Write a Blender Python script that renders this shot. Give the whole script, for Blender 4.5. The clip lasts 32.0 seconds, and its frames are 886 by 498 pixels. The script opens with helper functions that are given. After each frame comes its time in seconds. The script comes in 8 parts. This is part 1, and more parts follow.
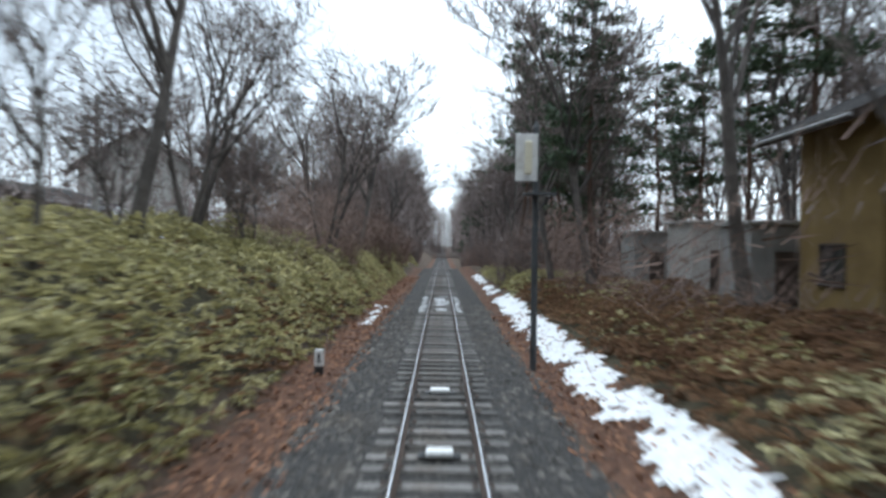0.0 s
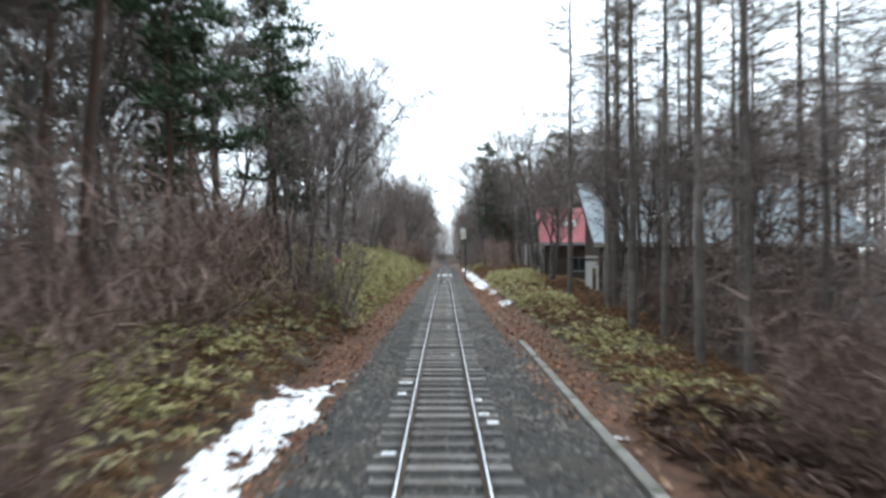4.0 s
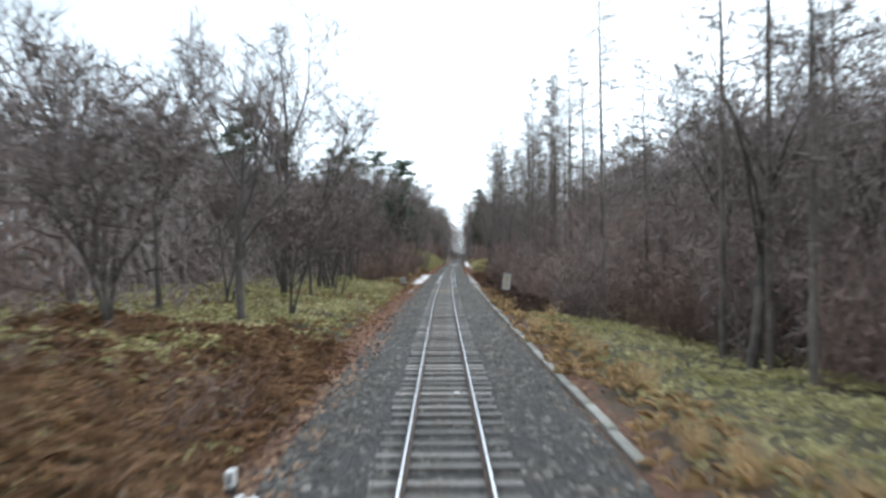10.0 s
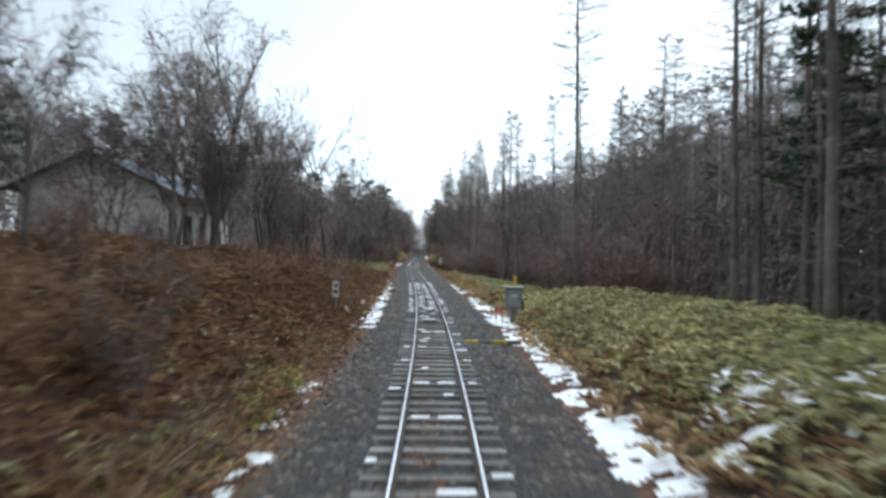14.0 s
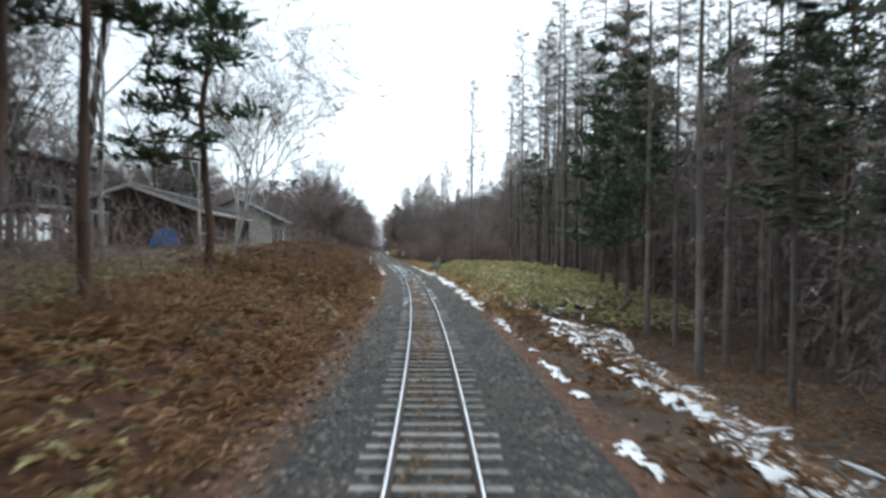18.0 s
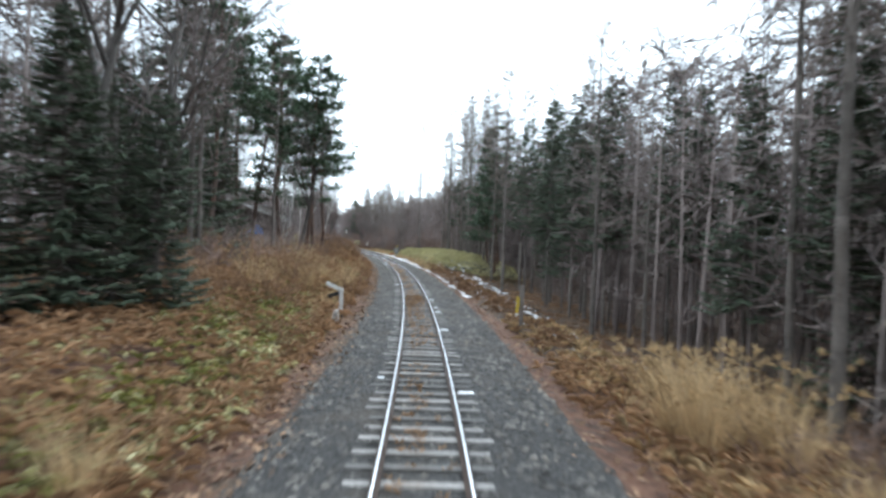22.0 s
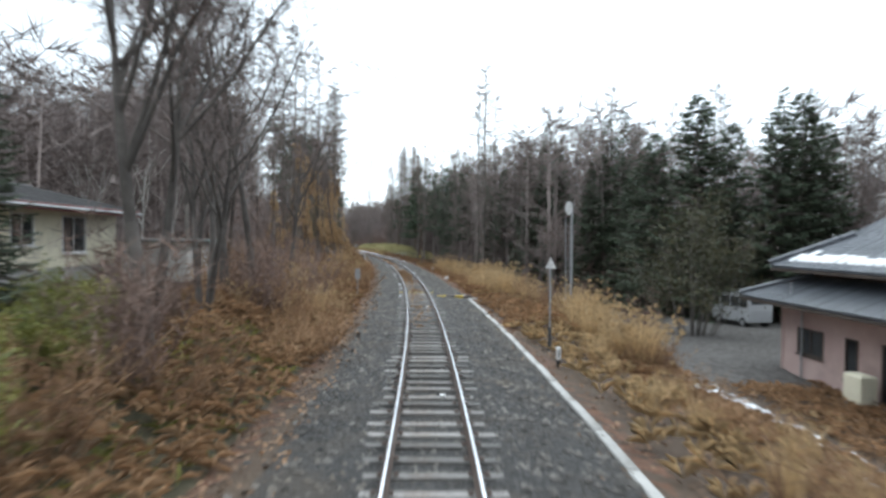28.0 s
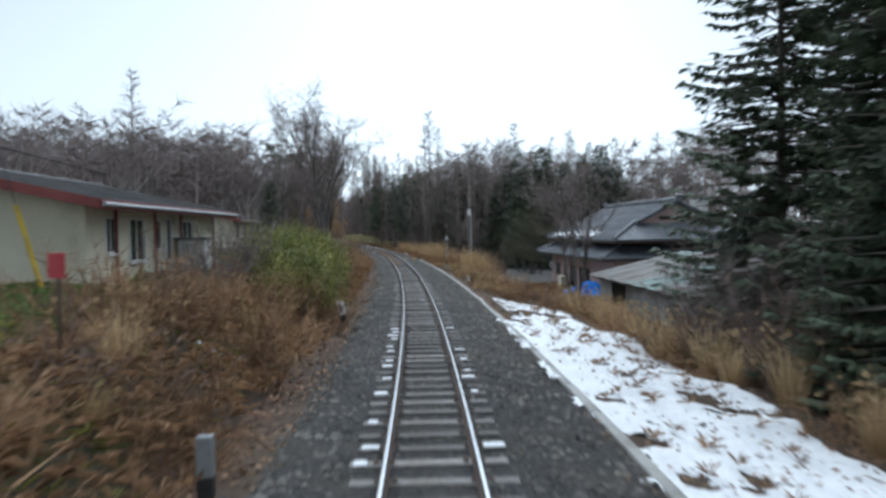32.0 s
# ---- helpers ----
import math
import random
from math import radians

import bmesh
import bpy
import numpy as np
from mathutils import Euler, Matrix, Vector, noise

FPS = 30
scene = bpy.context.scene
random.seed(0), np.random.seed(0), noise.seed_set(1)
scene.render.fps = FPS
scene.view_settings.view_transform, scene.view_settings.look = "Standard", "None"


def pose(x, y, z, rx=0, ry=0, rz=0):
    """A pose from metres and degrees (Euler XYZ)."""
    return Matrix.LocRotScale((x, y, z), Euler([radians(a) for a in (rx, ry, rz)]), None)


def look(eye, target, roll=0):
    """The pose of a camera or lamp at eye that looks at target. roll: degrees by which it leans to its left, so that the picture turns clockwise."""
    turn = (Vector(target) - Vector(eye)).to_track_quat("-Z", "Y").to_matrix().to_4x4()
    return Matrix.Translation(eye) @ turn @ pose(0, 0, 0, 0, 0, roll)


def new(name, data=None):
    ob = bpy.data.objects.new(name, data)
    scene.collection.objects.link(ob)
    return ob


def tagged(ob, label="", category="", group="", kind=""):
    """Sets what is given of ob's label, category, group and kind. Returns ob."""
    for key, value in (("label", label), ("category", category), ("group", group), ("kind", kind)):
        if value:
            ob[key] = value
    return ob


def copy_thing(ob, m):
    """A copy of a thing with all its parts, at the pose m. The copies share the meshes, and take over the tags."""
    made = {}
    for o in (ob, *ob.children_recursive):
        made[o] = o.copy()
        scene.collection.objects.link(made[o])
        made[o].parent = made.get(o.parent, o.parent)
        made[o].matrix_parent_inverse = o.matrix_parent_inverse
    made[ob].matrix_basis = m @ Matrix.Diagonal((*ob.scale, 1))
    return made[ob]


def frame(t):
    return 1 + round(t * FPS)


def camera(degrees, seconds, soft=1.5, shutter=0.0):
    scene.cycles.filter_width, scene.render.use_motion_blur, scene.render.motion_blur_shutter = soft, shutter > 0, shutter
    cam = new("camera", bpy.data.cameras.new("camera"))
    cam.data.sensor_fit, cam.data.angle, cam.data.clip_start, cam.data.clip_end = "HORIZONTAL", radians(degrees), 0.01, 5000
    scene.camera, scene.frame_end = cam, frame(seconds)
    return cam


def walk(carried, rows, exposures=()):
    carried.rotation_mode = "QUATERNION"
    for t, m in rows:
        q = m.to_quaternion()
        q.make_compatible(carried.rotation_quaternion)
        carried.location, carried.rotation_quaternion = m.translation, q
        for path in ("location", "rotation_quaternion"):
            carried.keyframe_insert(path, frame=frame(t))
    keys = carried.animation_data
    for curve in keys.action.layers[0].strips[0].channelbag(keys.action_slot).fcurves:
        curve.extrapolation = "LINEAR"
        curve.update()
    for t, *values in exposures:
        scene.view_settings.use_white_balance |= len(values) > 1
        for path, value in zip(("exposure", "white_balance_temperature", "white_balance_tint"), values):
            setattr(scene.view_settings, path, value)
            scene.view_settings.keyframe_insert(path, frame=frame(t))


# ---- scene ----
# ---- the line: a bend table, metres along it and metres beside it ----
# s runs along the line the way the train goes; the camera looks back, towards smaller s. Beside it: right is positive.
ROWS = [
    (0, 11.40, -0.13, -0.25, 0.81), (0.5, 19.57, -0.08, -0.03, 0.26), (1, 27.63, -0.11, 0.06, -0.54), (1.5, 35.58, -0.15, 0.01, -1.14),
    (2, 43.53, -0.16, -0.04, -1.01), (2.5, 51.25, -0.11, 0.25, -0.72), (3, 58.65, -0.02, 0.42, -0.46), (3.5, 65.90, -0.12, 0.48, 0.02),
    (5.5, 94.47, -0.29, -0.12, -0.65), (6, 101.47, -0.38, 0.16, -1.18), (6.5, 108.56, -0.27, 0.55, -2.56), (7, 115.85, -0.13, 0.52, -1.75),
    (7.5, 123.03, -0.28, 0.19, -0.85), (8, 130.16, -0.21, 0.20, -0.35), (8.5, 137.32, -0.22, 0.22, -0.59), (9, 144.36, -0.18, 0.22, -0.70),
    (9.5, 151.32, -0.08, 0.29, -0.39), (10, 158.27, 0.11, 0.33, -0.42), (10.5, 165.33, 0.04, 0.39, -0.27), (11, 172.41, 0.06, 0.29, 0.13),
    (11.5, 179.39, 0.01, 0.15, 1.12), (12, 186.23, -0.01, 0.02, 1.14), (12.5, 192.96, -0.01, 0.06, 0.99), (13, 199.72, -0.02, 0.08, 0.49),
    (13.5, 206.47, -0.01, 0.10, 0.49), (14, 213.11, -0.05, 0.02, 0.66), (14.5, 219.70, -0.12, -0.07, 0.85), (15, 226.16, -0.21, -0.13, 0.98),
    (15.5, 232.39, -0.24, -0.16, 0.64), (17.5, 256.15, -0.30, -0.15, 0.65), (18, 261.57, -0.28, -0.21, 0.54), (18.5, 267.05, -0.27, -0.23, 0.92),
    (19, 272.52, -0.32, -0.30, 1.88), (19.5, 277.87, -0.41, -0.38, 2.50), (20, 283.36, -0.48, -0.40, 0.98), (20.5, 288.90, -0.53, -0.47, 0.92),
    (21, 294.42, -0.62, -0.56, 2.10), (21.5, 299.92, -0.68, -0.62, 2.27), (22, 305.37, -0.67, -0.67, 2.14), (22.5, 310.80, -0.65, -0.66, 1.96),
    (23, 316.05, -0.65, -0.71, 2.14), (23.5, 321.23, -0.62, -0.66, 2.38), (24, 326.43, -0.61, -0.65, 2.29), (24.5, 331.59, -0.59, -0.59, 1.13),
    (25, 336.69, -0.62, -0.58, 0.76), (25.5, 341.66, -0.59, -0.56, 0.35), (27.5, 360.66, -0.26, -0.91, 0.90), (28, 365.58, -0.39, -0.80, 0.57),
    (28.5, 370.59, -0.45, -0.66, -0.24), (29, 375.48, -0.57, -0.60, -0.61), (29.5, 380.20, -0.58, -0.60, -0.75), (30, 384.67, -0.69, -0.61, -1.92),
    (30.5, 389.06, -0.61, -0.49, -1.04), (31, 393.42, -0.67, -0.45, -1.07), (31.5, 397.68, -0.84, -0.37, -1.52), (32, 401.80, -0.87, -1.57, -0.95),
]
BENDS = [-0.00, 0.00, 0.01, 0.01, 0.01, 0.08, 0.19, 0.28, 0.36, 0.29, 0.08, -0.44, -1.04, -1.11, -1.03, -1.18, -1.44, -1.43, -1.37, -1.55, -1.60, -1.50, -1.48, -1.43, -1.39, -1.35, -1.31, -1.27]

S_BEND = np.arange(-60, 500, 20.0)
S_ALL = np.arange(-1500, 1000, 1.0)
_k = np.interp(S_ALL, S_BEND, np.array(BENDS) / 1000)
_k[(S_ALL < -60) | (S_ALL > 480)] = 0
_psi = np.concatenate([[0], np.cumsum((_k[1:] + _k[:-1]) / 2)])
_psi -= _psi[1500]
_x = np.concatenate([[0], np.cumsum((np.sin(_psi[1:]) + np.sin(_psi[:-1])) / 2)])
_y = np.concatenate([[0], np.cumsum(-(np.cos(_psi[1:]) + np.cos(_psi[:-1])) / 2)])
_x -= _x[1500]
_y -= _y[1500]


def heading(s):
    return np.interp(s, S_ALL, _psi)


def at(s, b):
    """World x, y of the place s along the line and b beside it."""
    s, b = np.asarray(s, float), np.asarray(b, float)
    p = heading(s)
    return np.interp(s, S_ALL, _x) + b * np.cos(p), np.interp(s, S_ALL, _y) + b * np.sin(p)


def fall(s):
    """The line is level along the walk and drops away beyond a crest."""
    u = np.clip((-78 - np.asarray(s, float)) / 75, 0, 1)
    return -2.4 * u * u * (3 - 2 * u)


EYE = 2.77
cam = camera(63, 32.0, soft=2.9, shutter=0.5)
path = []
for t, s, yaw, pitch, roll in ROWS:
    x, y = at(s, -0.01)
    a, e = heading(s) + radians(yaw), radians(pitch)
    eye = Vector((float(x), float(y), EYE))
    path.append((t, look(eye, eye + Vector((-math.sin(a) * math.cos(e), math.cos(a) * math.cos(e), math.sin(e))), roll)))
walk(cam, path, [(0.0, 1.38, 6020, 10), (2.0, 1.5, 6080, 10), (4.0, 1.7, 6200, 10), (6.5, 1.62, 6250, 10), (8.0, 1.62, 6250, 10), (10.0, 1.6, 6150, 10), (12.5, 1.15, 6000, 9), (15.0, 1.16, 6200, 10), (18.0, 1.3, 6250, 10), (21.0, 1.7, 6000, 9), (25.0, 1.97, 6000, 9), (28.0, 1.52, 6250, 10), (30.0, 1.2, 6180, 10), (31.0, 1.0, 6050, 10), (32.0, 0.86, 5920, 10)])

# ---- overcast winter sky ----
world = bpy.data.worlds.new("overcast")
scene.world = world
world.use_nodes = True
_n, _l = world.node_tree.nodes, world.node_tree.links
_sky = _n.new("ShaderNodeTexSky")
_sky.sky_type, _sky.sun_disc, _sky.sun_elevation, _sky.sun_rotation = "NISHITA", False, radians(38), radians(20)
_sky.dust_density, _sky.air_density = 1.0, 1.0
_hs = _n.new("ShaderNodeHueSaturation")
_hs.inputs["Saturation"].default_value = 0.08
_l.new(_sky.outputs[0], _hs.inputs["Color"])
_tint = _n.new("ShaderNodeMix")
_tint.data_type, _tint.blend_type = "RGBA", "MULTIPLY"
_tint.inputs[0].default_value, _tint.inputs[7].default_value = 1.0, (0.89, 1.0, 1.06, 1)
_l.new(_hs.outputs[0], _tint.inputs[6])
_l.new(_tint.outputs[2], _n["Background"].inputs["Color"])
_n["Background"].inputs["Strength"].default_value = 0.064
sun = new("sun", bpy.data.lights.new("sun", "SUN"))
sun.data.energy, sun.data.angle, sun.data.color = 1.5, radians(110), (0.93, 1.0, 1.03)
sun.matrix_world = look((0, 0, 50), (-3, -12, 0))

# ---- materials ----
def shader(name):
    m = bpy.data.materials.new(name)
    m.use_nodes = True
    n, l = m.node_tree.nodes, m.node_tree.links
    return m, n, l, n["Principled BSDF"]


def noise_node(n, l, vec, scale, detail=4.0, rough=0.6):
    t = n.new("ShaderNodeTexNoise")
    t.inputs["Scale"].default_value, t.inputs["Detail"].default_value, t.inputs["Roughness"].default_value = scale, detail, rough
    l.new(vec, t.inputs["Vector"])
    return t.outputs["Fac"]


def ramp_node(n, l, fac, lo, hi):
    r = n.new("ShaderNodeMapRange")
    r.inputs["From Min"].default_value, r.inputs["From Max"].default_value = lo, hi
    l.new(fac, r.inputs["Value"])
    return r.outputs["Result"]


def mix_node(n, l, fac, a, b, kind="MIX"):
    x = n.new("ShaderNodeMix")
    x.data_type, x.blend_type = "RGBA", kind
    if isinstance(fac, (int, float)):
        x.inputs[0].default_value = fac
    else:
        l.new(fac, x.inputs[0])
    for k, v in ((6, a), (7, b)):
        if isinstance(v, tuple):
            x.inputs[k].default_value = (*v, 1)
        else:
            l.new(v, x.inputs[k])
    return x.outputs[2]


def surface(name, a, b, scale=3.0, fine=40.0, rough=0.85, bump=0.3, metal=0.0, spread=0.25, stain=None, depth=0.02, leaf=0.0):
    """Two colours mixed by coarse noise, fine grain over it, a bump, and a random shade for each object or island."""
    m, n, l, p = shader(name)
    co = n.new("ShaderNodeTexCoord").outputs["Object"]
    big, small = noise_node(n, l, co, scale), noise_node(n, l, co, fine, 3.0)
    col = mix_node(n, l, ramp_node(n, l, big, 0.35, 0.65), a, b)
    if stain:
        col = mix_node(n, l, ramp_node(n, l, noise_node(n, l, co, scale * 0.37, 6.0, 0.7), 0.52, 0.68), col, stain)
    g = n.new("ShaderNodeMapRange")
    g.inputs["To Min"].default_value, g.inputs["To Max"].default_value = 0.72, 1.28
    l.new(small, g.inputs["Value"])
    col = mix_node(n, l, 1.0, col, g.outputs["Result"], "MULTIPLY")
    if spread:
        o, i = n.new("ShaderNodeObjectInfo"), n.new("ShaderNodeNewGeometry")
        s1, s2 = n.new("ShaderNodeMath"), n.new("ShaderNodeMath")
        s1.operation, s2.operation = "ADD", "FRACT"
        l.new(o.outputs["Random"], s1.inputs[0])
        l.new(i.outputs["Random Per Island"], s1.inputs[1])
        l.new(s1.outputs[0], s2.inputs[0])
        r = n.new("ShaderNodeMapRange")
        r.inputs["To Min"].default_value, r.inputs["To Max"].default_value = 1 - spread, 1 + spread
        l.new(s2.outputs[0], r.inputs["Value"])
        col = mix_node(n, l, 1.0, col, r.outputs["Result"], "MULTIPLY")
    l.new(col, p.inputs["Base Color"])
    p.inputs["Roughness"].default_value, p.inputs["Metallic"].default_value = rough, metal
    if bump:
        bn = n.new("ShaderNodeBump")
        bn.inputs["Strength"].default_value, bn.inputs["Distance"].default_value = bump, depth
        l.new(small, bn.inputs["Height"])
        l.new(bn.outputs[0], p.inputs["Normal"])
    if leaf:
        tr, mx = n.new("ShaderNodeBsdfTranslucent"), n.new("ShaderNodeMixShader")
        l.new(col, tr.inputs["Color"])
        mx.inputs[0].default_value = leaf
        l.new(p.outputs[0], mx.inputs[1])
        l.new(tr.outputs[0], mx.inputs[2])
        l.new(mx.outputs[0], n["Material Output"].inputs["Surface"])
    return m


BARK = surface("bark", (0.085, 0.074, 0.067), (0.145, 0.128, 0.116), 2.0, 22, 0.95, 0.6)
TWIG = surface("twigs", (0.165, 0.132, 0.121), (0.24, 0.194, 0.178), 0.6, 9, 0.9, 0, spread=0.35)
LARCH = surface("larch bark", (0.135, 0.115, 0.10), (0.22, 0.195, 0.175), 1.5, 18, 0.95, 0.6, stain=(0.09, 0.072, 0.062))
LARCHT = surface("larch twigs", (0.17, 0.14, 0.122), (0.25, 0.21, 0.185), 0.6, 9, 0.9, 0, spread=0.35)
PINEB = surface("pine bark", (0.14, 0.075, 0.05), (0.10, 0.075, 0.062), 1.2, 16, 0.95, 0.7)
BIRCH = surface("birch bark", (0.62, 0.60, 0.56), (0.42, 0.39, 0.36), 2.0, 14, 0.8, 0.3, stain=(0.07, 0.06, 0.055))
PINE = surface("pine needles", (0.052, 0.086, 0.05), (0.09, 0.128, 0.072), 0.7, 8, 0.7, 0, spread=0.4, leaf=0.15)
EVERG = surface("olive evergreen leaf", (0.055, 0.055, 0.03), (0.12, 0.11, 0.058), 0.7, 7, 0.7, 0, spread=0.45, leaf=0.2)
SPRUCE = surface("spruce needles", (0.07, 0.098, 0.062), (0.12, 0.148, 0.092), 0.7, 8, 0.7, 0, spread=0.4, leaf=0.15)
THICK = surface("dry brush", (0.175, 0.118, 0.098), (0.25, 0.172, 0.138), 0.5, 9, 0.95, 0, spread=0.4)
RUST = surface("brown dead fern", (0.21, 0.122, 0.075), (0.33, 0.21, 0.122), 0.6, 9, 0.95, 0, spread=0.45, leaf=0.3)
SASA = surface("bamboo grass leaf", (0.29, 0.265, 0.11), (0.50, 0.45, 0.225), 0.35, 6, 0.55, 0, spread=0.5, stain=(0.50, 0.46, 0.28), leaf=0.3)
RUSTL = surface("golden-brown dead fern", (0.30, 0.178, 0.098), (0.45, 0.29, 0.168), 0.6, 9, 0.95, 0, spread=0.45, leaf=0.3)
SUSUKI = surface("dry pampas grass", (0.46, 0.32, 0.17), (0.64, 0.48, 0.28), 0.5, 8, 0.85, 0, spread=0.35, leaf=0.3)
LAWN = surface("green lawn grass", (0.10, 0.17, 0.04), (0.19, 0.25, 0.07), 0.7, 7, 0.7, 0, spread=0.4, leaf=0.3)
BUSHG = surface("yellow-green bush leaf", (0.125, 0.145, 0.034), (0.34, 0.31, 0.08), 0.7, 7, 0.6, 0, spread=0.45, leaf=0.3)
LITTER = surface("fallen leaves", (0.19, 0.085, 0.048), (0.30, 0.15, 0.082), 1.0, 14, 0.9, 0, spread=0.5)
LITTERB = surface("brown fallen leaves", (0.16, 0.095, 0.058), (0.28, 0.17, 0.10), 1.0, 14, 0.9, 0, spread=0.5)
STONE = surface("ballast stone", (0.05, 0.0455, 0.041), (0.142, 0.13, 0.117), 1.2, 20, 0.9, 0.2, stain=(0.125, 0.105, 0.085), spread=0.55)
SLEEPER = surface("weathered sleeper", (0.13, 0.122, 0.115), (0.25, 0.237, 0.222), 3.0, 26, 0.9, 0.3, spread=0.5, stain=(0.12, 0.09, 0.068))
RAILSIDE = surface("rusty rail side", (0.075, 0.048, 0.036), (0.12, 0.085, 0.068), 2.0, 30, 0.8, 0.2, spread=0)
RAILTOP = surface("polished rail head", (0.55, 0.55, 0.57), (0.66, 0.66, 0.68), 1.0, 30, 0.22, 0.03, 1.0, spread=0)
CONC = surface("grey concrete", (0.30, 0.295, 0.28), (0.42, 0.41, 0.39), 1.5, 22, 0.9, 0.3, stain=(0.19, 0.18, 0.16), spread=0.12)
KERBC = surface("mossy weathered concrete", (0.15, 0.145, 0.13), (0.25, 0.24, 0.215), 1.2, 20, 0.95, 0.4, stain=(0.10, 0.10, 0.07), spread=0.25)
SNOW = surface("old snow", (0.78, 0.80, 0.83), (0.88, 0.89, 0.90), 2.0, 9, 0.6, 0.5, spread=0, depth=0.05)
WHITE = surface("white paint", (0.70, 0.70, 0.69), (0.80, 0.80, 0.79), 4.0, 30, 0.5, 0.05, stain=(0.52, 0.50, 0.46), spread=0.05)
BLACK = surface("black paint", (0.02, 0.02, 0.02), (0.035, 0.035, 0.035), 4.0, 30, 0.6, 0.05, spread=0)
YELLOW = surface("yellow paint", (0.62, 0.42, 0.03), (0.72, 0.52, 0.06), 4.0, 30, 0.6, 0.1, stain=(0.4, 0.29, 0.08), spread=0.1)
RED = surface("red paint", (0.42, 0.05, 0.06), (0.5, 0.08, 0.08), 4.0, 30, 0.55, 0.05, spread=0.05)
STEEL = surface("galvanised steel", (0.34, 0.35, 0.36), (0.45, 0.46, 0.47), 3.0, 30, 0.5, 0.05, 0.5, spread=0.1)
DKSTEEL = surface("dark painted steel", (0.05, 0.055, 0.06), (0.09, 0.095, 0.10), 3.0, 30, 0.6, 0.1, 0.2, spread=0.1)
GREYBOX = surface("grey enamel", (0.20, 0.215, 0.22), (0.26, 0.275, 0.28), 2.0, 25, 0.5, 0.05, spread=0.05)
PINK = surface("pink stucco", (0.52, 0.37, 0.34), (0.60, 0.45, 0.41), 0.8, 30, 0.9, 0.3, stain=(0.42, 0.31, 0.28), spread=0.03)
VINE = surface("withered vine leaf", (0.38, 0.245, 0.125), (0.54, 0.37, 0.205), 0.8, 9, 0.9, 0, spread=0.4, leaf=0.3)
CREAM = surface("cream siding", (0.68, 0.63, 0.48), (0.76, 0.71, 0.56), 0.7, 25, 0.85, 0.2, stain=(0.42, 0.38, 0.30), spread=0.03)
TILE = surface("glazed roof tile", (0.10, 0.11, 0.125), (0.165, 0.175, 0.195), 1.5, 16, 0.35, 0.1, spread=0.3)
TINROOF = surface("worn sheet-metal roof", (0.13, 0.112, 0.102), (0.205, 0.19, 0.178), 0.9, 12, 0.6, 0.1, 0.2, stain=(0.17, 0.30, 0.27), spread=0.1)
REDROOF = surface("faded red roof", (0.46, 0.13, 0.15), (0.55, 0.19, 0.20), 0.8, 14, 0.7, 0.1, spread=0.12, stain=(0.40, 0.15, 0.15))
BLUEROOF = surface("blue-grey roof", (0.22, 0.27, 0.30), (0.32, 0.37, 0.40), 0.8, 14, 0.6, 0.1, spread=0.1, stain=(0.18, 0.20, 0.21))
DARKROOF = surface("dark roof", (0.06, 0.058, 0.058), (0.10, 0.095, 0.095), 0.8, 14, 0.7, 0.1, spread=0.1)
OLIVE = surface("ochre plaster", (0.17, 0.11, 0.035), (0.23, 0.155, 0.055), 0.8, 20, 0.9, 0.2, spread=0.03)
DKWOOD = surface("dark stained timber", (0.045, 0.032, 0.026), (0.08, 0.058, 0.045), 1.5, 20, 0.8, 0.3, spread=0.15)
WALLW = surface("off-white wall", (0.50, 0.49, 0.46), (0.60, 0.59, 0.56), 0.7, 22, 0.9, 0.2, stain=(0.36, 0.35, 0.33), spread=0.04)
SIDING = surface("blue-grey siding", (0.26, 0.285, 0.30), (0.34, 0.365, 0.38), 0.8, 20, 0.8, 0.2, stain=(0.20, 0.21, 0.215), spread=0.04)
GREYWALL = surface("weathered grey wall", (0.24, 0.24, 0.235), (0.33, 0.33, 0.32), 0.9, 22, 0.9, 0.3, stain=(0.17, 0.16, 0.15), spread=0.05)
MAROON = surface("maroon fascia", (0.19, 0.045, 0.04), (0.25, 0.07, 0.06), 1.0, 20, 0.7, 0.1, spread=0.05)
TARP = surface("blue tarpaulin", (0.01, 0.17, 0.66), (0.03, 0.26, 0.78), 1.2, 10, 0.6, 0.4, spread=0.05, depth=0.05)
RUBBER = surface("rubber", (0.02, 0.02, 0.02), (0.03, 0.03, 0.03), 5, 30, 0.8, 0.1, spread=0)
CARPAINT = surface("silver car paint", (0.52, 0.54, 0.56), (0.58, 0.60, 0.62), 1.0, 40, 0.3, 0, 0.4, spread=0)


def glass_material():
    m, n, l, p = shader("dark window glass")
    p.inputs["Base Color"].default_value = (0.03, 0.034, 0.038, 1)
    p.inputs["Roughness"].default_value, p.inputs["IOR"].default_value = 0.06, 1.5
    return m


GLASS = glass_material()


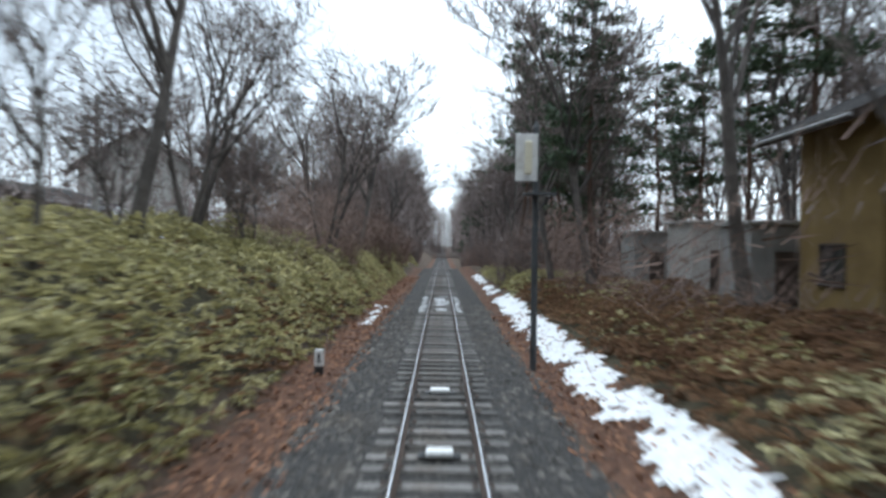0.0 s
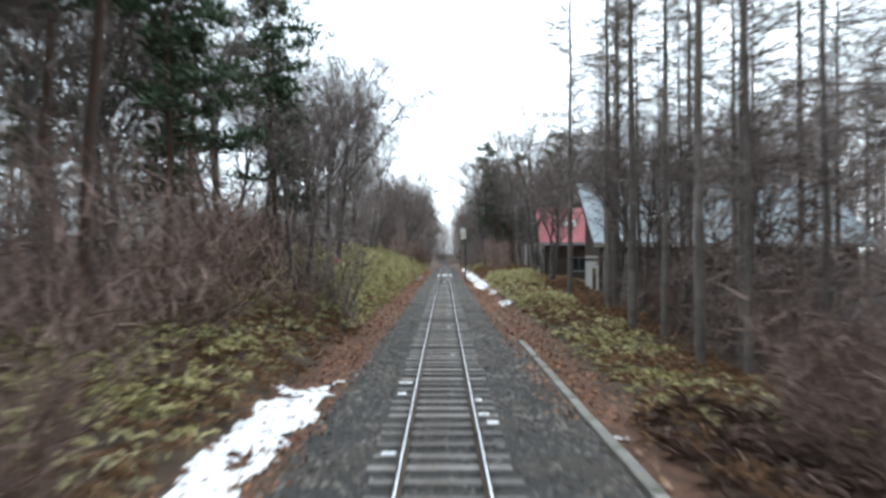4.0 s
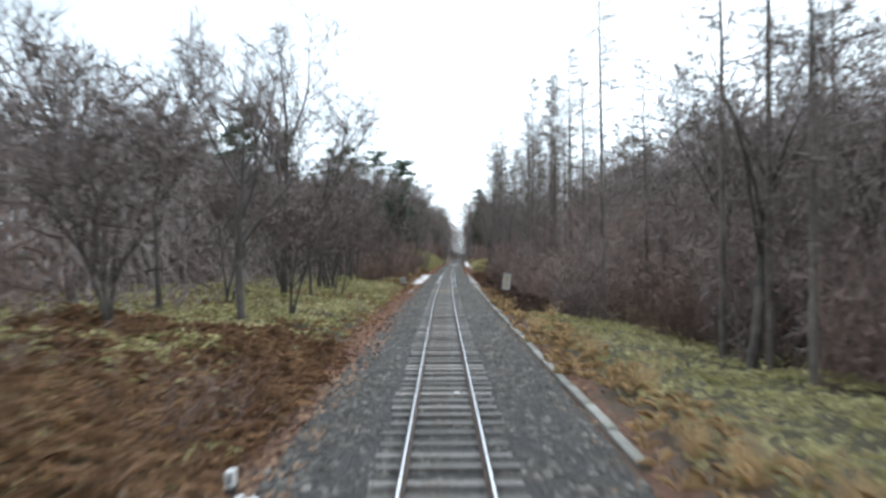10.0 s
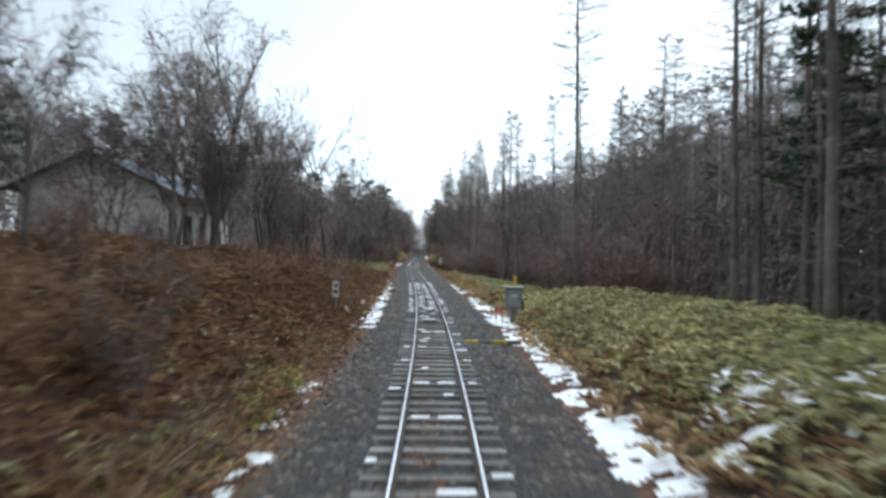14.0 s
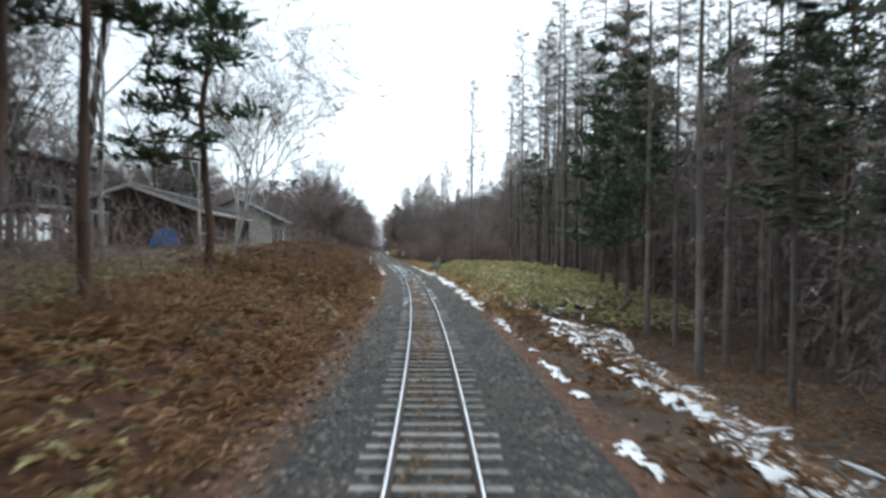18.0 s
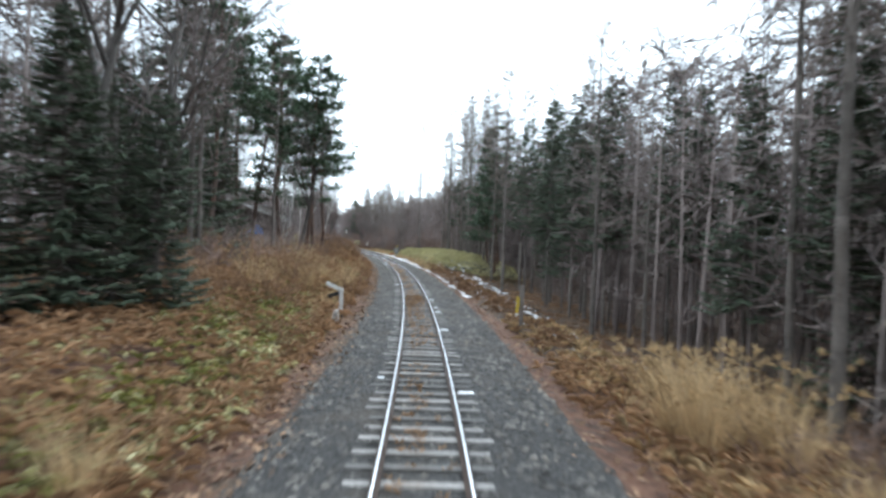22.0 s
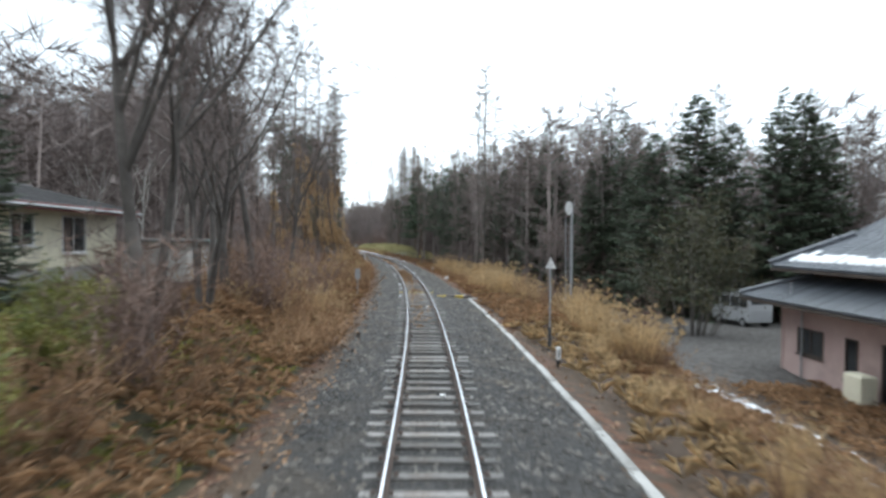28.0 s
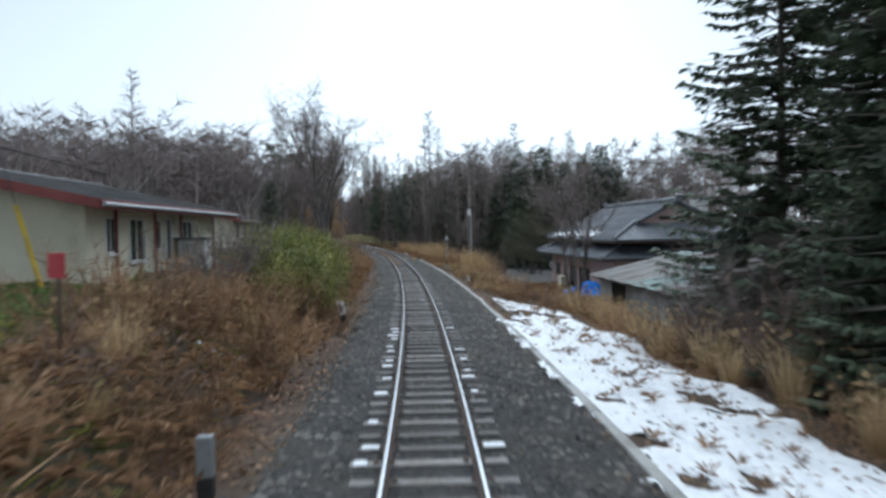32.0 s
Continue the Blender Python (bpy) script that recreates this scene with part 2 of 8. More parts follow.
def ground_material():
    """Forest soil, with ballast, fallen leaves and grass where the mesh says so, edges broken up by noise."""
    m, n, l, p = shader("ground")
    co = n.new("ShaderNodeTexCoord").outputs["Object"]
    n1, n2, n3 = noise_node(n, l, co, 0.5, 6), noise_node(n, l, co, 4.0, 5), noise_node(n, l, co, 28.0, 3, 0.7)
    soil = mix_node(n, l, ramp_node(n, l, n1, 0.35, 0.65), (0.075, 0.05, 0.035), (0.13, 0.09, 0.06))
    leaf = mix_node(n, l, ramp_node(n, l, n2, 0.4, 0.6), (0.10, 0.05, 0.032), (0.19, 0.092, 0.053))
    grass = mix_node(n, l, ramp_node(n, l, n2, 0.35, 0.65), (0.06, 0.055, 0.028), (0.105, 0.085, 0.048))
    stone = mix_node(n, l, ramp_node(n, l, n3, 0.4, 0.66), (0.018, 0.0175, 0.017), (0.115, 0.109, 0.104))
    stone = mix_node(n, l, ramp_node(n, l, n2, 0.55, 0.75), stone, (0.075, 0.07, 0.065))
    stone = mix_node(n, l, ramp_node(n, l, n1, 0.52, 0.66), stone, (0.085, 0.072, 0.06))
    yard = mix_node(n, l, ramp_node(n, l, n2, 0.35, 0.65), (0.085, 0.077, 0.07), (0.17, 0.16, 0.15))
    col = soil
    for name, c in (("litter", leaf), ("grass", grass), ("yard", yard), ("ballast", stone)):
        a = n.new("ShaderNodeAttribute")
        a.attribute_name = name
        add = n.new("ShaderNodeMath")
        add.operation = "ADD"
        l.new(a.outputs["Fac"], add.inputs[0])
        off = n.new("ShaderNodeMapRange")
        off.inputs["To Min"].default_value, off.inputs["To Max"].default_value = -0.55, 0.55
        l.new(n2, off.inputs["Value"])
        l.new(off.outputs["Result"], add.inputs[1])
        col = mix_node(n, l, ramp_node(n, l, add.outputs[0], 0.42, 0.58), col, c)
    g = n.new("ShaderNodeMapRange")
    g.inputs["To Min"].default_value, g.inputs["To Max"].default_value = 0.6, 1.4
    l.new(n3, g.inputs["Value"])
    col = mix_node(n, l, 1.0, col, g.outputs["Result"], "MULTIPLY")
    l.new(col, p.inputs["Base Color"])
    p.inputs["Roughness"].default_value = 0.95
    bn = n.new("ShaderNodeBump")
    bn.inputs["Strength"].default_value, bn.inputs["Distance"].default_value = 1.0, 0.08
    l.new(n3, bn.inputs["Height"])
    l.new(bn.outputs[0], p.inputs["Normal"])
    return m


GROUND = ground_material()


# ---- mesh tools ----
class Geo:
    """Collects vertices and faces of one mesh."""

    def __init__(self):
        self.v, self.f, self.m = [], [], []

    def add(self, verts, faces, mat=0):
        k = len(self.v)
        self.v += [tuple(p) for p in verts]
        self.f += [tuple(i + k for i in q) for q in faces]
        self.m += [mat] * len(faces)
        return self

    def box(self, x0, x1, y0, y1, z0, z1, b=0.0, mat=0):
        if not b:
            return self.add([(x0, y0, z0), (x1, y0, z0), (x1, y1, z0), (x0, y1, z0), (x0, y0, z1), (x1, y0, z1), (x1, y1, z1), (x0, y1, z1)],
                            [(3, 2, 1, 0), (4, 5, 6, 7), (0, 1, 5, 4), (1, 2, 6, 5), (2, 3, 7, 6), (3, 0, 4, 7)], mat)
        v = []
        for z, d in ((z0, b), (z0 + b, 0), (z1 - b, 0), (z1, b)):
            v += [(x0 + d, y0 + d, z), (x1 - d, y0 + d, z), (x1 - d, y1 - d, z), (x0 + d, y1 - d, z)]
        f = [(3, 2, 1, 0), (12, 13, 14, 15)]
        for r in range(3):
            for i in range(4):
                f.append((r * 4 + i, r * 4 + (i + 1) % 4, r * 4 + 4 + (i + 1) % 4, r * 4 + 4 + i))
        return self.add(v, f, mat)

    def prism(self, poly, axis, a, b, mat=0):
        """A polygon extruded from a to b along axis; its two coordinates are the other axes in order."""
        def put(u, w, c):
            return {"x": (c, u, w), "y": (u, c, w), "z": (u, w, c)}[axis]
        k = len(poly)
        v = [put(u, w, a) for u, w in poly] + [put(u, w, b) for u, w in poly]
        f = [tuple(range(k))[::-1], tuple(range(k, 2 * k))] + [(i, (i + 1) % k, k + (i + 1) % k, k + i) for i in range(k)]
        return self.add(v, f, mat)

    def tube(self, pts, radii, n=8, mat=0, cap=True):
        pts = [Vector(q) for q in pts]
        v, f = [], []
        for i, q in enumerate(pts):
            d = (pts[min(i + 1, len(pts) - 1)] - pts[max(i - 1, 0)]).normalized()
            u = d.orthogonal().normalized() if abs(d.z) < 0.95 else (Vector((1, 0, 0)) - d * d.x).normalized()
            w = d.cross(u)
            r = radii[i] if isinstance(radii, (list, tuple)) else radii
            v += [q + (u * math.cos(6.28319 * j / n) + w * math.sin(6.28319 * j / n)) * r for j in range(n)]
        for i in range(len(pts) - 1):
            f += [(i * n + j, i * n + (j + 1) % n, (i + 1) * n + (j + 1) % n, (i + 1) * n + j) for j in range(n)]
        if cap:
            f += [tuple(range(n))[::-1], tuple(range((len(pts) - 1) * n, len(pts) * n))]
        return self.add(v, f, mat)

    def slab(self, corners, thick, mat=0):
        """A four-cornered plate, thickened downwards along its normal."""
        c = [Vector(q) for q in corners]
        d = (c[1] - c[0]).cross(c[3] - c[0]).normalized() * -thick
        return self.add([*c, *[q + d for q in c]], [(0, 1, 2, 3), (7, 6, 5, 4), (0, 4, 5, 1), (1, 5, 6, 2), (2, 6, 7, 3), (3, 7, 4, 0)], mat)

    def mesh(self, name, *mats, smooth=False):
        me = bpy.data.meshes.new(name)
        me.from_pydata(self.v, [], self.f)
        for m in mats:
            me.materials.append(m)
        if len(mats) > 1:
            me.polygons.foreach_set("material_index", self.m)
        if smooth:
            me.polygons.foreach_set("use_smooth", [True] * len(me.polygons))
        me.update()
        return me


def array_mesh(name, verts, faces, mat):
    """A mesh from numpy arrays; faces all have the same number of corners."""
    me = bpy.data.meshes.new(name)
    k = faces.shape[1]
    me.vertices.add(len(verts))
    me.vertices.foreach_set("co", np.ascontiguousarray(verts, np.float32).ravel())
    me.loops.add(faces.size)
    me.loops.foreach_set("vertex_index", np.ascontiguousarray(faces, np.int32).ravel())
    me.polygons.add(len(faces))
    me.polygons.foreach_set("loop_start", np.arange(0, faces.size, k, dtype=np.int32))
    me.polygons.foreach_set("loop_total", np.full(len(faces), k, np.int32))
    me.materials.append(mat)
    me.update()
    return me


def part(name, data, mat, parent, label="", smooth=False):
    """Links a Geo (or a ready mesh) as one mesh object under a thing or a part."""
    ob = new(name, data.mesh(name, mat, smooth=smooth) if isinstance(data, Geo) else data)
    ob.parent = parent
    return tagged(ob, label)


def thing(name, m, label, category, group="", kind=""):
    ob = new(name)
    ob.matrix_world = m
    ob.empty_display_size = 0.2
    return tagged(ob, label, category, group, kind)


def site(s, b, z, turn=0.0):
    """The pose of a thing beside the line: x to the right, y back along the line, z up."""
    x, y = at(s, b)
    return pose(float(x), float(y), z, 0, 0, math.degrees(float(heading(s))) + turn)


# ---- the lie of the land: heights across the line at stations along it ----
ACROSS = np.array([-60, -20, -12, -8, -5, -3.6, -2.9, -1.7, 1.7, 2.6, 3.4, 5, 9, 13, 20, 60.0])
LIE = {
    -80: (3.0, 3.0, 2.7, 2.4, 1.1, 0.1, 0.1, 0.2, 0.2, 0.2), -10: (3.2, 3.0, 2.7, 2.5, 1.2, -0.1, 0.5, 0.9, 1.0, 1.0), 20: (3.0, 2.8, 2.6, 2.4, 1.2, -0.1, 0.6, 0.5, 0.4, 0.5),
    40: (2.4, 2.2, 2.1, 1.8, 0.8, -0.2, 0.1, -0.3, -0.5, -0.3), 60: (1.0, 0.9, 0.8, 0.6, 0.0, -0.3, -0.4, -0.8, -1.0, -0.6),
    95: (0.5, 0.3, 0.2, 0.1, -0.1, -0.35, -0.5, -0.9, -1.2, -1.0), 130: (0.6, 0.5, 0.4, 0.3, 0.0, -0.35, -0.3, -0.9, -1.1, -1.0),
    150: (1.6, 1.4, 1.3, 1.1, 0.5, -0.35, -0.2, -0.6, -0.8, -0.6), 172: (2.2, 2.2, 2.0, 1.8, 1.0, -0.35, -0.1, -0.3, -0.5, -0.3), 188: (2.6, 2.4, 2.3, 2.1, 1.3, -0.3, 0.45, 0.3, 0.0, 0.0),
    205: (2.9, 2.8, 2.7, 2.5, 1.5, -0.2, 0.7, 0.6, 0.2, 0.0), 220: (2.6, 2.4, 2.3, 2.1, 1.3, -0.3, 0.4, 0.0, -0.5, -0.6), 234: (2.2, 2.0, 1.9, 1.7, 1.0, -0.4, -0.5, -2.0, -2.4, -2.2),
    262: (1.8, 1.6, 1.5, 1.2, 0.7, -0.45, -0.6, -2.4, -2.7, -2.5), 300: (1.4, 1.1, 0.9, 0.8, 0.45, -0.45, -0.7, -2.0, -2.4, -2.4), 330: (1.2, 1.0, 0.9, 0.6, 0.2, -0.45, -0.6, -1.5, -1.9, -2.0),
    345: (1.3, 1.2, 1.1, 0.8, 0.3, -0.45, -0.7, -1.9, -2.25, -2.25), 362: (1.4, 1.4, 1.4, 1.1, 0.4, -0.45, -0.8, -1.9, -2.2, -2.2), 380: (1.5, 1.5, 1.5, 1.4, 0.6, -0.45, -0.6, -1.3, -1.5, -1.5),
    420: (1.5, 1.5, 1.5, 1.4, 0.6, -0.45, -0.5, -1.1, -1.3, -1.3),
}
_ls = np.array(sorted(LIE))
_lz = np.array([[*LIE[k][:5], -0.32, -0.33, -0.2, -0.2, -0.33, -0.4, *LIE[k][6:9], LIE[k][8], LIE[k][9]] for k in _ls])
_lz[:, 10] = [LIE[k][5] for k in _ls]


def value_noise(x, y, seed=0):
    """Smooth value noise for arrays, about -1 to 1."""
    xi, yi = np.floor(x).astype(int), np.floor(y).astype(int)
    fx, fy = x - xi, y - yi
    fx, fy = fx * fx * (3 - 2 * fx), fy * fy * (3 - 2 * fy)

    def h(a, b):
        k = (a * 374761393 + b * 668265263 + seed * 974634777) & 0xFFFFFFFF
        k = ((k ^ (k >> 13)) * 1274126177) & 0xFFFFFFFF
        return ((k ^ (k >> 16)) & 0xFFFF) / 32767.5 - 1
    top = h(xi, yi) * (1 - fx) + h(xi + 1, yi) * fx
    bot = h(xi, yi + 1) * (1 - fx) + h(xi + 1, yi + 1) * fx
    return top * (1 - fy) + bot * fy


def height(s, b):
    s, b = np.broadcast_arrays(np.asarray(s, float), np.asarray(b, float))
    shape = s.shape
    s, b = s.ravel(), b.ravel()
    sc = np.clip(s, _ls[0], _ls[-1])
    i = np.clip(np.searchsorted(_ls, sc) - 1, 0, len(_ls) - 2)
    f = (sc - _ls[i]) / (_ls[i + 1] - _ls[i])
    f = f * f * (3 - 2 * f)
    bc = np.clip(b, -60, 60)
    j = np.clip(np.searchsorted(ACROSS, bc) - 1, 0, len(ACROSS) - 2)
    g = (bc - ACROSS[j]) / (ACROSS[j + 1] - ACROSS[j])
    z = (_lz[i, j] * (1 - f) + _lz[i + 1, j] * f) * (1 - g) + (_lz[i, j + 1] * (1 - f) + _lz[i + 1, j + 1] * f) * g
    rough = np.clip((np.abs(b) - 3.2) / 2.5, 0, 1) * np.clip((88 - np.abs(b)) / 40, 0, 1) * np.clip((s + 295) / 60, 0, 1) * np.clip((550 - s) / 60, 0, 1)
    z = z + rough * (0.16 * value_noise(s / 2.3, b / 2.3, 3) + 0.07 * value_noise(s / 0.8, b / 0.8, 5))
    z = z + 0.012 * value_noise(s / 0.35, b / 0.35, 7) * (np.abs(b) < 3.5)
    # ballast heaped over the sleeper ends and between the rails where the bed was topped up
    heaped = np.interp(s, [0, 40, 60, 200, 225, 270, 300, 345, 372, 384], [0.02, 0.0, 0.02, 0.0, 0.03, 0.04, 0.065, 0.06, 0.045, 0.0])
    ends = np.clip(1 - np.abs(np.abs(b) - 0.98) / 0.3, 0, 1)
    z = z + ends * heaped * (0.75 + 0.6 * value_noise(s / 1.3, b * 2, 9)) + fall(s)
    return z.reshape(shape)


def ground_at(s, b):
    return float(height(np.array([s]), np.array([b]))[0])


def zone(s, b, spans):
    """1 inside any of the patches (s0, s1, b0, b1), soft at the edges."""
    w = np.zeros(np.broadcast(s, b).shape)
    for s0, s1, b0, b1 in spans:
        w = np.maximum(w, np.clip(1.0 - np.maximum(np.maximum(s0 - s, s - s1) / 4, np.maximum(b0 - b, b - b1) / 0.5), 0, 1))
    return w


def bed_edge(s):
    """How far the ballast reaches to the left and to the right of the line."""
    left = np.interp(s, [-60, 20, 35, 52, 95, 140, 152, 165, 195, 218, 275, 300, 330, 402], [2.25, 2.15, 1.95, 2.05, 2.35, 2.5, 2.3, 2.0, 2.25, 1.95, 1.9, 2.2, 2.1, 2.0])
    right = np.interp(s, [-60, 20, 44, 54, 150, 165, 200, 402], [2.1, 2.05, 2.1, 2.55, 2.6, 2.3, 2.4, 2.6])
    return left, right


GRASSY = [(-80, 48, -14, -4.2), (-30, 48, 4.2, 9), (88, 150, -16, -4.0), (110, 170, 4.5, 16), (176, 226, 4.2, 14), (340, 372, -12, -3.2), (355, 410, -9, -4.0), (225, 245, -9, -5)]


def build_ground():
    s = np.concatenate([np.arange(-300, -60, 4.0), np.arange(-60, 420, 0.9), np.arange(420, 560, 5.0)])
    b = np.concatenate([[-130, -90, -60, -45, -35, -28], np.arange(-22, -9, 1.2), np.arange(-9, -1.4, 0.32), [-1.15, -0.98, -0.82, -0.66, 0, 0.66, 0.82, 0.98, 1.15], np.arange(1.4, 9, 0.32), np.arange(9, 22, 1.2), [28, 35, 45, 60, 90, 130]])
    S, B = np.meshgrid(s, b, indexing="ij")
    x, y = at(S, B)
    z = height(S, B)
    ns, nb = S.shape
    idx = np.arange(ns * nb).reshape(ns, nb)
    quads = np.stack([idx[:-1, :-1], idx[:-1, 1:], idx[1:, 1:], idx[1:, :-1]], -1).reshape(-1, 4)[:, ::-1]
    verts = np.stack([x.ravel(), y.ravel(), z.ravel()], -1)
    # one more ring of vertices carries the same sheet out to the horizon
    rim = np.concatenate([idx[0, :-1], idx[:-1, -1], idx[-1, :0:-1], idx[:0:-1, 0]])
    mid = np.array([0.0, -130.0])
    d = verts[rim][:, :2] - mid
    far = mid + d / np.linalg.norm(d, axis=1)[:, None] * 3200
    fv = np.column_stack([far, np.full(len(far), 3.0)])
    k = np.arange(len(rim))
    q2 = np.stack([rim, rim[(k + 1) % len(rim)], len(verts) + (k + 1) % len(rim), len(verts) + k], -1)
    # faces of the ring point up
    faces = np.concatenate([quads, q2])
    allv = np.concatenate([verts, fv])
    me = array_mesh("ground", allv, faces, GROUND)
    s_, b_ = S.ravel(), B.ravel()
    wob = 0.25 * value_noise(s_ / 1.7, b_ / 1.7, 11)
    ballast = np.clip(1.5 - np.maximum(-b_ - bed_edge(s_)[0] + 0.25, b_ - bed_edge(s_)[1] + 0.25) / 0.35 + wob * 0.6, 0, 1)
    litter = np.clip(1.0 - np.abs(np.abs(b_) - 2.9) / 1.3 + wob, 0, 1)
    litter = np.maximum(litter, zone(s_, b_, [(140, 335, -12, -2.8), (335, 372, -5, -2.8), (290, 330, 2.6, 6)]) * 0.85)
    litter = litter * np.interp(s_, [100, 160, 300, 345], [1.0, 0.8, 0.75, 0.55])
    grass = zone(s_, b_, GRASSY)
    yard = zone(s_, b_, [(324, 364, 8.3, 9.7), (318, 339, 9, 24)])
    for name, w in (("litter", litter), ("grass", grass), ("yard", yard), ("ballast", ballast)):
        a = me.attributes.new(name, "FLOAT", "POINT")
        a.data.foreach_set("value", np.concatenate([w, np.zeros(len(fv))]).astype(np.float32))
    me.polygons.foreach_set("use_smooth", [True] * len(me.polygons))
    ob = new("ground", me)
    return tagged(ob, "leaf-littered winter ground with a ballast bed along the line", "ground", kind="structure")


build_ground()


# ---- trees: skeletons of tapered limbs ----
def limb_mesh(name, segs, mat, twigs=None):
    """segs: rows of p0, p1, r0, r1, sides; r1 = 0 ends in a point. twigs: places, ways, lengths and widths of the finest sprays."""
    V, F, k = [], [], 0
    for n in sorted({g[4] for g in segs}):
        for tip in (False, True):
            rows = [g for g in segs if g[4] == n and (g[3] <= 0) == tip]
            if not rows:
                continue
            p0, p1 = np.array([g[0] for g in rows]), np.array([g[1] for g in rows])
            r0, r1 = np.array([g[2] for g in rows])[:, None], np.array([g[3] for g in rows])[:, None]
            d = p1 - p0
            d /= np.maximum(np.linalg.norm(d, axis=1), 1e-6)[:, None]
            ref = np.where(np.abs(d[:, 2:3]) < 0.9, np.array([[0, 0, 1.0]]), np.array([[1.0, 0, 0]]))
            u = np.cross(d, ref)
            u /= np.linalg.norm(u, axis=1)[:, None]
            w = np.cross(d, u)
            a = np.arange(n) * 2 * np.pi / n
            ring = u[:, None] * np.cos(a)[None, :, None] + w[:, None] * np.sin(a)[None, :, None]
            lo = p0[:, None] + ring * r0[:, None]
            m = len(rows)
            if tip:
                v = np.concatenate([lo, p1[:, None]], 1).reshape(-1, 3)
                base = k + np.arange(m)[:, None] * (n + 1)
                f = [np.stack([base[:, 0] + j, base[:, 0] + (j + 1) % n, base[:, 0] + n], -1) for j in range(n)]
                F.append(np.concatenate(f))
            else:
                hi = p1[:, None] + ring * r1[:, None]
                v = np.concatenate([lo, hi], 1).reshape(-1, 3)
                base = k + np.arange(m) * 2 * n
                for j in range(n):
                    a0, a1 = base + j, base + (j + 1) % n
                    F.append(np.stack([a0, a1, a1 + n], -1))
                    F.append(np.stack([a0, a1 + n, a0 + n], -1))
            V.append(v)
            k += len(v)
    if twigs:
        p, d, L, W = twigs
        d = d / np.maximum(np.linalg.norm(d, axis=1), 1e-6)[:, None]
        side = np.cross(d, np.roll(d, 1, axis=1) + np.array([[0.3, -0.2, 0.5]]))
        side /= np.maximum(np.linalg.norm(side, axis=1), 1e-6)[:, None]
        v = np.stack([p - side * W[:, None] / 2, p + side * W[:, None] / 2, p + d * L[:, None]], 1).reshape(-1, 3)
        V.append(v)
        F.append(k + np.arange(len(v)).reshape(-1, 3))
    return array_mesh(name, np.concatenate(V), np.concatenate(F), mat)


def rot_about(v, axis, a):
    return v * math.cos(a) + axis.cross(v) * math.sin(a) + axis * axis.dot(v) * (1 - math.cos(a))


def grow(rng, segs, p, d, length, r, level, plan):
    """plan[level]: pieces, children, child length, child radius, spread, wander, lift, sides."""
    pieces, kids, klen, krad, spread, wander, lift, sides = plan[level]
    last = level == len(plan) - 1
    step = length / pieces
    pts, dirs = [p.copy()], [d.copy()]
    for i in range(pieces):
        d = (d + Vector((rng.uniform(-1, 1), rng.uniform(-1, 1), rng.uniform(-0.6, 0.6))) * wander + Vector((0, 0, lift))).normalized()
        q = p + d * step
        ra, rb = r * (1 - 0.72 * i / pieces), r * (1 - 0.72 * (i + 1) / pieces)
        if last and i == pieces - 1:
            rb = 0.0
        segs[level].append((tuple(p), tuple(q), ra, rb, sides))
        p = q
        pts.append(p.copy())
        dirs.append(d.copy())
    if last:
        return
    for c in range(kids):
        f = (0.35 if level else 0.45) + (0.65 if level else 0.55) * (c + rng.random()) / kids
        f = min(f, 0.999)
        i = int(f * pieces)
        q = pts[i].lerp(pts[i + 1], f * pieces - i)
        ax = dirs[i + 1].orthogonal().normalized()
        ax = rot_about(ax, dirs[i + 1], rng.uniform(0, 6.283) + c * 2.4)
        nd = rot_about(dirs[i + 1], ax, spread * rng.uniform(0.65, 1.3))
        grow(rng, segs, q, nd, length * klen * rng.uniform(0.7, 1.25) * (1.15 - 0.4 * f), r * krad * (1.1 - 0.45 * f), level + 1, plan)


def bare_tree(seed, h, r, stems=1, fork=0.4, dense=1.0):
    """A leafless broadleaf tree: trunk and limbs in one mesh, twigs in another."""
    rng = random.Random(seed)
    plan = [(5, 7, 0.72, 0.5, 0.62, 0.10, 0.10, 7), (5, 7, 0.5, 0.5, 0.75, 0.17, 0.09, 5), (3, int(6.5 * dense), 0.55, 0.5, 0.8, 0.22, 0.05, 3), (1, 0, 0, 0, 0.8, 0.2, 0.03, 3)]
    segs = [[] for _ in plan]
    for k in range(stems):
        a = rng.uniform(0, 6.28)
        tilt = 0.08 if stems == 1 else 0.28
        grow(rng, segs, Vector((0.12 * (stems > 1) * math.cos(a), 0.12 * (stems > 1) * math.sin(a), -0.3)), Vector((tilt * math.cos(a + k * 2.1), tilt * math.sin(a + k * 2.1), 1)).normalized(), h * 0.62, r * (1 if stems == 1 else 0.7), 0, plan)
    return segs


def sprays(rng, segs, n, length, width, up=0.1, along=0.5, wild=0.55):
    """Fine twigs strewn along the given limbs."""
    p0, p1 = np.array([g[0] for g in segs]), np.array([g[1] for g in segs])
    i = np.repeat(np.arange(len(segs)), n)
    m = len(i)
    d = p1[i] - p0[i]
    d /= np.maximum(np.linalg.norm(d, axis=1), 1e-6)[:, None]
    p = p0[i] + (p1[i] - p0[i]) * rng.uniform(0.1, 1.0, m)[:, None]
    w = d * along + rng.normal(0, wild, (m, 3)) + np.array([[0, 0, up]])
    return p, w, rng.uniform(0.5, 1.3, m) * length, rng.uniform(0.7, 1.3, m) * width


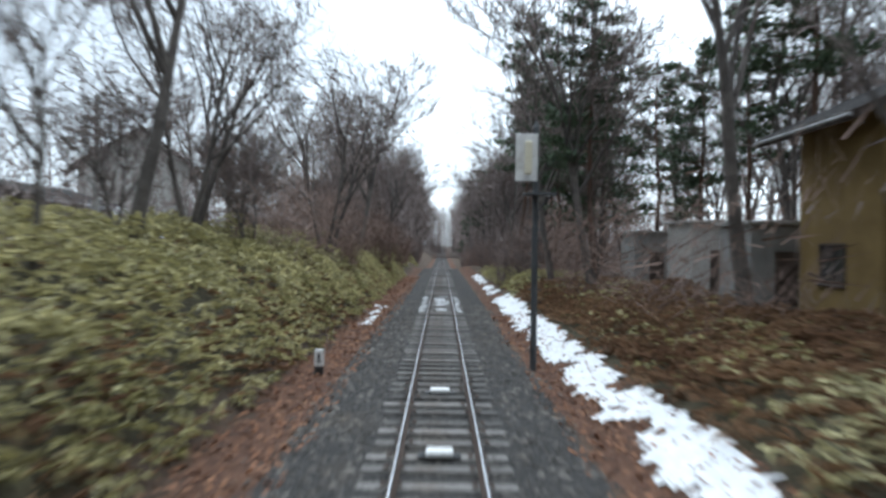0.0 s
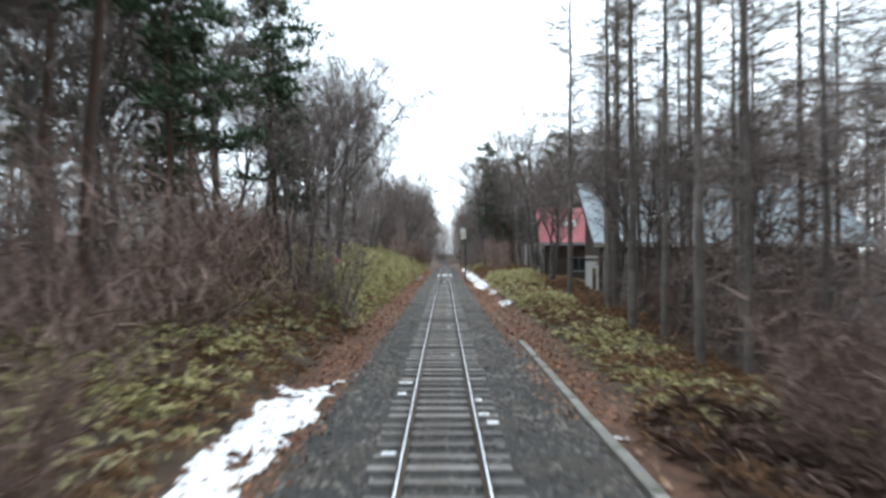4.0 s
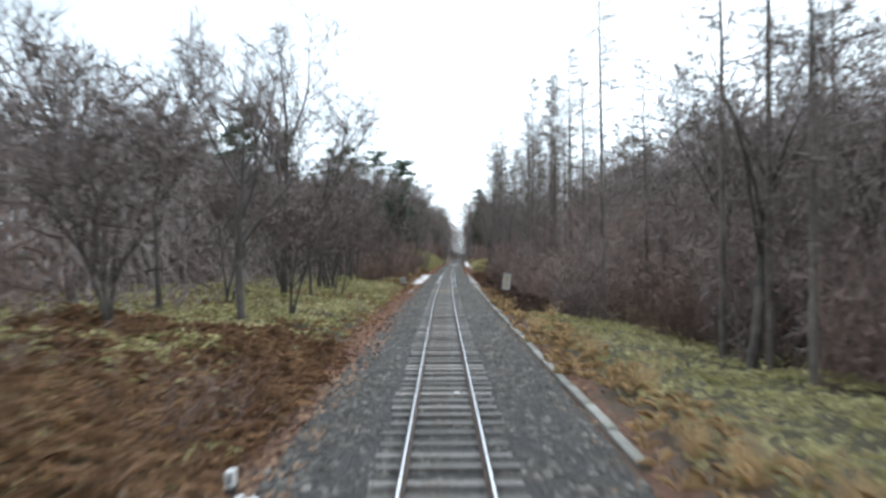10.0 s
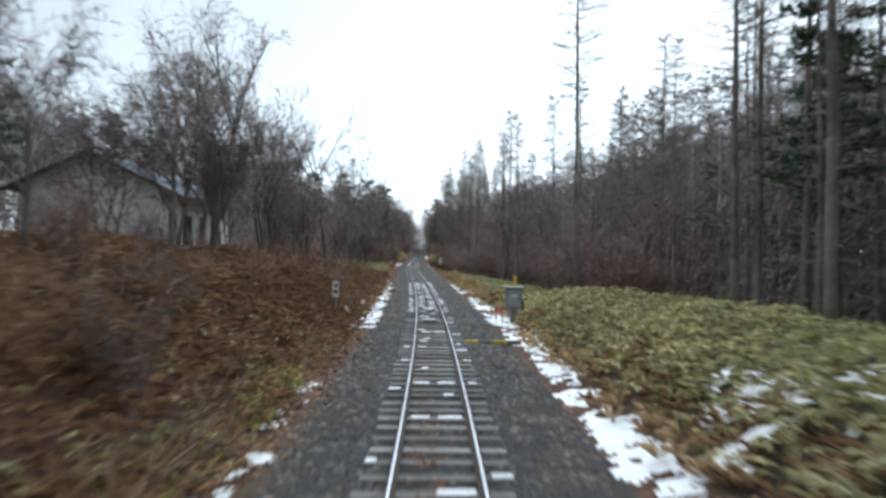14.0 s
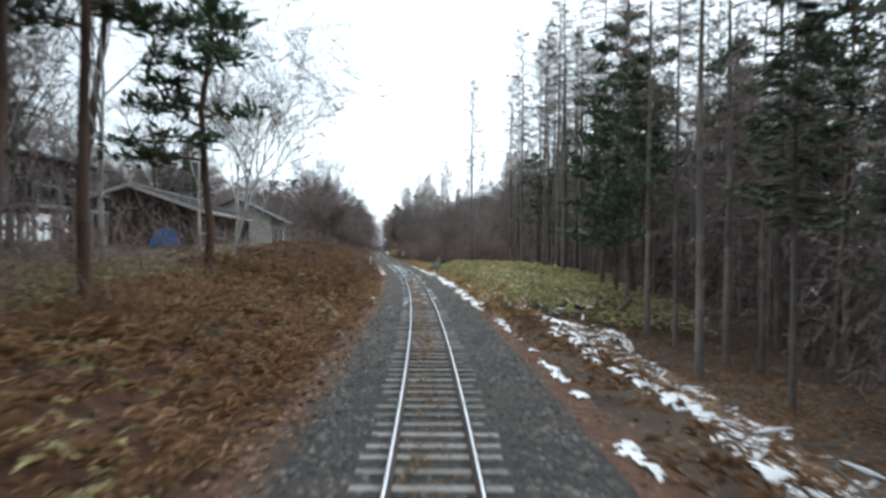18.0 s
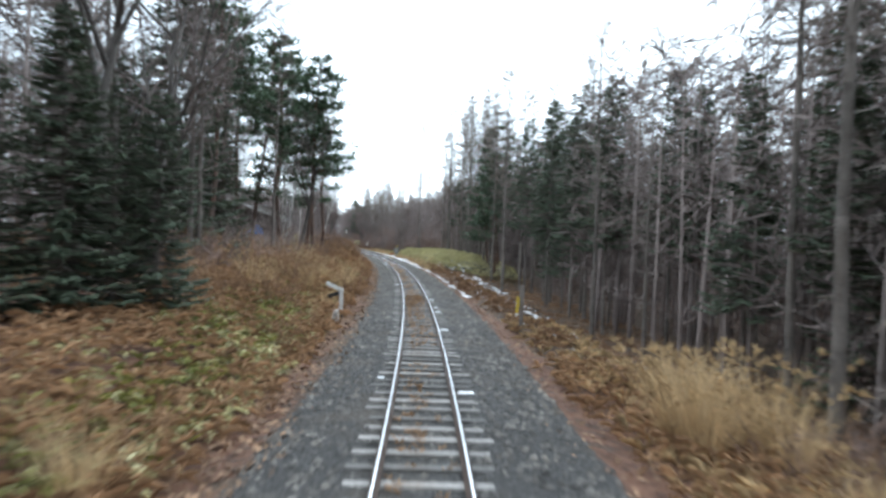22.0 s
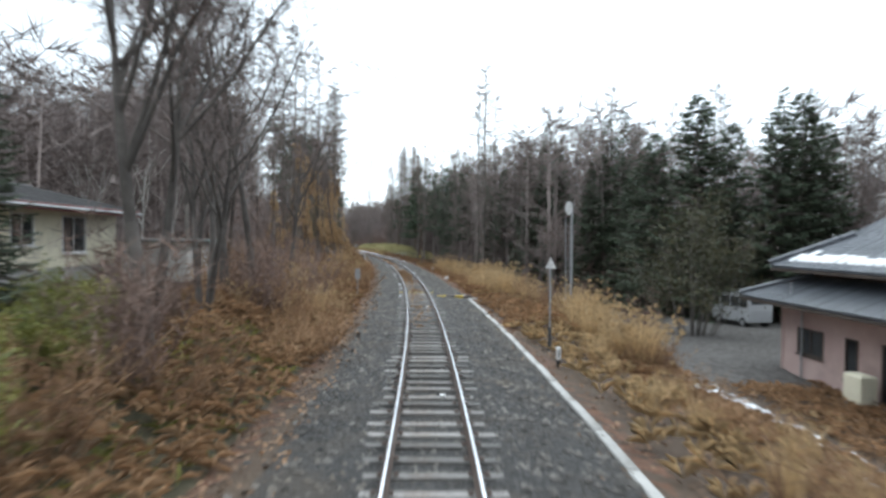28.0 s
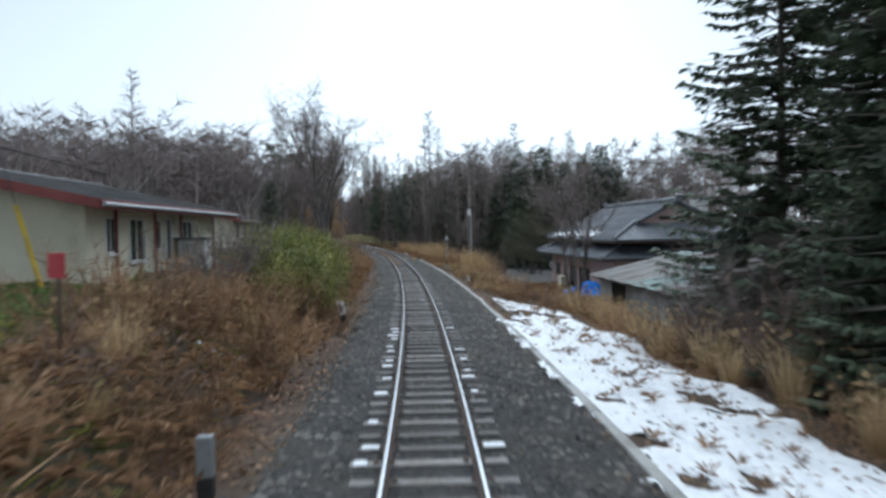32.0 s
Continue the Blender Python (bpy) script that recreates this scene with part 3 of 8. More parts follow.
def make_bare(name, seed, h, r, bark, twig, stems=1, dense=1.0):
    segs = bare_tree(seed, h, r, stems, dense=dense)
    big = [g for lv in segs[:2] for g in lv]
    fine = [(a, b, max(r0, 0.014), (max(r1, 0.011) if r1 > 0 else 0), n) for lv in segs[2:3] for a, b, r0, r1, n in lv]
    tw = sprays(np.random.RandomState(seed), segs[3], 5, 0.05 * h, 0.032)
    p0, p1 = np.array([g[0] for g in segs[3]]), np.array([g[1] for g in segs[3]])
    tips = (p0, p1 - p0, np.linalg.norm(p1 - p0, axis=1), np.full(len(p0), 0.034))
    tw = [np.concatenate(q) for q in zip(tw, tips)]
    return [("trunk", limb_mesh(name + " trunk", big, bark)), ("crown", limb_mesh(name + " crown", fine, twig, tw))]


def make_larch(name, seed, h, r, start=0.32, needles=0.0):
    """A tall straight larch: thin level branches, bare in winter."""
    rng = random.Random(seed)
    trunk, fine = [], []
    x = y = 0.0
    pts = []
    for i in range(9):
        f = i / 8
        pts.append(Vector((x, y, h * f - 0.3)))
        x += rng.uniform(-0.07, 0.07)
        y += rng.uniform(-0.07, 0.07)
    for i in range(8):
        trunk.append((tuple(pts[i]), tuple(pts[i + 1]), r * (1 - 0.9 * i / 8), r * (1 - 0.9 * (i + 1) / 8), 8))
    n = int(h * 4.3)
    for c in range(n):
        f = start + (0.985 - start) * (c / n) ** 0.9
        k = min(int(f * 8), 7)
        p = pts[k].lerp(pts[k + 1], f * 8 - k)
        u = (f - start) / (1 - start)
        L = (1.1 + 1.7 * min(1, u * 2.5)) * (1 - u) ** 0.8 * rng.uniform(0.65, 1.2) + 0.22
        a = rng.uniform(0, 6.28)
        d = Vector((math.cos(a), math.sin(a), rng.uniform(-0.1, 0.3)))
        rb = 0.012 + 0.012 * L / 2
        q = p + d * L * 0.5
        e = q + (d + Vector((rng.uniform(-0.25, 0.25), rng.uniform(-0.25, 0.25), 0.12))) * L * 0.5
        fine.append((tuple(p), tuple(q), rb, rb * 0.65, 3))
        fine.append((tuple(q), tuple(e), rb * 0.65, 0, 3))
    for c in range(16):
        f = rng.uniform(0.08, start)
        k = min(int(f * 8), 7)
        p = pts[k].lerp(pts[k + 1], f * 8 - k)
        a = rng.uniform(0, 6.28)
        fine.append((tuple(p), tuple(p + Vector((math.cos(a), math.sin(a), rng.uniform(-0.5, 0.1))) * rng.uniform(0.3, 1.1)), 0.014, 0, 3))
    t1 = sprays(np.random.RandomState(seed), fine, 6, 0.75, 0.028, 0.05, 0.9, 0.36)
    t2 = sprays(np.random.RandomState(seed + 1), fine, 6, 0.42, 0.028, -0.08, 0.5, 0.45)
    tw = [np.concatenate(q) for q in zip(t1, t2)]
    return [("trunk", limb_mesh(name + " trunk", trunk, LARCH)), ("crown", limb_mesh(name + " crown", fine, LARCHT, tw))]


def leaf_mesh(name, p, d, up, length, width, mat, droop=0.25):
    """Pointed leaves: base, two sides and a drooping tip each, folded along the rib."""
    d = d / np.maximum(np.linalg.norm(d, axis=1), 1e-6)[:, None]
    side = np.cross(d, up)
    side /= np.maximum(np.linalg.norm(side, axis=1), 1e-6)[:, None]
    L, W = length[:, None], width[:, None]
    dn = np.array([[0, 0, -1.0]])
    a = p
    b = p + d * L * 0.45 + side * W * 0.5
    c = p + d * L + dn * L * droop
    e = p + d * L * 0.45 - side * W * 0.5
    v = np.stack([a, b, c, e], 1).reshape(-1, 3)
    k = np.arange(len(p))[:, None] * 4
    f = np.concatenate([k + np.array([[0, 1, 2]]), k + np.array([[0, 2, 3]])])
    return array_mesh(name, v, f, mat)


def make_spruce(name, seed, h, r, low=0.08, wide=0.2, dense=1.0, taper=0.8, fat=1.0):
    rng = np.random.RandomState(seed)
    trunk = [((0, 0, -0.3), (0, 0, h * 0.5), r, r * 0.55, 7), ((0, 0, h * 0.5), (0, 0, h), r * 0.55, 0, 7)]
    P, D, L, W = [], [], [], []
    n = int(h * 11 * dense)
    for c in range(n):
        f = low + (0.99 - low) * (c / n)
        reach = wide * h * (1 - f) ** taper * rng.uniform(0.65, 1.15) + 0.15
        a = rng.uniform(0, 6.283)
        dip = 0.22 * (1 - f) - 0.1
        z = h * f
        tip = np.array([math.cos(a) * reach, math.sin(a) * reach, z - reach * dip])
        base = np.array([0, 0, z])
        trunk.append((tuple(base), tuple(tip), 0.02 + 0.012 * reach, 0, 3))
        m = int(14 + reach * 15)
        g = rng.uniform(0.22, 1.0, m)
        pos = base + (tip - base) * g[:, None]
        pos[:, 2] -= 0.12 * reach * np.sin(g * 3.1)
        out = np.array([math.cos(a), math.sin(a), 0])
        sd = np.array([-math.sin(a), math.cos(a), 0])
        s = rng.choice([-1, 1], m)[:, None] * rng.uniform(0.4, 1.2, m)[:, None]
        d = out * 0.75 + sd * s + np.array([0, 0, -0.22]) + rng.normal(0, 0.12, (m, 3))
        P.append(pos)
        D.append(d)
        L.append(rng.uniform(0.25, 0.5, m) * fat * (0.6 + 0.35 * reach * (1 - g)))
        W.append(rng.uniform(0.07, 0.15, m) * fat)
    P, D, L, W = np.concatenate(P), np.concatenate(D), np.concatenate(L), np.concatenate(W)
    return [("trunk", limb_mesh(name + " trunk", trunk, LARCH)), ("crown", leaf_mesh(name + " crown", P, D, np.array([[0, 0, 1.0]]) + rng.normal(0, 0.25, P.shape), L, W, SPRUCE, 0.12))]


def make_pine(name, seed, h, r, low=0.42):
    """A red pine: bare leaning trunk, level pads of needles."""
    rng = np.random.RandomState(seed)
    pts = [np.array([0, 0, -0.3])]
    lean = rng.normal(0, 0.05, 2)
    for i in range(7):
        pts.append(pts[-1] + np.array([lean[0] * h / 7 + rng.normal(0, 0.12), lean[1] * h / 7 + rng.normal(0, 0.12), h / 7]))
    trunk = [(tuple(pts[i]), tuple(pts[i + 1]), r * (1 - 0.11 * i), r * (1 - 0.11 * (i + 1)), 7) for i in range(7)]
    P, D = [], []
    nb = int(h * 2.1)
    for c in range(nb):
        f = low + (1.0 - low) * (c + 0.5) / nb
        k = min(int(f * 7), 6)
        p = pts[k] + (pts[k + 1] - pts[k]) * (f * 7 - k)
        a = rng.uniform(0, 6.283)
        reach = (0.20 * h) * (1.12 - f) ** 0.6 * rng.uniform(0.5, 1.2) + 0.3
        tip = p + np.array([math.cos(a) * reach, math.sin(a) * reach, rng.uniform(-0.1, 0.35) * reach])
        mid = (p + tip) / 2 + np.array([0, 0, 0.08 * reach])
        trunk += [(tuple(p), tuple(mid), 0.045, 0.03, 4), (tuple(mid), tuple(tip), 0.03, 0, 3)]
        for j in range(int(7 + reach * 5)):
            g = rng.uniform(0.35, 1.05)
            o = p + (tip - p) * g + np.array([rng.normal(0, 0.3), rng.normal(0, 0.3), rng.normal(0.08, 0.1)]) * (0.4 + 0.3 * reach)
            m = 6
            dd = rng.normal(0, 1, (m, 3))
            dd[:, 2] = np.abs(dd[:, 2]) * 0.7
            P.append(o + rng.normal(0, 0.12, (m, 3)) * np.array([1, 1, 0.5]))
            D.append(dd)
    P, D = np.concatenate(P), np.concatenate(D)
    n = len(P)
    return [("trunk", limb_mesh(name + " trunk", trunk, PINEB)), ("crown", leaf_mesh(name + " crown", P, D, np.array([[0, 0, 1.0]]) + rng.normal(0, 0.4, (n, 3)), rng.uniform(0.34, 0.62, n), rng.uniform(0.1, 0.2, n), PINE, 0.05))]


def make_shrub(name, seed, h, wide, mat, stems=26, curl=0.35, twigs=11, clumps=2):
    """A leafless thicket: clumps of thin stems from the ground, each with side twigs."""
    rng = random.Random(seed)
    out = []
    for clump in range(clumps):
        fine = []
        for c in range(stems // clumps):
            a, q = rng.uniform(0, 6.28), wide * math.sqrt(rng.random())
            p = Vector((math.cos(a) * q * 0.7, math.sin(a) * q * 0.7, -0.15))
            d = Vector((math.cos(a) * curl * rng.random(), math.sin(a) * curl * rng.random(), 1)).normalized()
            L = h * rng.uniform(0.45, 1.1)
            r = 0.012 + 0.003 * h
            for i in range(3):
                d = (d + Vector((rng.uniform(-1, 1), rng.uniform(-1, 1), rng.uniform(-0.5, 0.2))) * 0.26).normalized()
                e = p + d * L / 3
                fine.append((tuple(p), tuple(e), r * (1 - i * 0.3), r * (0.7 - i * 0.3) if i < 2 else 0, 3))
                p = e
        tw = sprays(np.random.RandomState(seed + clump), fine, twigs, 0.2 + 0.13 * h, 0.022 + 0.002 * h, 0.15, 0.4)
        out.append(("stem_clump", limb_mesh(name, fine, mat, tw)))
    return out


def plant_kind(name, label, category, parts, group):
    """A template thing at the world's origin, later moved to its first place."""
    ob = thing(name, Matrix.Identity(4), label, category, group)
    for pn, me in parts:
        q = part(pn, me, None, ob)
        if pn in ("stem_clump", "blade_tuft", "plume_tuft", "foliage", "stem_frame"):
            q["kind"] = "stuff"
    ob["used"] = 0
    return ob


KINDS = {}


def kind(key, name, label, category, group, *variants):
    KINDS[key] = [plant_kind(name, label, category, v, group) for v in variants]


kind("bare", "bare_tree", "leafless grey-brown broadleaf tree with a spreading crown", "tree", "bare trees along the line",
     make_bare("bare a", 1, 13, 0.19, BARK, TWIG), make_bare("bare b", 2, 15, 0.22, BARK, TWIG), make_bare("bare c", 3, 12, 0.2, BARK, TWIG, 2, 0.8), make_bare("bare d", 4, 14, 0.18, BARK, TWIG), make_bare("bare e", 15, 11, 0.2, BARK, TWIG, 3, 0.75))
kind("small", "small_bare_tree", "small leafless many-branched tree at the wood's edge", "tree", "small trees at the wood's edge",
     make_bare("small a", 5, 6.5, 0.1, BARK, TWIG, 2, 0.8), make_bare("small b", 6, 7.5, 0.1, BARK, TWIG, 1, 0.85), make_bare("small c", 7, 5.5, 0.09, BARK, TWIG, 3, 0.7))
kind("birch", "birch_tree", "slender white-barked birch without leaves", "tree", "birches", make_bare("birch a", 8, 13, 0.12, BIRCH, TWIG, 1, 0.7), make_bare("birch b", 9, 14, 0.12, BIRCH, TWIG, 2, 0.6))
kind("larch", "larch_tree", "tall bare larch with thin level branches", "tree", "larches beside the line",
     make_larch("larch a", 11, 22, 0.17), make_larch("larch b", 12, 24, 0.19, 0.4), make_larch("larch c", 13, 20, 0.15, 0.28), make_larch("larch d", 14, 25, 0.18, 0.5))
kind("pine", "pine_tree", "red pine with dark layered needle pads", "tree", "pines", make_pine("pine a", 21, 15, 0.16), make_pine("pine b", 22, 17, 0.17, 0.5), make_pine("pine c", 23, 13, 0.14, 0.3))
kind("spruce", "spruce_tree", "dense dark green spruce with drooping branches", "tree", "spruces", make_spruce("spruce a", 31, 15, 0.17), make_spruce("spruce b", 32, 18, 0.2, 0.03, 0.22, 1.1), make_spruce("spruce c", 33, 12, 0.15, 0.03, 0.22), make_spruce("spruce d", 36, 16, 0.2, 0.02, 0.25, 1.6, 0.6, 1.3))
kind("fir", "young_fir", "tall thin plantation fir with green boughs on a bare stem", "tree", "firs in the plantation", make_spruce("fir a", 34, 18, 0.13, 0.36, 0.15, 0.7, 0.7, 1.25), make_spruce("fir b", 35, 16, 0.12, 0.26, 0.165, 0.7, 0.7, 1.25))
kind("thicket", "thicket", "leafless brown thicket of thin stems", "shrub", "thickets at the wood's edge", make_shrub("thicket a", 41, 3.2, 1.3, THICK, 34), make_shrub("thicket b", 42, 4.2, 1.6, TWIG, 36), make_shrub("thicket c", 43, 2.4, 1.2, THICK, 34))
kind("rust", "dead_fern_bush", "rust-brown withered bush on the bank", "shrub", "withered bushes on the bank", make_shrub("rust a", 44, 1.3, 0.9, RUST, 30, 0.9, 5, 2), make_shrub("rust b", 45, 0.9, 0.8, RUST, 30, 1.1, 5, 2), make_shrub("rust c", 46, 1.6, 1.0, THICK, 28, 0.8, 5, 2))
kind("fern", "dead_fern_bush", "golden-brown withered fern heap on the bank", "shrub", "withered bushes on the bank", make_shrub("fern a", 47, 1.3, 1.0, RUSTL, 30, 1.0, 6, 2), make_shrub("fern b", 48, 0.9, 0.9, RUSTL, 30, 1.2, 6, 2), make_shrub("fern c", 49, 1.7, 1.1, RUST, 28, 0.9, 6, 2))


def plant(key, s, b, size=1.0, which=None, turn=None, rng=random, tall=1.0, lean=(0, 0)):
    tmpl = KINDS[key]
    i = rng.randrange(len(tmpl)) if which is None else which
    t = tmpl[i]
    x, y = at(s, b)
    a = rng.uniform(0, 360) if turn is None else turn
    m = pose(float(x), float(y), ground_at(s, b), lean[0], lean[1], a)
    if t["used"]:
        ob = copy_thing(t, m)
    else:
        ob = t
        ob.matrix_world = m
        t["used"] = 1
    ob.scale = (size, size, size * tall)
    return ob


# ---- the wood: rows and single trees ----
rnd = random.Random(77)
own = random.Random(9)


def scatter(key, s0, s1, b0, b1, n, size=(0.85, 1.15), keep=2.6, tall=1.0):
    """n plants strewn over a strip, none nearer to each other than keep allows."""
    put = []
    for _ in range(n * 6):
        if len(put) >= n:
            break
        s, b = rnd.uniform(s0, s1), rnd.uniform(b0, b1)
        if any(abs(s - u) + abs(b - w) < keep for u, w in put):
            continue
        if any(a0 < s < a1 and c0 < b < c1 for a0, a1, c0, c1 in CLEAR):
            continue
        put.append((s, b))
        plant(key, s, b, rnd.uniform(*size), rng=rnd, tall=tall)


CLEAR = [(335, 362, 7.5, 30), (362, 382, 7.5, 18), (318, 340, 8.5, 22), (356, 384, -22, -6.4), (336, 350, -18, -6.8), (5, 13, 8.0, 20), (20, 33, 7.8, 25), (-14, -5, 9.8, 19), (-34, -8, 7.6, 14), (148, 186, -28, -11.5), (186, 228, -27, -9.8), (-8, 14, -22, -12), (-82, -44, -40, -18), (284, 300, -9.5, -4.6), (313, 340, 13.5, 27)]
# left of the line, from the far end on
scatter("bare", -150, -20, -20, -6, 20, (0.9, 1.35), 6)
scatter("bare", 15, 45, -16, -9, 7, (0.9, 1.2), 3.5)
for s, b, k, v in ((-13.0, -8.5, 0.95, 4), (-8.4, -8.6, 1.1, 1), (9.3, -8.7, 1.0, 2), (12.6, -9.2, 1.05, 3), (24.5, -7.7, 1.05, 1), (30.0, -6.4, 1.0, 3), (27.2, -8.6, 0.95, 0), (43.8, -5.6, 0.7, 3), (46.0, -5.4, 0.65, 0)):
    plant("bare", s, b, k, v, rng=rnd)
plant("small", -14.5, -7.0, 0.9, 2)
scatter("bare", -150, -70, -8.2, -5.6, 7, (1.1, 1.4), 6)
scatter("bare", -130, -14, 5.8, 8.2, 9, (1.15, 1.4), 6)
scatter("pine", -60, -14, 6.5, 15, 8, (0.95, 1.2), 4)
scatter("thicket", -150, -22, -9, -4.6, 30, (0.9, 1.6), 3)
scatter("small", -120, 40, -11, -6, 10, (0.8, 1.3), 6)
scatter("pine", 34, 66, -13, -7, 8, (0.75, 1.0), 5)
scatter("bare", 44, 84, -14, -6, 7, (0.8, 1.1), 5)
scatter("thicket", 40, 82, -9, -4.6, 22, (0.8, 1.3), 2.2)
scatter("small", 66, 91, -15, -7.5, 8, (1.15, 1.6), 3)
scatter("pine", 10, 80, -30, -14, 9, (0.9, 1.2), 6)
scatter("small", 84, 150, -10, -5.5, 9, (0.9, 1.3), 5)
scatter("bare", 86, 160, -20, -7, 11, (0.75, 1.1), 7)
scatter("thicket", 70, 96, -8, -5, 8, (0.8, 1.1), 2.5)
scatter("thicket", 100, 150, -24, -14, 8, (0.9, 1.3), 3)
scatter("rust", 136, 236, -7.5, -3.5, 80, (0.7, 1.2), 1.2)
scatter("small", 148, 170, -11, -7, 7, (0.8, 1.1), 3)
scatter("bare", 110, 215, -48, -28, 26, (0.8, 1.1), 4)
scatter("larch", 120, 215, -52, -30, 14, (0.5, 0.7), 4)
scatter("bare", 150, 186, -34, -9, 8, (0.6, 0.9), 6)
scatter("bare", 186, 234, -34, -12, 7, (0.6, 0.9), 6)
scatter("small", 182, 202, -10.5, -7.5, 4, (0.7, 1.0), 3)
scatter("thicket", 146, 200, -10.5, -7, 10, (0.5, 0.8), 3)
scatter("pine", 196, 230, -40, -27, 6, (0.9, 1.1), 5)
scatter("pine", 236, 272, -16, -6.5, 8, (0.9, 1.15), 4.5)
plant("birch", 223.1, -11.6, 0.85, 0)
plant("birch", 215.7, -10.5, 0.85, 1)
plant("birch", 217.9, -10.9, 0.8, 0)
plant("pine", 245.9, -7.4, 1.0, 0)
scatter("birch", 230, 262, -16, -7, 4, (0.8, 1.05), 4)
scatter("bare", 230, 300, -30, -8, 9, (0.7, 1.0), 6)
scatter("fern", 236, 345, -6.8, -3.1, 78, (0.6, 1.1), 1.2)
scatter("fern", 268, 340, -12, -6.0, 38, (0.9, 1.5), 2.0)
scatter("thicket", 240, 334, -11, -6, 9, (0.6, 0.9), 3)
scatter("larch", 270, 335, -26, -7, 15, (0.55, 0.75), 3.6)
scatter("bare", 300, 340, -16, -6.0, 5, (0.7, 0.9), 5)
scatter("thicket", 336, 366, -7, -4.5, 8, (0.6, 0.9), 2)
scatter("fern", 345, 360, -5.5, -3.0, 12, (0.6, 1.0), 1.2)
scatter("pine", 296, 330, -42, -18, 5, (0.6, 0.8), 5)
scatter("birch", 318, 350, -26, -12, 6, (0.5, 0.75), 4)
# right of the line
scatter("bare", -170, -20, 5.5, 16, 14, (0.9, 1.25), 6)
scatter("pine", -170, -18, 6, 20, 18, (0.9, 1.2), 5)
scatter("thicket", -170, 0, 4.8, 10, 24, (0.9, 1.5), 3)
for s, b, k, v in ((-9.6, 9.0, 1.25, 1), (-1.5, 8.6, 0.95, 3), (6.0, 8.4, 0.9, 0), (11.2, 8.0, 0.95, 1), (20.0, 8.0, 0.9, 3), (26.6, 6.9, 0.8, 4)):
    plant("bare", s, b, k, v, rng=rnd)
scatter("bare", -60, 5, 14.5, 32, 20, (0.95, 1.3), 4)
scatter("larch", -30, 5, 9, 24, 12, (0.7, 0.9), 3)
plant("bare", 13.4, 8.2, 0.95, 1)
for key, s, b, k, v in (("bare", 41.0, 8.8, 0.75, 0), ("bare", 43.5, 8.2, 0.65, 3), ("bare", 39.0, 10.6, 0.8, 2), ("bare", 36.2, 8.8, 0.7, 1), ("bare", 44.5, 10.0, 0.7, 4), ("larch", 38.0, 8.4, 0.9, 1), ("larch", 42.5, 10.4, 0.9, 0), ("larch", 40.0, 7.6, 0.85, 3)):
    plant(key, s, b, k, v, rng=own)
scatter("larch", -20, 30, 18, 36, 22, (0.6, 0.85), 3)
scatter("larch", 33, 60, 6.5, 18, 16, (0.7, 0.95), 3)
scatter("larch", 33, 58, 6.4, 10, 9, (0.7, 0.95), 2.4)
scatter("bare", 44, 66, 8.5, 14, 5, (0.6, 0.8), 3)
scatter("larch", 58, 150, 7.5, 30, 70, (0.55, 0.85), 3.0)
scatter("larch", 150, 178, 13, 32, 18, (0.6, 0.85), 3.0)
plant("spruce", 66.0, 10.5, 0.7, 0)
scatter("larch", 68, 108, 7.5, 11, 12, (0.8, 1.0), 2.5)
scatter("thicket", 58, 124, 5.6, 8.8, 38, (0.8, 1.2), 2.0)
scatter("thicket", 34, 58, 8.4, 12, 7, (0.7, 1.0), 2.5)
scatter("thicket", 122, 172, 9.5, 15, 34, (1.0, 1.6), 1.8)
scatter("bare", 60, 170, 8, 16, 12, (0.5, 0.85), 5)
scatter("bare", 84, 150, 11, 24, 14, (0.8, 1.05), 4)
scatter("larch", 178, 240, 11, 32, 54, (0.75, 1.0), 3.0)
scatter("pine", 205, 232, 9.5, 22, 8, (0.9, 1.2), 4)
scatter("fir", 236, 292, 10.5, 28, 28, (0.62, 0.88), 2.6)
scatter("larch", 226, 300, 8.5, 28, 22, (0.7, 0.95), 3)
scatter("larch", 286, 332, 11, 30, 17, (0.58, 0.78), 3.2)
scatter("bare", 290, 334, 22, 34, 5, (0.7, 0.9), 4)
scatter("thicket", 290, 330, 8.5, 13, 5, (0.5, 0.8), 2.5)
scatter("fern", 290, 336, 5.5, 9.5, 26, (0.7, 1.1), 1.6)
scatter("small", 312, 332, 9, 13, 3, (0.7, 0.9), 4)
plant("spruce", 381.0, 10.6, 1.0, 3)
plant("thicket", 379.4, 9.0, 0.8, 1)
plant("thicket", 382.0, 8.6, 0.9, 1)
plant("spruce", 385.6, 12.0, 1.05, 3)
plant("spruce", 389.0, 10.8, 0.95, 3)
plant("thicket", 382.6, 7.8, 0.8, 2)
plant("thicket", 386.0, 8.0, 0.9, 0)
plant("spruce", 380.6, 10.4, 0.45, 2)
plant("spruce", 387.2, 8.2, 0.35, 2)
plant("thicket", 384, 8.2, 0.9, 1)
plant("thicket", 380.5, 9.6, 0.8, 0)
plant("spruce", 321.8, 17.6, 0.88, 3)
plant("spruce", 319.0, 16.0, 0.75, 3)
plant("spruce", 323.6, 21.6, 0.8, 3)
plant("spruce", 320.6, 26.8, 0.8, 3)
plant("spruce", 320.2, 20.6, 0.78, 3)
plant("spruce", 322.2, 24.2, 0.88, 3)
for s, b, k, v in ((320.6, 18.6, 0.78, 1), (322.4, 22.8, 0.8, 1), (319.6, 16.4, 0.62, 0), (321.0, 25.4, 0.74, 1)):
    plant("spruce", s, b, k, v, rng=rnd)
plant("thicket", 335.0, 9.6, 0.9, 0)
plant("thicket", 337.0, 8.8, 0.7, 2)
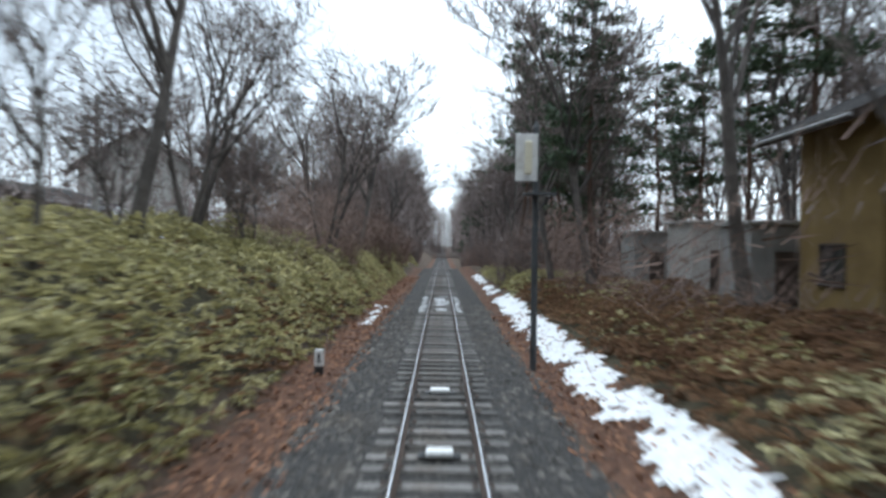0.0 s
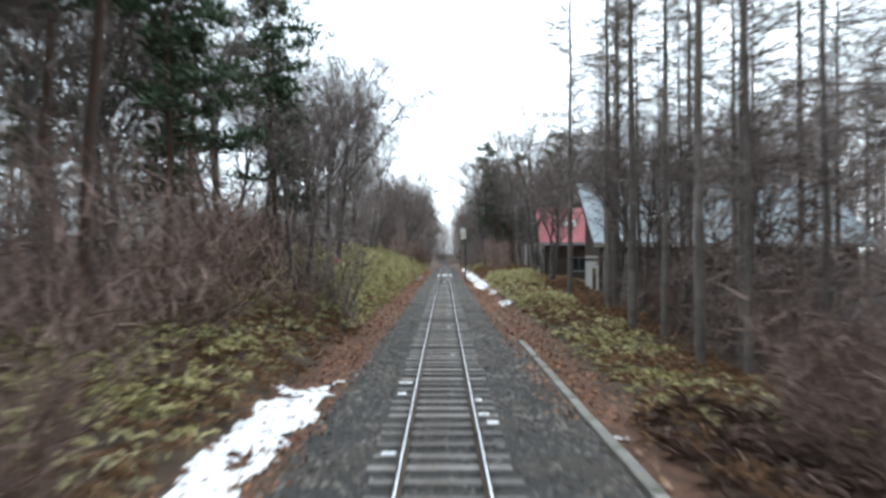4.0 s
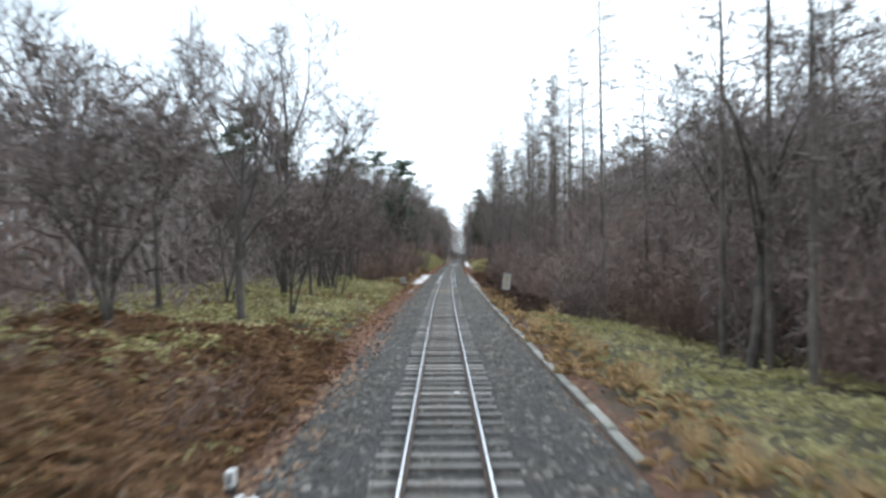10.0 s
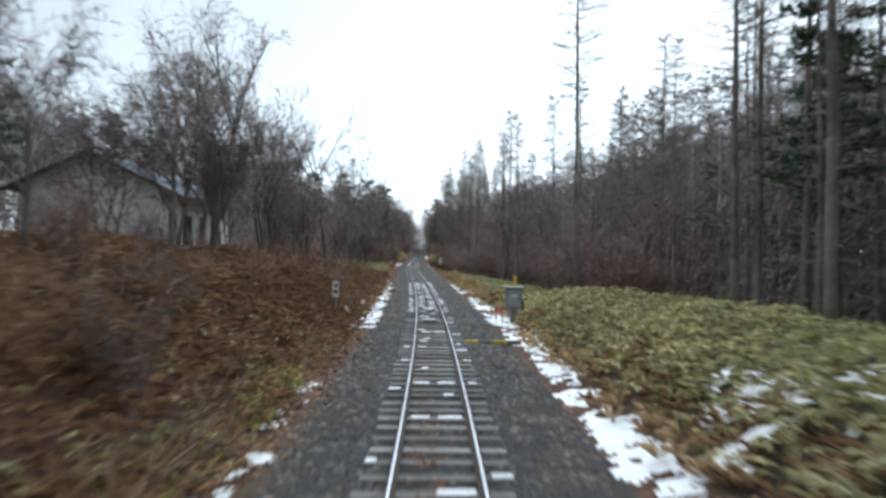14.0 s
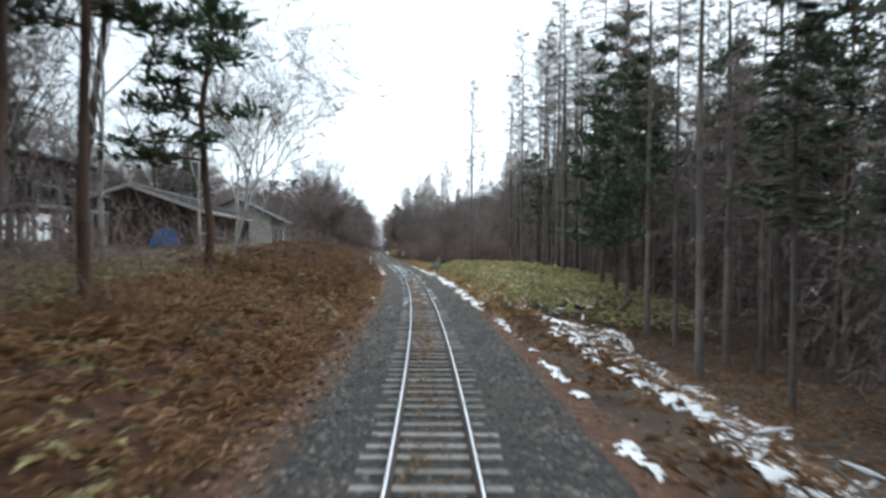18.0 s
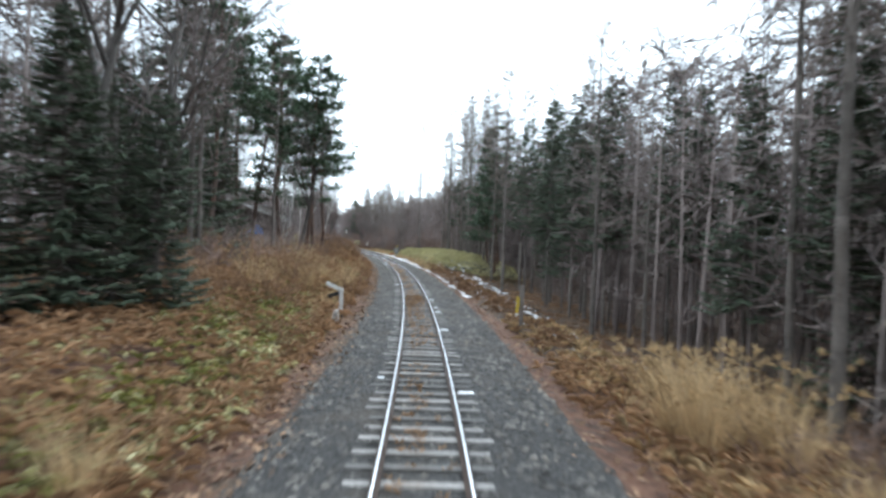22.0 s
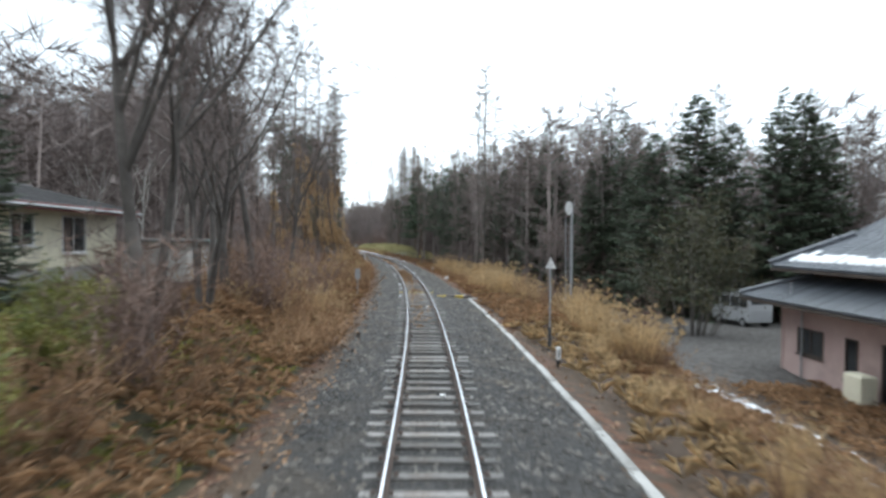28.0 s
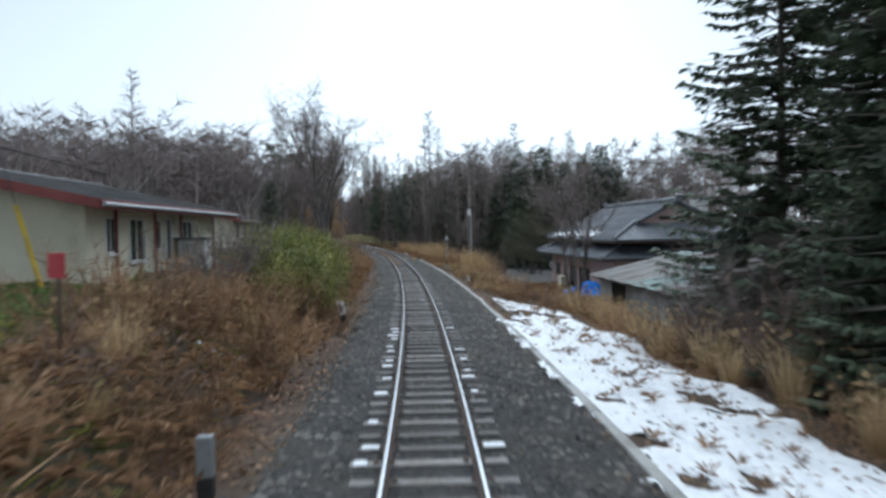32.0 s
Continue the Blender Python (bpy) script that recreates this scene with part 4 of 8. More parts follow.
for s, b, k, v in ((320.0, -17.5, 0.8, 0), (317.0, -19.0, 0.85, 1), (323.0, -19.5, 0.75, 1), (311.0, -24.0, 0.9, 0), (306.0, -27.0, 0.95, 1), (326.0, -14.6, 0.7, 0)):
    plant("birch", s, b, k, v, rng=rnd)
plant("bare", 352.1, -5.2, 0.8, 1)
plant("bare", 350.3, -5.8, 0.75, 3)
plant("bare", 346.0, -6.0, 0.8, 4)
plant("bare", 342, -6.4, 1.0, 3)
plant("bare", 340.6, -5.7, 0.85, 0)
plant("bare", 365.4, 8.2, 0.75, 4)
plant("larch", 169.5, 9.2, 1.0, 3)
for s, b, k, v in ((234.5, 10.4, 0.95, 1), (228.5, 10.4, 0.85, 3), (223.5, 11.0, 0.9, 0), (231.5, 12.8, 0.9, 1), (282.5, 12.0, 0.9, 3), (289.5, 9.3, 1.0, 1), (293.5, 8.0, 0.85, 1)):
    plant("larch", s, b, k, v, rng=rnd)
for s, b, k in ((239.0, 11.6, 0.95), (243.5, 13.0, 1.0), (247.5, 11.6, 0.95), (250.5, 13.6, 1.0), (254.0, 11.8, 0.92), (258.0, 13.4, 0.95), (262.5, 11.6, 0.85), (267.0, 13.8, 0.85)):
    plant("fir", s, b, k, 0, rng=rnd)
for s, b, k in ((289.0, 16.4, 1.0), (285.5, 18.8, 0.95), (296.0, 20.5, 1.0), (283.0, 14.6, 0.8), (303.0, 19.5, 0.95)):
    plant("spruce", s, b, k, 1, rng=rnd)
scatter("fir", 290, 326, 13, 24, 12, (0.6, 0.8), 3)
for s, b, k, v in ((300.5, 14.6, 0.72, 3), (304.0, 17.0, 0.8, 3), (297.5, 16.6, 0.78, 0), (307.5, 15.2, 0.62, 3), (309.0, 18.0, 0.75, 0), (294.5, 13.6, 0.72, 3), (291.5, 15.0, 0.8, 0), (312.5, 17.0, 0.66, 3)):
    plant("spruce", s, b, k, v, rng=rnd)
for s, b, k, v in ((289.7, -7.8, 0.42, 3), (288.2, -6.3, 0.34, 3), (291.0, -9.2, 0.44, 3), (287.2, -8.6, 0.42, 0), (289.0, -7.0, 0.3, 1)):
    plant("spruce", s, b, k, v, rng=rnd)
plant("spruce", 279.0, -11.0, 0.5, 3)
for s, b, k, v in ((287.5, -8.8, 1.0, 1), (283.0, -8.4, 0.95, 3), (279.0, -9.6, 0.9, 4)):
    plant("bare", s, b, k, v, rng=rnd)
plant("spruce", 271.0, -11.5, 0.85, 3)
plant("spruce", 263.5, -11.4, 0.6, 3)
plant("larch", 275.5, -9.0, 0.7, 0)
plant("larch", 260.0, -8.6, 0.75, 2)
plant("spruce", 393.5, 13.5, 0.9, 3)
plant("spruce", 383.6, 12.0, 0.9, 3)
plant("spruce", 387.0, 10.4, 0.8, 3)
for s, b, k, v in ((95.3, -11.2, 1.6, 2), (92.2, -8.6, 1.55, 0), (125.0, -10.0, 1.2, 2), (103.0, -8.8, 1.1, 2)):
    plant("small", s, b, k, v, rng=rnd)
plant("bare", 114.5, -7.6, 0.95, 3)
plant("bare", 121.0, -8.2, 1.0, 1)
plant("bare", 135.9, -6.2, 0.8, 0)
plant("bare", 170, -9.5, 0.85, 4)
plant("bare", 187.5, -9.2, 0.62, 2)
plant("small", 176, -10.2, 0.9, 2)
plant("small", 163, -10.4, 1.0, 0)
plant("thicket", 160.0, -10.8, 0.8, 1)
plant("thicket", 164.5, -10.9, 0.8, 0)
plant("bare", 178, -11, 0.75, 0)
# crowns over and before the two houses on the brown bank
for key, s, b, k, v in (("bare", 178.0, -27.5, 1.25, 1), ("bare", 172.5, -28.5, 1.2, 3), ("bare", 166.0, -29.0, 1.15, 4), ("pine", 172.0, -24.5, 0.85, 0), ("pine", 168.0, -29.5, 0.95, 2), ("birch", 164.0, -26.0, 1.0, 1), ("bare", 158.0, -28.5, 1.0, 0),
                        ("bare", 184.0, -8.9, 0.72, 1), ("small", 186.0, -8.2, 0.7, 0), ("thicket", 176.5, -7.6, 0.6, 2)):
    plant(key, s, b, k, v, rng=rnd)
# stout larches standing behind the mound of bamboo grass
for s, b, k, v in ((204.0, 11.6, 1.0, 1), (205.5, 13.2, 0.95, 3), (200.0, 11.4, 1.0, 0), (197.0, 12.4, 0.95, 3), (194.0, 10.6, 1.0, 1), (188.0, 10.6, 0.95, 0), (201.5, 13.8, 0.9, 1), (192.0, 14.0, 0.95, 3), (198.5, 15.4, 0.9, 0)):
    plant("larch", s, b, k, v, rng=rnd)
plant("pine", 190.5, 13.0, 0.8, 0, rng=rnd)
plant("pine", 185.0, 15.5, 0.85, 2, rng=rnd)
scatter("thicket", 198, 224, -8.5, -4.4, 9, (0.32, 0.5), 3)


def far_woods():
    """Distant woods on both sides and at the far end: one sheet of many thin trees."""
    rng = random.Random(5)
    segs, limbs, spots = [], [], []
    for _ in range(1000):
        s, side = rng.uniform(-330, 440), rng.choice((-1, 1))
        h = rng.uniform(13, 20) if s < 60 else rng.uniform(13, 19) if side > 0 else rng.uniform(12, 17)
        spots.append((s, side * rng.uniform(28, 52), h))
    for _ in range(560):
        s = rng.uniform(-40, 330)
        spots.append((s, rng.uniform(28, 40), rng.uniform(12, 17) if s > 290 else rng.uniform(14, 20)))
    for _ in range(260):
        spots.append((rng.uniform(150, 236), rng.uniform(17, 30), rng.uniform(8, 15)))
    for _ in range(330):
        spots.append((rng.uniform(36, 176), rng.uniform(18, 34), rng.uniform(13, 18)))
    for _ in range(220):
        spots.append((rng.uniform(56, 150), rng.uniform(-36, -19), rng.uniform(10, 15)))
    for _ in range(110):
        spots.append((rng.uniform(288, 344), rng.uniform(-48, -24), rng.uniform(10, 13)))
    for _ in range(120):
        spots.append((rng.uniform(300, 385), rng.uniform(33, 52), rng.uniform(14, 18)))
    for _ in range(420):
        s = rng.uniform(250, 330)
        spots.append((s, rng.uniform(12, 28) if s < 306 and rng.random() < 0.6 else rng.uniform(-42, -16), rng.uniform(14, 20)))
    for _ in range(620):
        s = rng.uniform(-330, -66)
        near = 6.2 if s > -110 else 5.0
        spots.append((s, rng.choice((-1, 1)) * rng.uniform(near, 22), rng.uniform(14, 20) if s > -130 else rng.uniform(18, 24)))
    for _ in range(420):
        spots.append((rng.uniform(-350, -290), rng.uniform(-45, 45), rng.uniform(17, 24)))
    for s, b, h in spots:
        if (-82 < s < -40 and -45 < b < -15) or (s > -285 and abs(b) < 4.8) or (s > 346 and -48 < b < 31):
            continue
        x, y = at(s, b)
        x, y = float(x), float(y)
        z = ground_at(max(min(s, 420), -80), max(min(b, 60), -60))
        if s > 290:
            h *= 0.93 if b > 0 else 0.76
        r = rng.uniform(0.1, 0.17)
        lx, ly = rng.uniform(-0.5, 0.5), rng.uniform(-0.5, 0.5)
        segs.append(((x, y, z - 0.3), (x + lx, y + ly, z + h * 0.93), r, 0, 5))
        for c in range(15):
            f = rng.uniform(0.05, 1.0) ** 0.8
            L = (0.9 + 2.6 * math.sin(min(f, 0.95) * 3.14159) ** 0.7) * rng.uniform(0.6, 1.2)
            a, up = rng.uniform(0, 6.283), rng.uniform(0.0, 0.9)
            o = (x + lx * f, y + ly * f, z + h * f * 0.95)
            limbs.append((o, (o[0] + math.cos(a) * L, o[1] + math.sin(a) * L, o[2] + L * up), 0.04, 0, 3))
    tw = sprays(np.random.RandomState(8), limbs, 12, 1.4, 0.095, 0.25, 0.5)
    ob = new("distant_woods", limb_mesh("distant woods", segs + limbs, TWIG, tw))
    tagged(ob, "distant leafless brown woods closing the view", "woods", kind="stuff")


far_woods()


def undergrowth(name, label, spans, per_m2, top, mat, seed, wide=0.07):
    """Bare brush on the wood floor: thin sprays rising from the ground."""
    rng = np.random.RandomState(seed)
    S, B = [], []
    for s0, s1, b0, b1 in spans:
        n = int((s1 - s0) * abs(b1 - b0) * per_m2)
        S.append(rng.uniform(s0, s1, n))
        B.append(rng.uniform(b0, b1, n))
    s, b = np.concatenate(S), np.concatenate(B)
    lump = 0.6 * value_noise(s / 3.7, b / 3.7, seed) + 0.4 * value_noise(s / 1.6, b / 1.6, seed + 1)
    keep = rng.uniform(-0.9, 1, len(s)) < 0.45 + lump
    for a0, a1, c0, c1 in CLEAR:
        keep &= ~((s > a0) & (s < a1) & (b > c0) & (b < c1))
    s, b, lump = s[keep], b[keep], lump[keep]
    n = len(s)
    x, y = at(s, b)
    z = height(s, b) + top * (0.75 + 0.5 * lump) * rng.rand(n) ** 1.3
    d = rng.normal(0, 0.5, (n, 3)) + np.array([[0, 0, 0.7]])
    tw = (np.stack([x, y, z], -1), d, rng.uniform(0.5, 1.5, n), rng.uniform(0.3, 1.0, n) * wide)
    ob = new(name, limb_mesh(name, [((0.0, -900.0, -5.0), (0.0, -900.0, -4.9), 0.01, 0, 3)], mat, tw))
    return tagged(ob, label, "undergrowth", kind="stuff")


undergrowth("undergrowth", "grey-brown bare undergrowth below the trees", [(-170, 0, -24, -9), (0, 40, -22, -10), (40, 150, -30, -9), (150, 186, -32, -12), (225, 340, -34, -13), (-170, 0, 9, 26), (0, 36, 16, 34)], 9, 5.5, TWIG, 201, 0.11)
undergrowth("undergrowth", "brown bare undergrowth in the larch wood", [(36, 112, 9, 32), (112, 172, 11, 32), (170, 240, 15, 36), (176, 238, 14, 22)], 16, 8.5, TWIG, 202, 0.12)
undergrowth("undergrowth", "dark brush below the conifers", [(236, 332, 13, 34)], 14, 5.0, THICK, 210, 0.06)
undergrowth("undergrowth", "dense purple-brown brush at the wood's edge", [(-170, -14, -9, -5), (44, 88, -9, -5), (-170, -4, 5, 9), (64, 124, 5.4, 9), (122, 172, 9.8, 16), (140, 152, -11, -8), (35, 54, 7.6, 11.5)], 38, 4.4, THICK, 203, 0.065)
undergrowth("undergrowth", "tall twiggy saplings filling the wood's depth", [(-120, -60, -26, -7.5), (16, 96, -28, -10), (96, 186, -30, -20), (-120, -12, 9, 26), (34, 112, 11, 30), (112, 240, 16, 32), (225, 330, -34, -16)], 12, 11.0, TWIG, 205, 0.085)
undergrowth("undergrowth", "dense high brush behind the wood's edge", [(47, 124, 8, 13.5), (112, 176, 11.5, 16.5), (44, 90, -14, -8), (-110, -44, -12, -7), (-110, -36, 8, 14)], 45, 8.0, THICK, 206, 0.05)
undergrowth("undergrowth", "brush closing the far end of the cutting", [(-330, -288, -24, 24)], 14, 13.0, TWIG, 208, 0.16)
undergrowth("undergrowth", "thin brush before the brown house", [(212, 262, -12.5, -7.5), (34, 60, 8.5, 13)], 16, 3.4, TWIG, 207, 0.04)
undergrowth("undergrowth", "dark brown brush between the hanging vines", [(296, 322, -13, -6.6)], 26, 6.0, THICK, 209, 0.04)
undergrowth("undergrowth", "low brown brush on the bank", [(226, 300, -12, -6.5), (296, 345, -10, -5.5), (290, 334, 8, 13)], 10, 1.8, THICK, 204, 0.05)


# ---- low growth: one sheet of stuff for each kind and bank ----
def strew(name, label, category, spans, per_m2, mat, leaf, width, top, seed, droop=0.25, clump=0.0, upright=0.25, mound=0.6, rosette=1):
    """Leaves over the patches, standing on the ground up to top, in uneven mounds."""
    rng = np.random.RandomState(seed)
    S, B = [], []
    for s0, s1, b0, b1 in spans:
        n = int((s1 - s0) * (b1 - b0) * per_m2)
        S.append(rng.uniform(s0, s1, n))
        B.append(rng.uniform(b0, b1, n))
    s, b = np.concatenate(S), np.concatenate(B)
    edge = np.ones(len(s))
    for s0, s1, b0, b1 in spans:
        near = b0 if abs(b0) < abs(b1) else b1
        inside = (s >= s0) & (s <= s1) & (b >= b0) & (b <= b1)
        edge = np.where(inside, np.clip(np.abs(b - near) / 0.9 + 0.35, 0.2, 1), edge)
    patch = value_noise(s / 2.6, b / 2.6, seed) * 0.6 + value_noise(s / 1.1, b / 1.1, seed + 1) * 0.4
    keep = rng.uniform(-1, 1, len(s)) < patch * 1.4 * clump + (1 - clump) + (edge - 1)
    s, b, edge, patch = s[keep], b[keep], edge[keep], patch[keep]
    x, y = at(s, b)
    z = height(s, b) + top * edge * (1 + mound * patch) * rng.uniform(0.25, 1.0, len(s)) ** 0.6
    x, y, z = np.repeat(x, rosette), np.repeat(y, rosette), np.repeat(z, rosette)
    n = len(x)
    a = rng.uniform(0, 6.283, n)
    d = np.stack([np.cos(a), np.sin(a), rng.normal(upright, 0.35, n)], -1)
    me = leaf_mesh(name, np.stack([x, y, z], -1), d, np.array([[0, 0, 1.0]]) + rng.normal(0, 0.35, (n, 3)), rng.uniform(0.7, 1.3, n) * leaf, rng.uniform(0.7, 1.3, n) * width, mat, droop)
    return tagged(new(name, me), label, category, kind="stuff")


SASA_WAY = {"rosette": 6, "upright": 0.45, "droop": 0.45}
strew("bamboo_grass", "pale green bamboo grass covering the bank", "bamboo grass", [(-60, 46, -8.5, -3.5)], 25, SASA, 0.24, 0.074, 0.85, 101, clump=0.14, mound=0.9, **SASA_WAY)
strew("bamboo_grass", "bamboo grass spreading back under the trees", "bamboo grass", [(-110, 46, -15, -8.2), (-110, -58, -8.5, -4)], 5, SASA, 0.3, 0.1, 0.9, 115, **SASA_WAY)
strew("bamboo_grass", "low yellow-green bamboo grass beside the ballast", "bamboo grass", [(3, 14, 3.7, 8.2), (14, 36, 3.7, 6.3), (-60, -26, 3.7, 8.0), (46, 62, -9, -4)], 16, SASA, 0.21, 0.066, 0.7, 102, clump=0.35, **SASA_WAY)
strew("bamboo_grass", "thin bamboo grass among brown weeds", "bamboo grass", [(-26, 3, 4.2, 8.6)], 13, SASA, 0.2, 0.064, 0.45, 129, clump=0.4, **SASA_WAY)
strew("withered_weeds", "brown weeds before the outbuildings", "weeds", [(-26, 4, 3.9, 9.4), (14, 40, 6.0, 9.5)], 15, RUST, 0.34, 0.034, 0.45, 130, clump=0.3, upright=0.7, rosette=6, droop=0.4)
strew("bamboo_grass", "sparse bamboo grass beside the kerb", "bamboo grass", [(34, 62, 3.9, 6.8)], 11, SASA, 0.2, 0.065, 0.5, 128, clump=0.45, **SASA_WAY)
strew("bamboo_grass", "patchy bamboo grass under bare trees", "bamboo grass", [(86, 138, -14, -3.5), (138, 164, -12, -4.5), (60, 88, -8, -3.8)], 12, SASA, 0.22, 0.07, 0.5, 103, clump=0.35, **SASA_WAY)
strew("bamboo_grass", "thick pale bamboo grass on a low mound", "bamboo grass", [(174, 228, 3.6, 14)], 15, SASA, 0.23, 0.072, 0.75, 104, clump=0.12, **SASA_WAY)
strew("bamboo_grass", "scattered bamboo grass among fallen leaves", "bamboo grass", [(142, 262, -8, -3.0), (280, 310, -6, -3)], 6, SASA, 0.2, 0.065, 0.4, 112, clump=0.8, **SASA_WAY)
strew("low_grass", "thin yellowish grass on the wood floor", "grass", [(84, 108, 4.2, 9), (108, 176, 3.6, 14), (208, 250, -12, -6), (84, 130, -22, -14)], 13, SASA, 0.24, 0.035, 0.25, 105, clump=0.3, upright=0.9, rosette=5)
strew("low_grass", "yellow-green grass patch at the ballast edge", "grass", [(278, 290, -5.8, -3.5), (284, 311, -4.8, -3.3), (196, 222, -3.9, -2.8), (296, 306, 7, 9.5), (320, 328, 7.5, 10)], 30, BUSHG, 0.22, 0.045, 0.3, 116, clump=0.5, upright=0.8, rosette=5)
strew("fallen_leaves", "rust-red fallen leaves along the ballast edge", "leaf litter", [(-60, 140, -3.7, -1.95), (-20, 60, 1.95, 4.0)], 60, LITTER, 0.11, 0.08, 0.04, 106, droop=0.05, upright=0.1, clump=0.3)
strew("fallen_leaves", "brown fallen leaves at the ballast edge", "leaf litter", [(140, 404, -3.0, -1.85)], 42, LITTERB, 0.11, 0.08, 0.04, 132, droop=0.05, upright=0.1, clump=0.35)
strew("fallen_leaves", "loose leaves blown onto the ballast", "leaf litter", [(-40, 402, -2.9, -2.1), (-40, 402, 2.1, 2.9)], 12, LITTERB, 0.07, 0.05, 0.03, 117, droop=0.05, upright=0.1, clump=0.75)
strew("fallen_leaves", "brown leaves beside the larch wood", "leaf litter", [(60, 345, 2.5, 4.6), (-14, 60, 4.2, 8.5)], 16, LITTERB, 0.11, 0.08, 0.06, 120, droop=0.05, upright=0.15, clump=0.25)
strew("fallen_leaves", "dark leaves and sticks in the ditch", "leaf litter", [(226, 292, 6, 15), (262, 292, 4.2, 6.2)], 18, RUST, 0.3, 0.05, 0.18, 122, clump=0.4, upright=0.5, rosette=2)
strew("withered_weeds", "weeds poking through the snow", "weeds", [(366, 404, 3.2, 6.8)], 2.2, RUST, 0.26, 0.03, 0.16, 123, clump=0.8, upright=0.9, rosette=8)
strew("bamboo_grass", "low bamboo grass at the foot of the mound", "bamboo grass", [(172, 228, 3.5, 6.0)], 10, SASA, 0.2, 0.06, 0.45, 126, clump=0.2, **SASA_WAY)
strew("fallen_leaves", "brown litter beside the kerb", "leaf litter", [(345, 404, 2.8, 7.2)], 26, LITTERB, 0.11, 0.07, 0.05, 127, droop=0.05, upright=0.2, clump=0.2)
strew("lawn", "short bright green lawn beside the cream house", "grass", [(379, 394, -12, -6.4)], 60, LAWN, 0.16, 0.03, 0.06, 121, clump=0.15, upright=0.9, rosette=4)
strew("fallen_leaves", "brown fallen leaves on the bank", "leaf litter", [(140, 345, -9, -2.4)], 28, LITTERB, 0.13, 0.1, 0.08, 107, droop=0.05, upright=0.15, clump=0.2)
strew("withered_weeds", "withered brown weeds on the bank", "weeds", [(136, 190, -8.5, -2.9), (190, 236, -8.5, -3.8)], 19, RUST, 0.38, 0.034, 0.5, 108, clump=0.28, upright=0.7, rosette=6, droop=0.4)
strew("withered_weeds", "dead grass among the bamboo grass", "weeds", [(84, 150, -14, -3.2), (-60, 46, -8, -3.6)], 7, RUSTL, 0.26, 0.026, 0.3, 133, clump=0.5, upright=0.7, rosette=6, droop=0.4)
strew("withered_weeds", "tawny weeds over the brown bank", "weeds", [(140, 166, -9, -2.8), (190, 236, -9, -2.6)], 9, RUSTL, 0.34, 0.034, 0.4, 131, clump=0.6, upright=0.7, rosette=6, droop=0.4)
strew("withered_weeds", "golden-brown ferns below the bank trees", "weeds", [(236, 372, -7.5, -2.8), (376, 412, -6.0, -2.9)], 14, RUSTL, 0.38, 0.036, 0.42, 109, clump=0.4, upright=0.7, rosette=6, droop=0.4)
strew("withered_weeds", "brown weeds on the shady bank", "weeds", [(44, 96, -6, -3.4), (-40, 60, 4.0, 8), (-60, 40, -4.8, -3.6)], 10, RUST, 0.34, 0.034, 0.4, 118, clump=0.55, upright=0.7, rosette=6, droop=0.4)
strew("withered_weeds", "brown weeds at the foot of the larches", "weeds", [(60, 112, 3.3, 4.6), (168, 180, 3.4, 6), (226, 290, 3.2, 5)], 6, RUST, 0.38, 0.034, 0.4, 113, clump=0.5, upright=0.7, rosette=6, droop=0.4)
strew("withered_weeds", "orange-brown ferns between grass tufts", "weeds", [(286, 340, 3.0, 9)], 13, RUSTL, 0.38, 0.034, 0.4, 119, clump=0.35, upright=0.7, rosette=6, droop=0.4)
strew("withered_weeds", "dark brush stalks overhanging the kerb", "weeds", [(60, 124, 3.5, 6.2)], 16, THICK, 0.5, 0.03, 0.4, 124, clump=0.3, upright=0.6, rosette=6, droop=0.3)
strew("track_grass", "withered brown grass between the rails", "grass", [(200, 256, -0.4, 0.36), (256, 342, -0.42, 0.4)], 20, RUSTL, 0.15, 0.02, 0.03, 114, clump=0.75, upright=1.0, rosette=5)
strew("track_grass", "tall withered tufts between the rails", "grass", [(300, 318, -0.42, 0.4), (268, 274, -0.4, 0.4)], 16, RUSTL, 0.24, 0.014, 0.06, 125, clump=0.6, upright=1.3, rosette=7)
strew("dry_grass", "straw-coloured dry grass along the line", "grass", [(276, 340, 3.4, 7.0), (340, 366, 3.2, 5.4), (367, 384, 6.6, 8.6), (100, 172, 2.9, 4.6), (172, 232, 2.9, 5.0), (258, 280, -6.5, -3.6), (300, 340, -5, -3)], 6, SUSUKI, 0.5, 0.024, 0.2, 110, clump=0.8, upright=1.5, droop=0.45, rosette=9)
strew("dry_grass", "yellowed grass in front of the house", "grass", [(360, 402, -7.5, -3.4), (340, 362, -5, -3)], 9, BUSHG, 0.3, 0.03, 0.15, 111, clump=0.35, upright=1.0, rosette=7)


strew("dry_grass", "patches of straw-coloured grass on the brown bank", "grass", [(196, 226, -9.5, -3.4), (148, 180, -8, -3.6)], 7, SUSUKI, 0.34, 0.026, 0.22, 140, clump=0.85, upright=0.9, droop=0.45, rosette=8)
strew("bamboo_grass", "green tufts at the foot of the brown bank", "bamboo grass", [(202, 224, -4.0, -2.7), (206, 222, -7.0, -4.0)], 12, SASA, 0.2, 0.065, 0.3, 141, clump=0.85, **SASA_WAY)
strew("bamboo_grass", "bright strip of low bamboo grass beside the ballast", "bamboo grass", [(281, 300, -4.5, -3.0), (262, 280, -4.4, -3.2)], 22, SASA, 0.22, 0.07, 0.35, 145, clump=0.4, **SASA_WAY)
strew("dry_grass", "tawny grass between snow and bamboo grass", "grass", [(196, 228, 3.3, 4.9)], 14, RUSTL, 0.36, 0.024, 0.2, 142, clump=0.6, upright=1.2, droop=0.45, rosette=8)
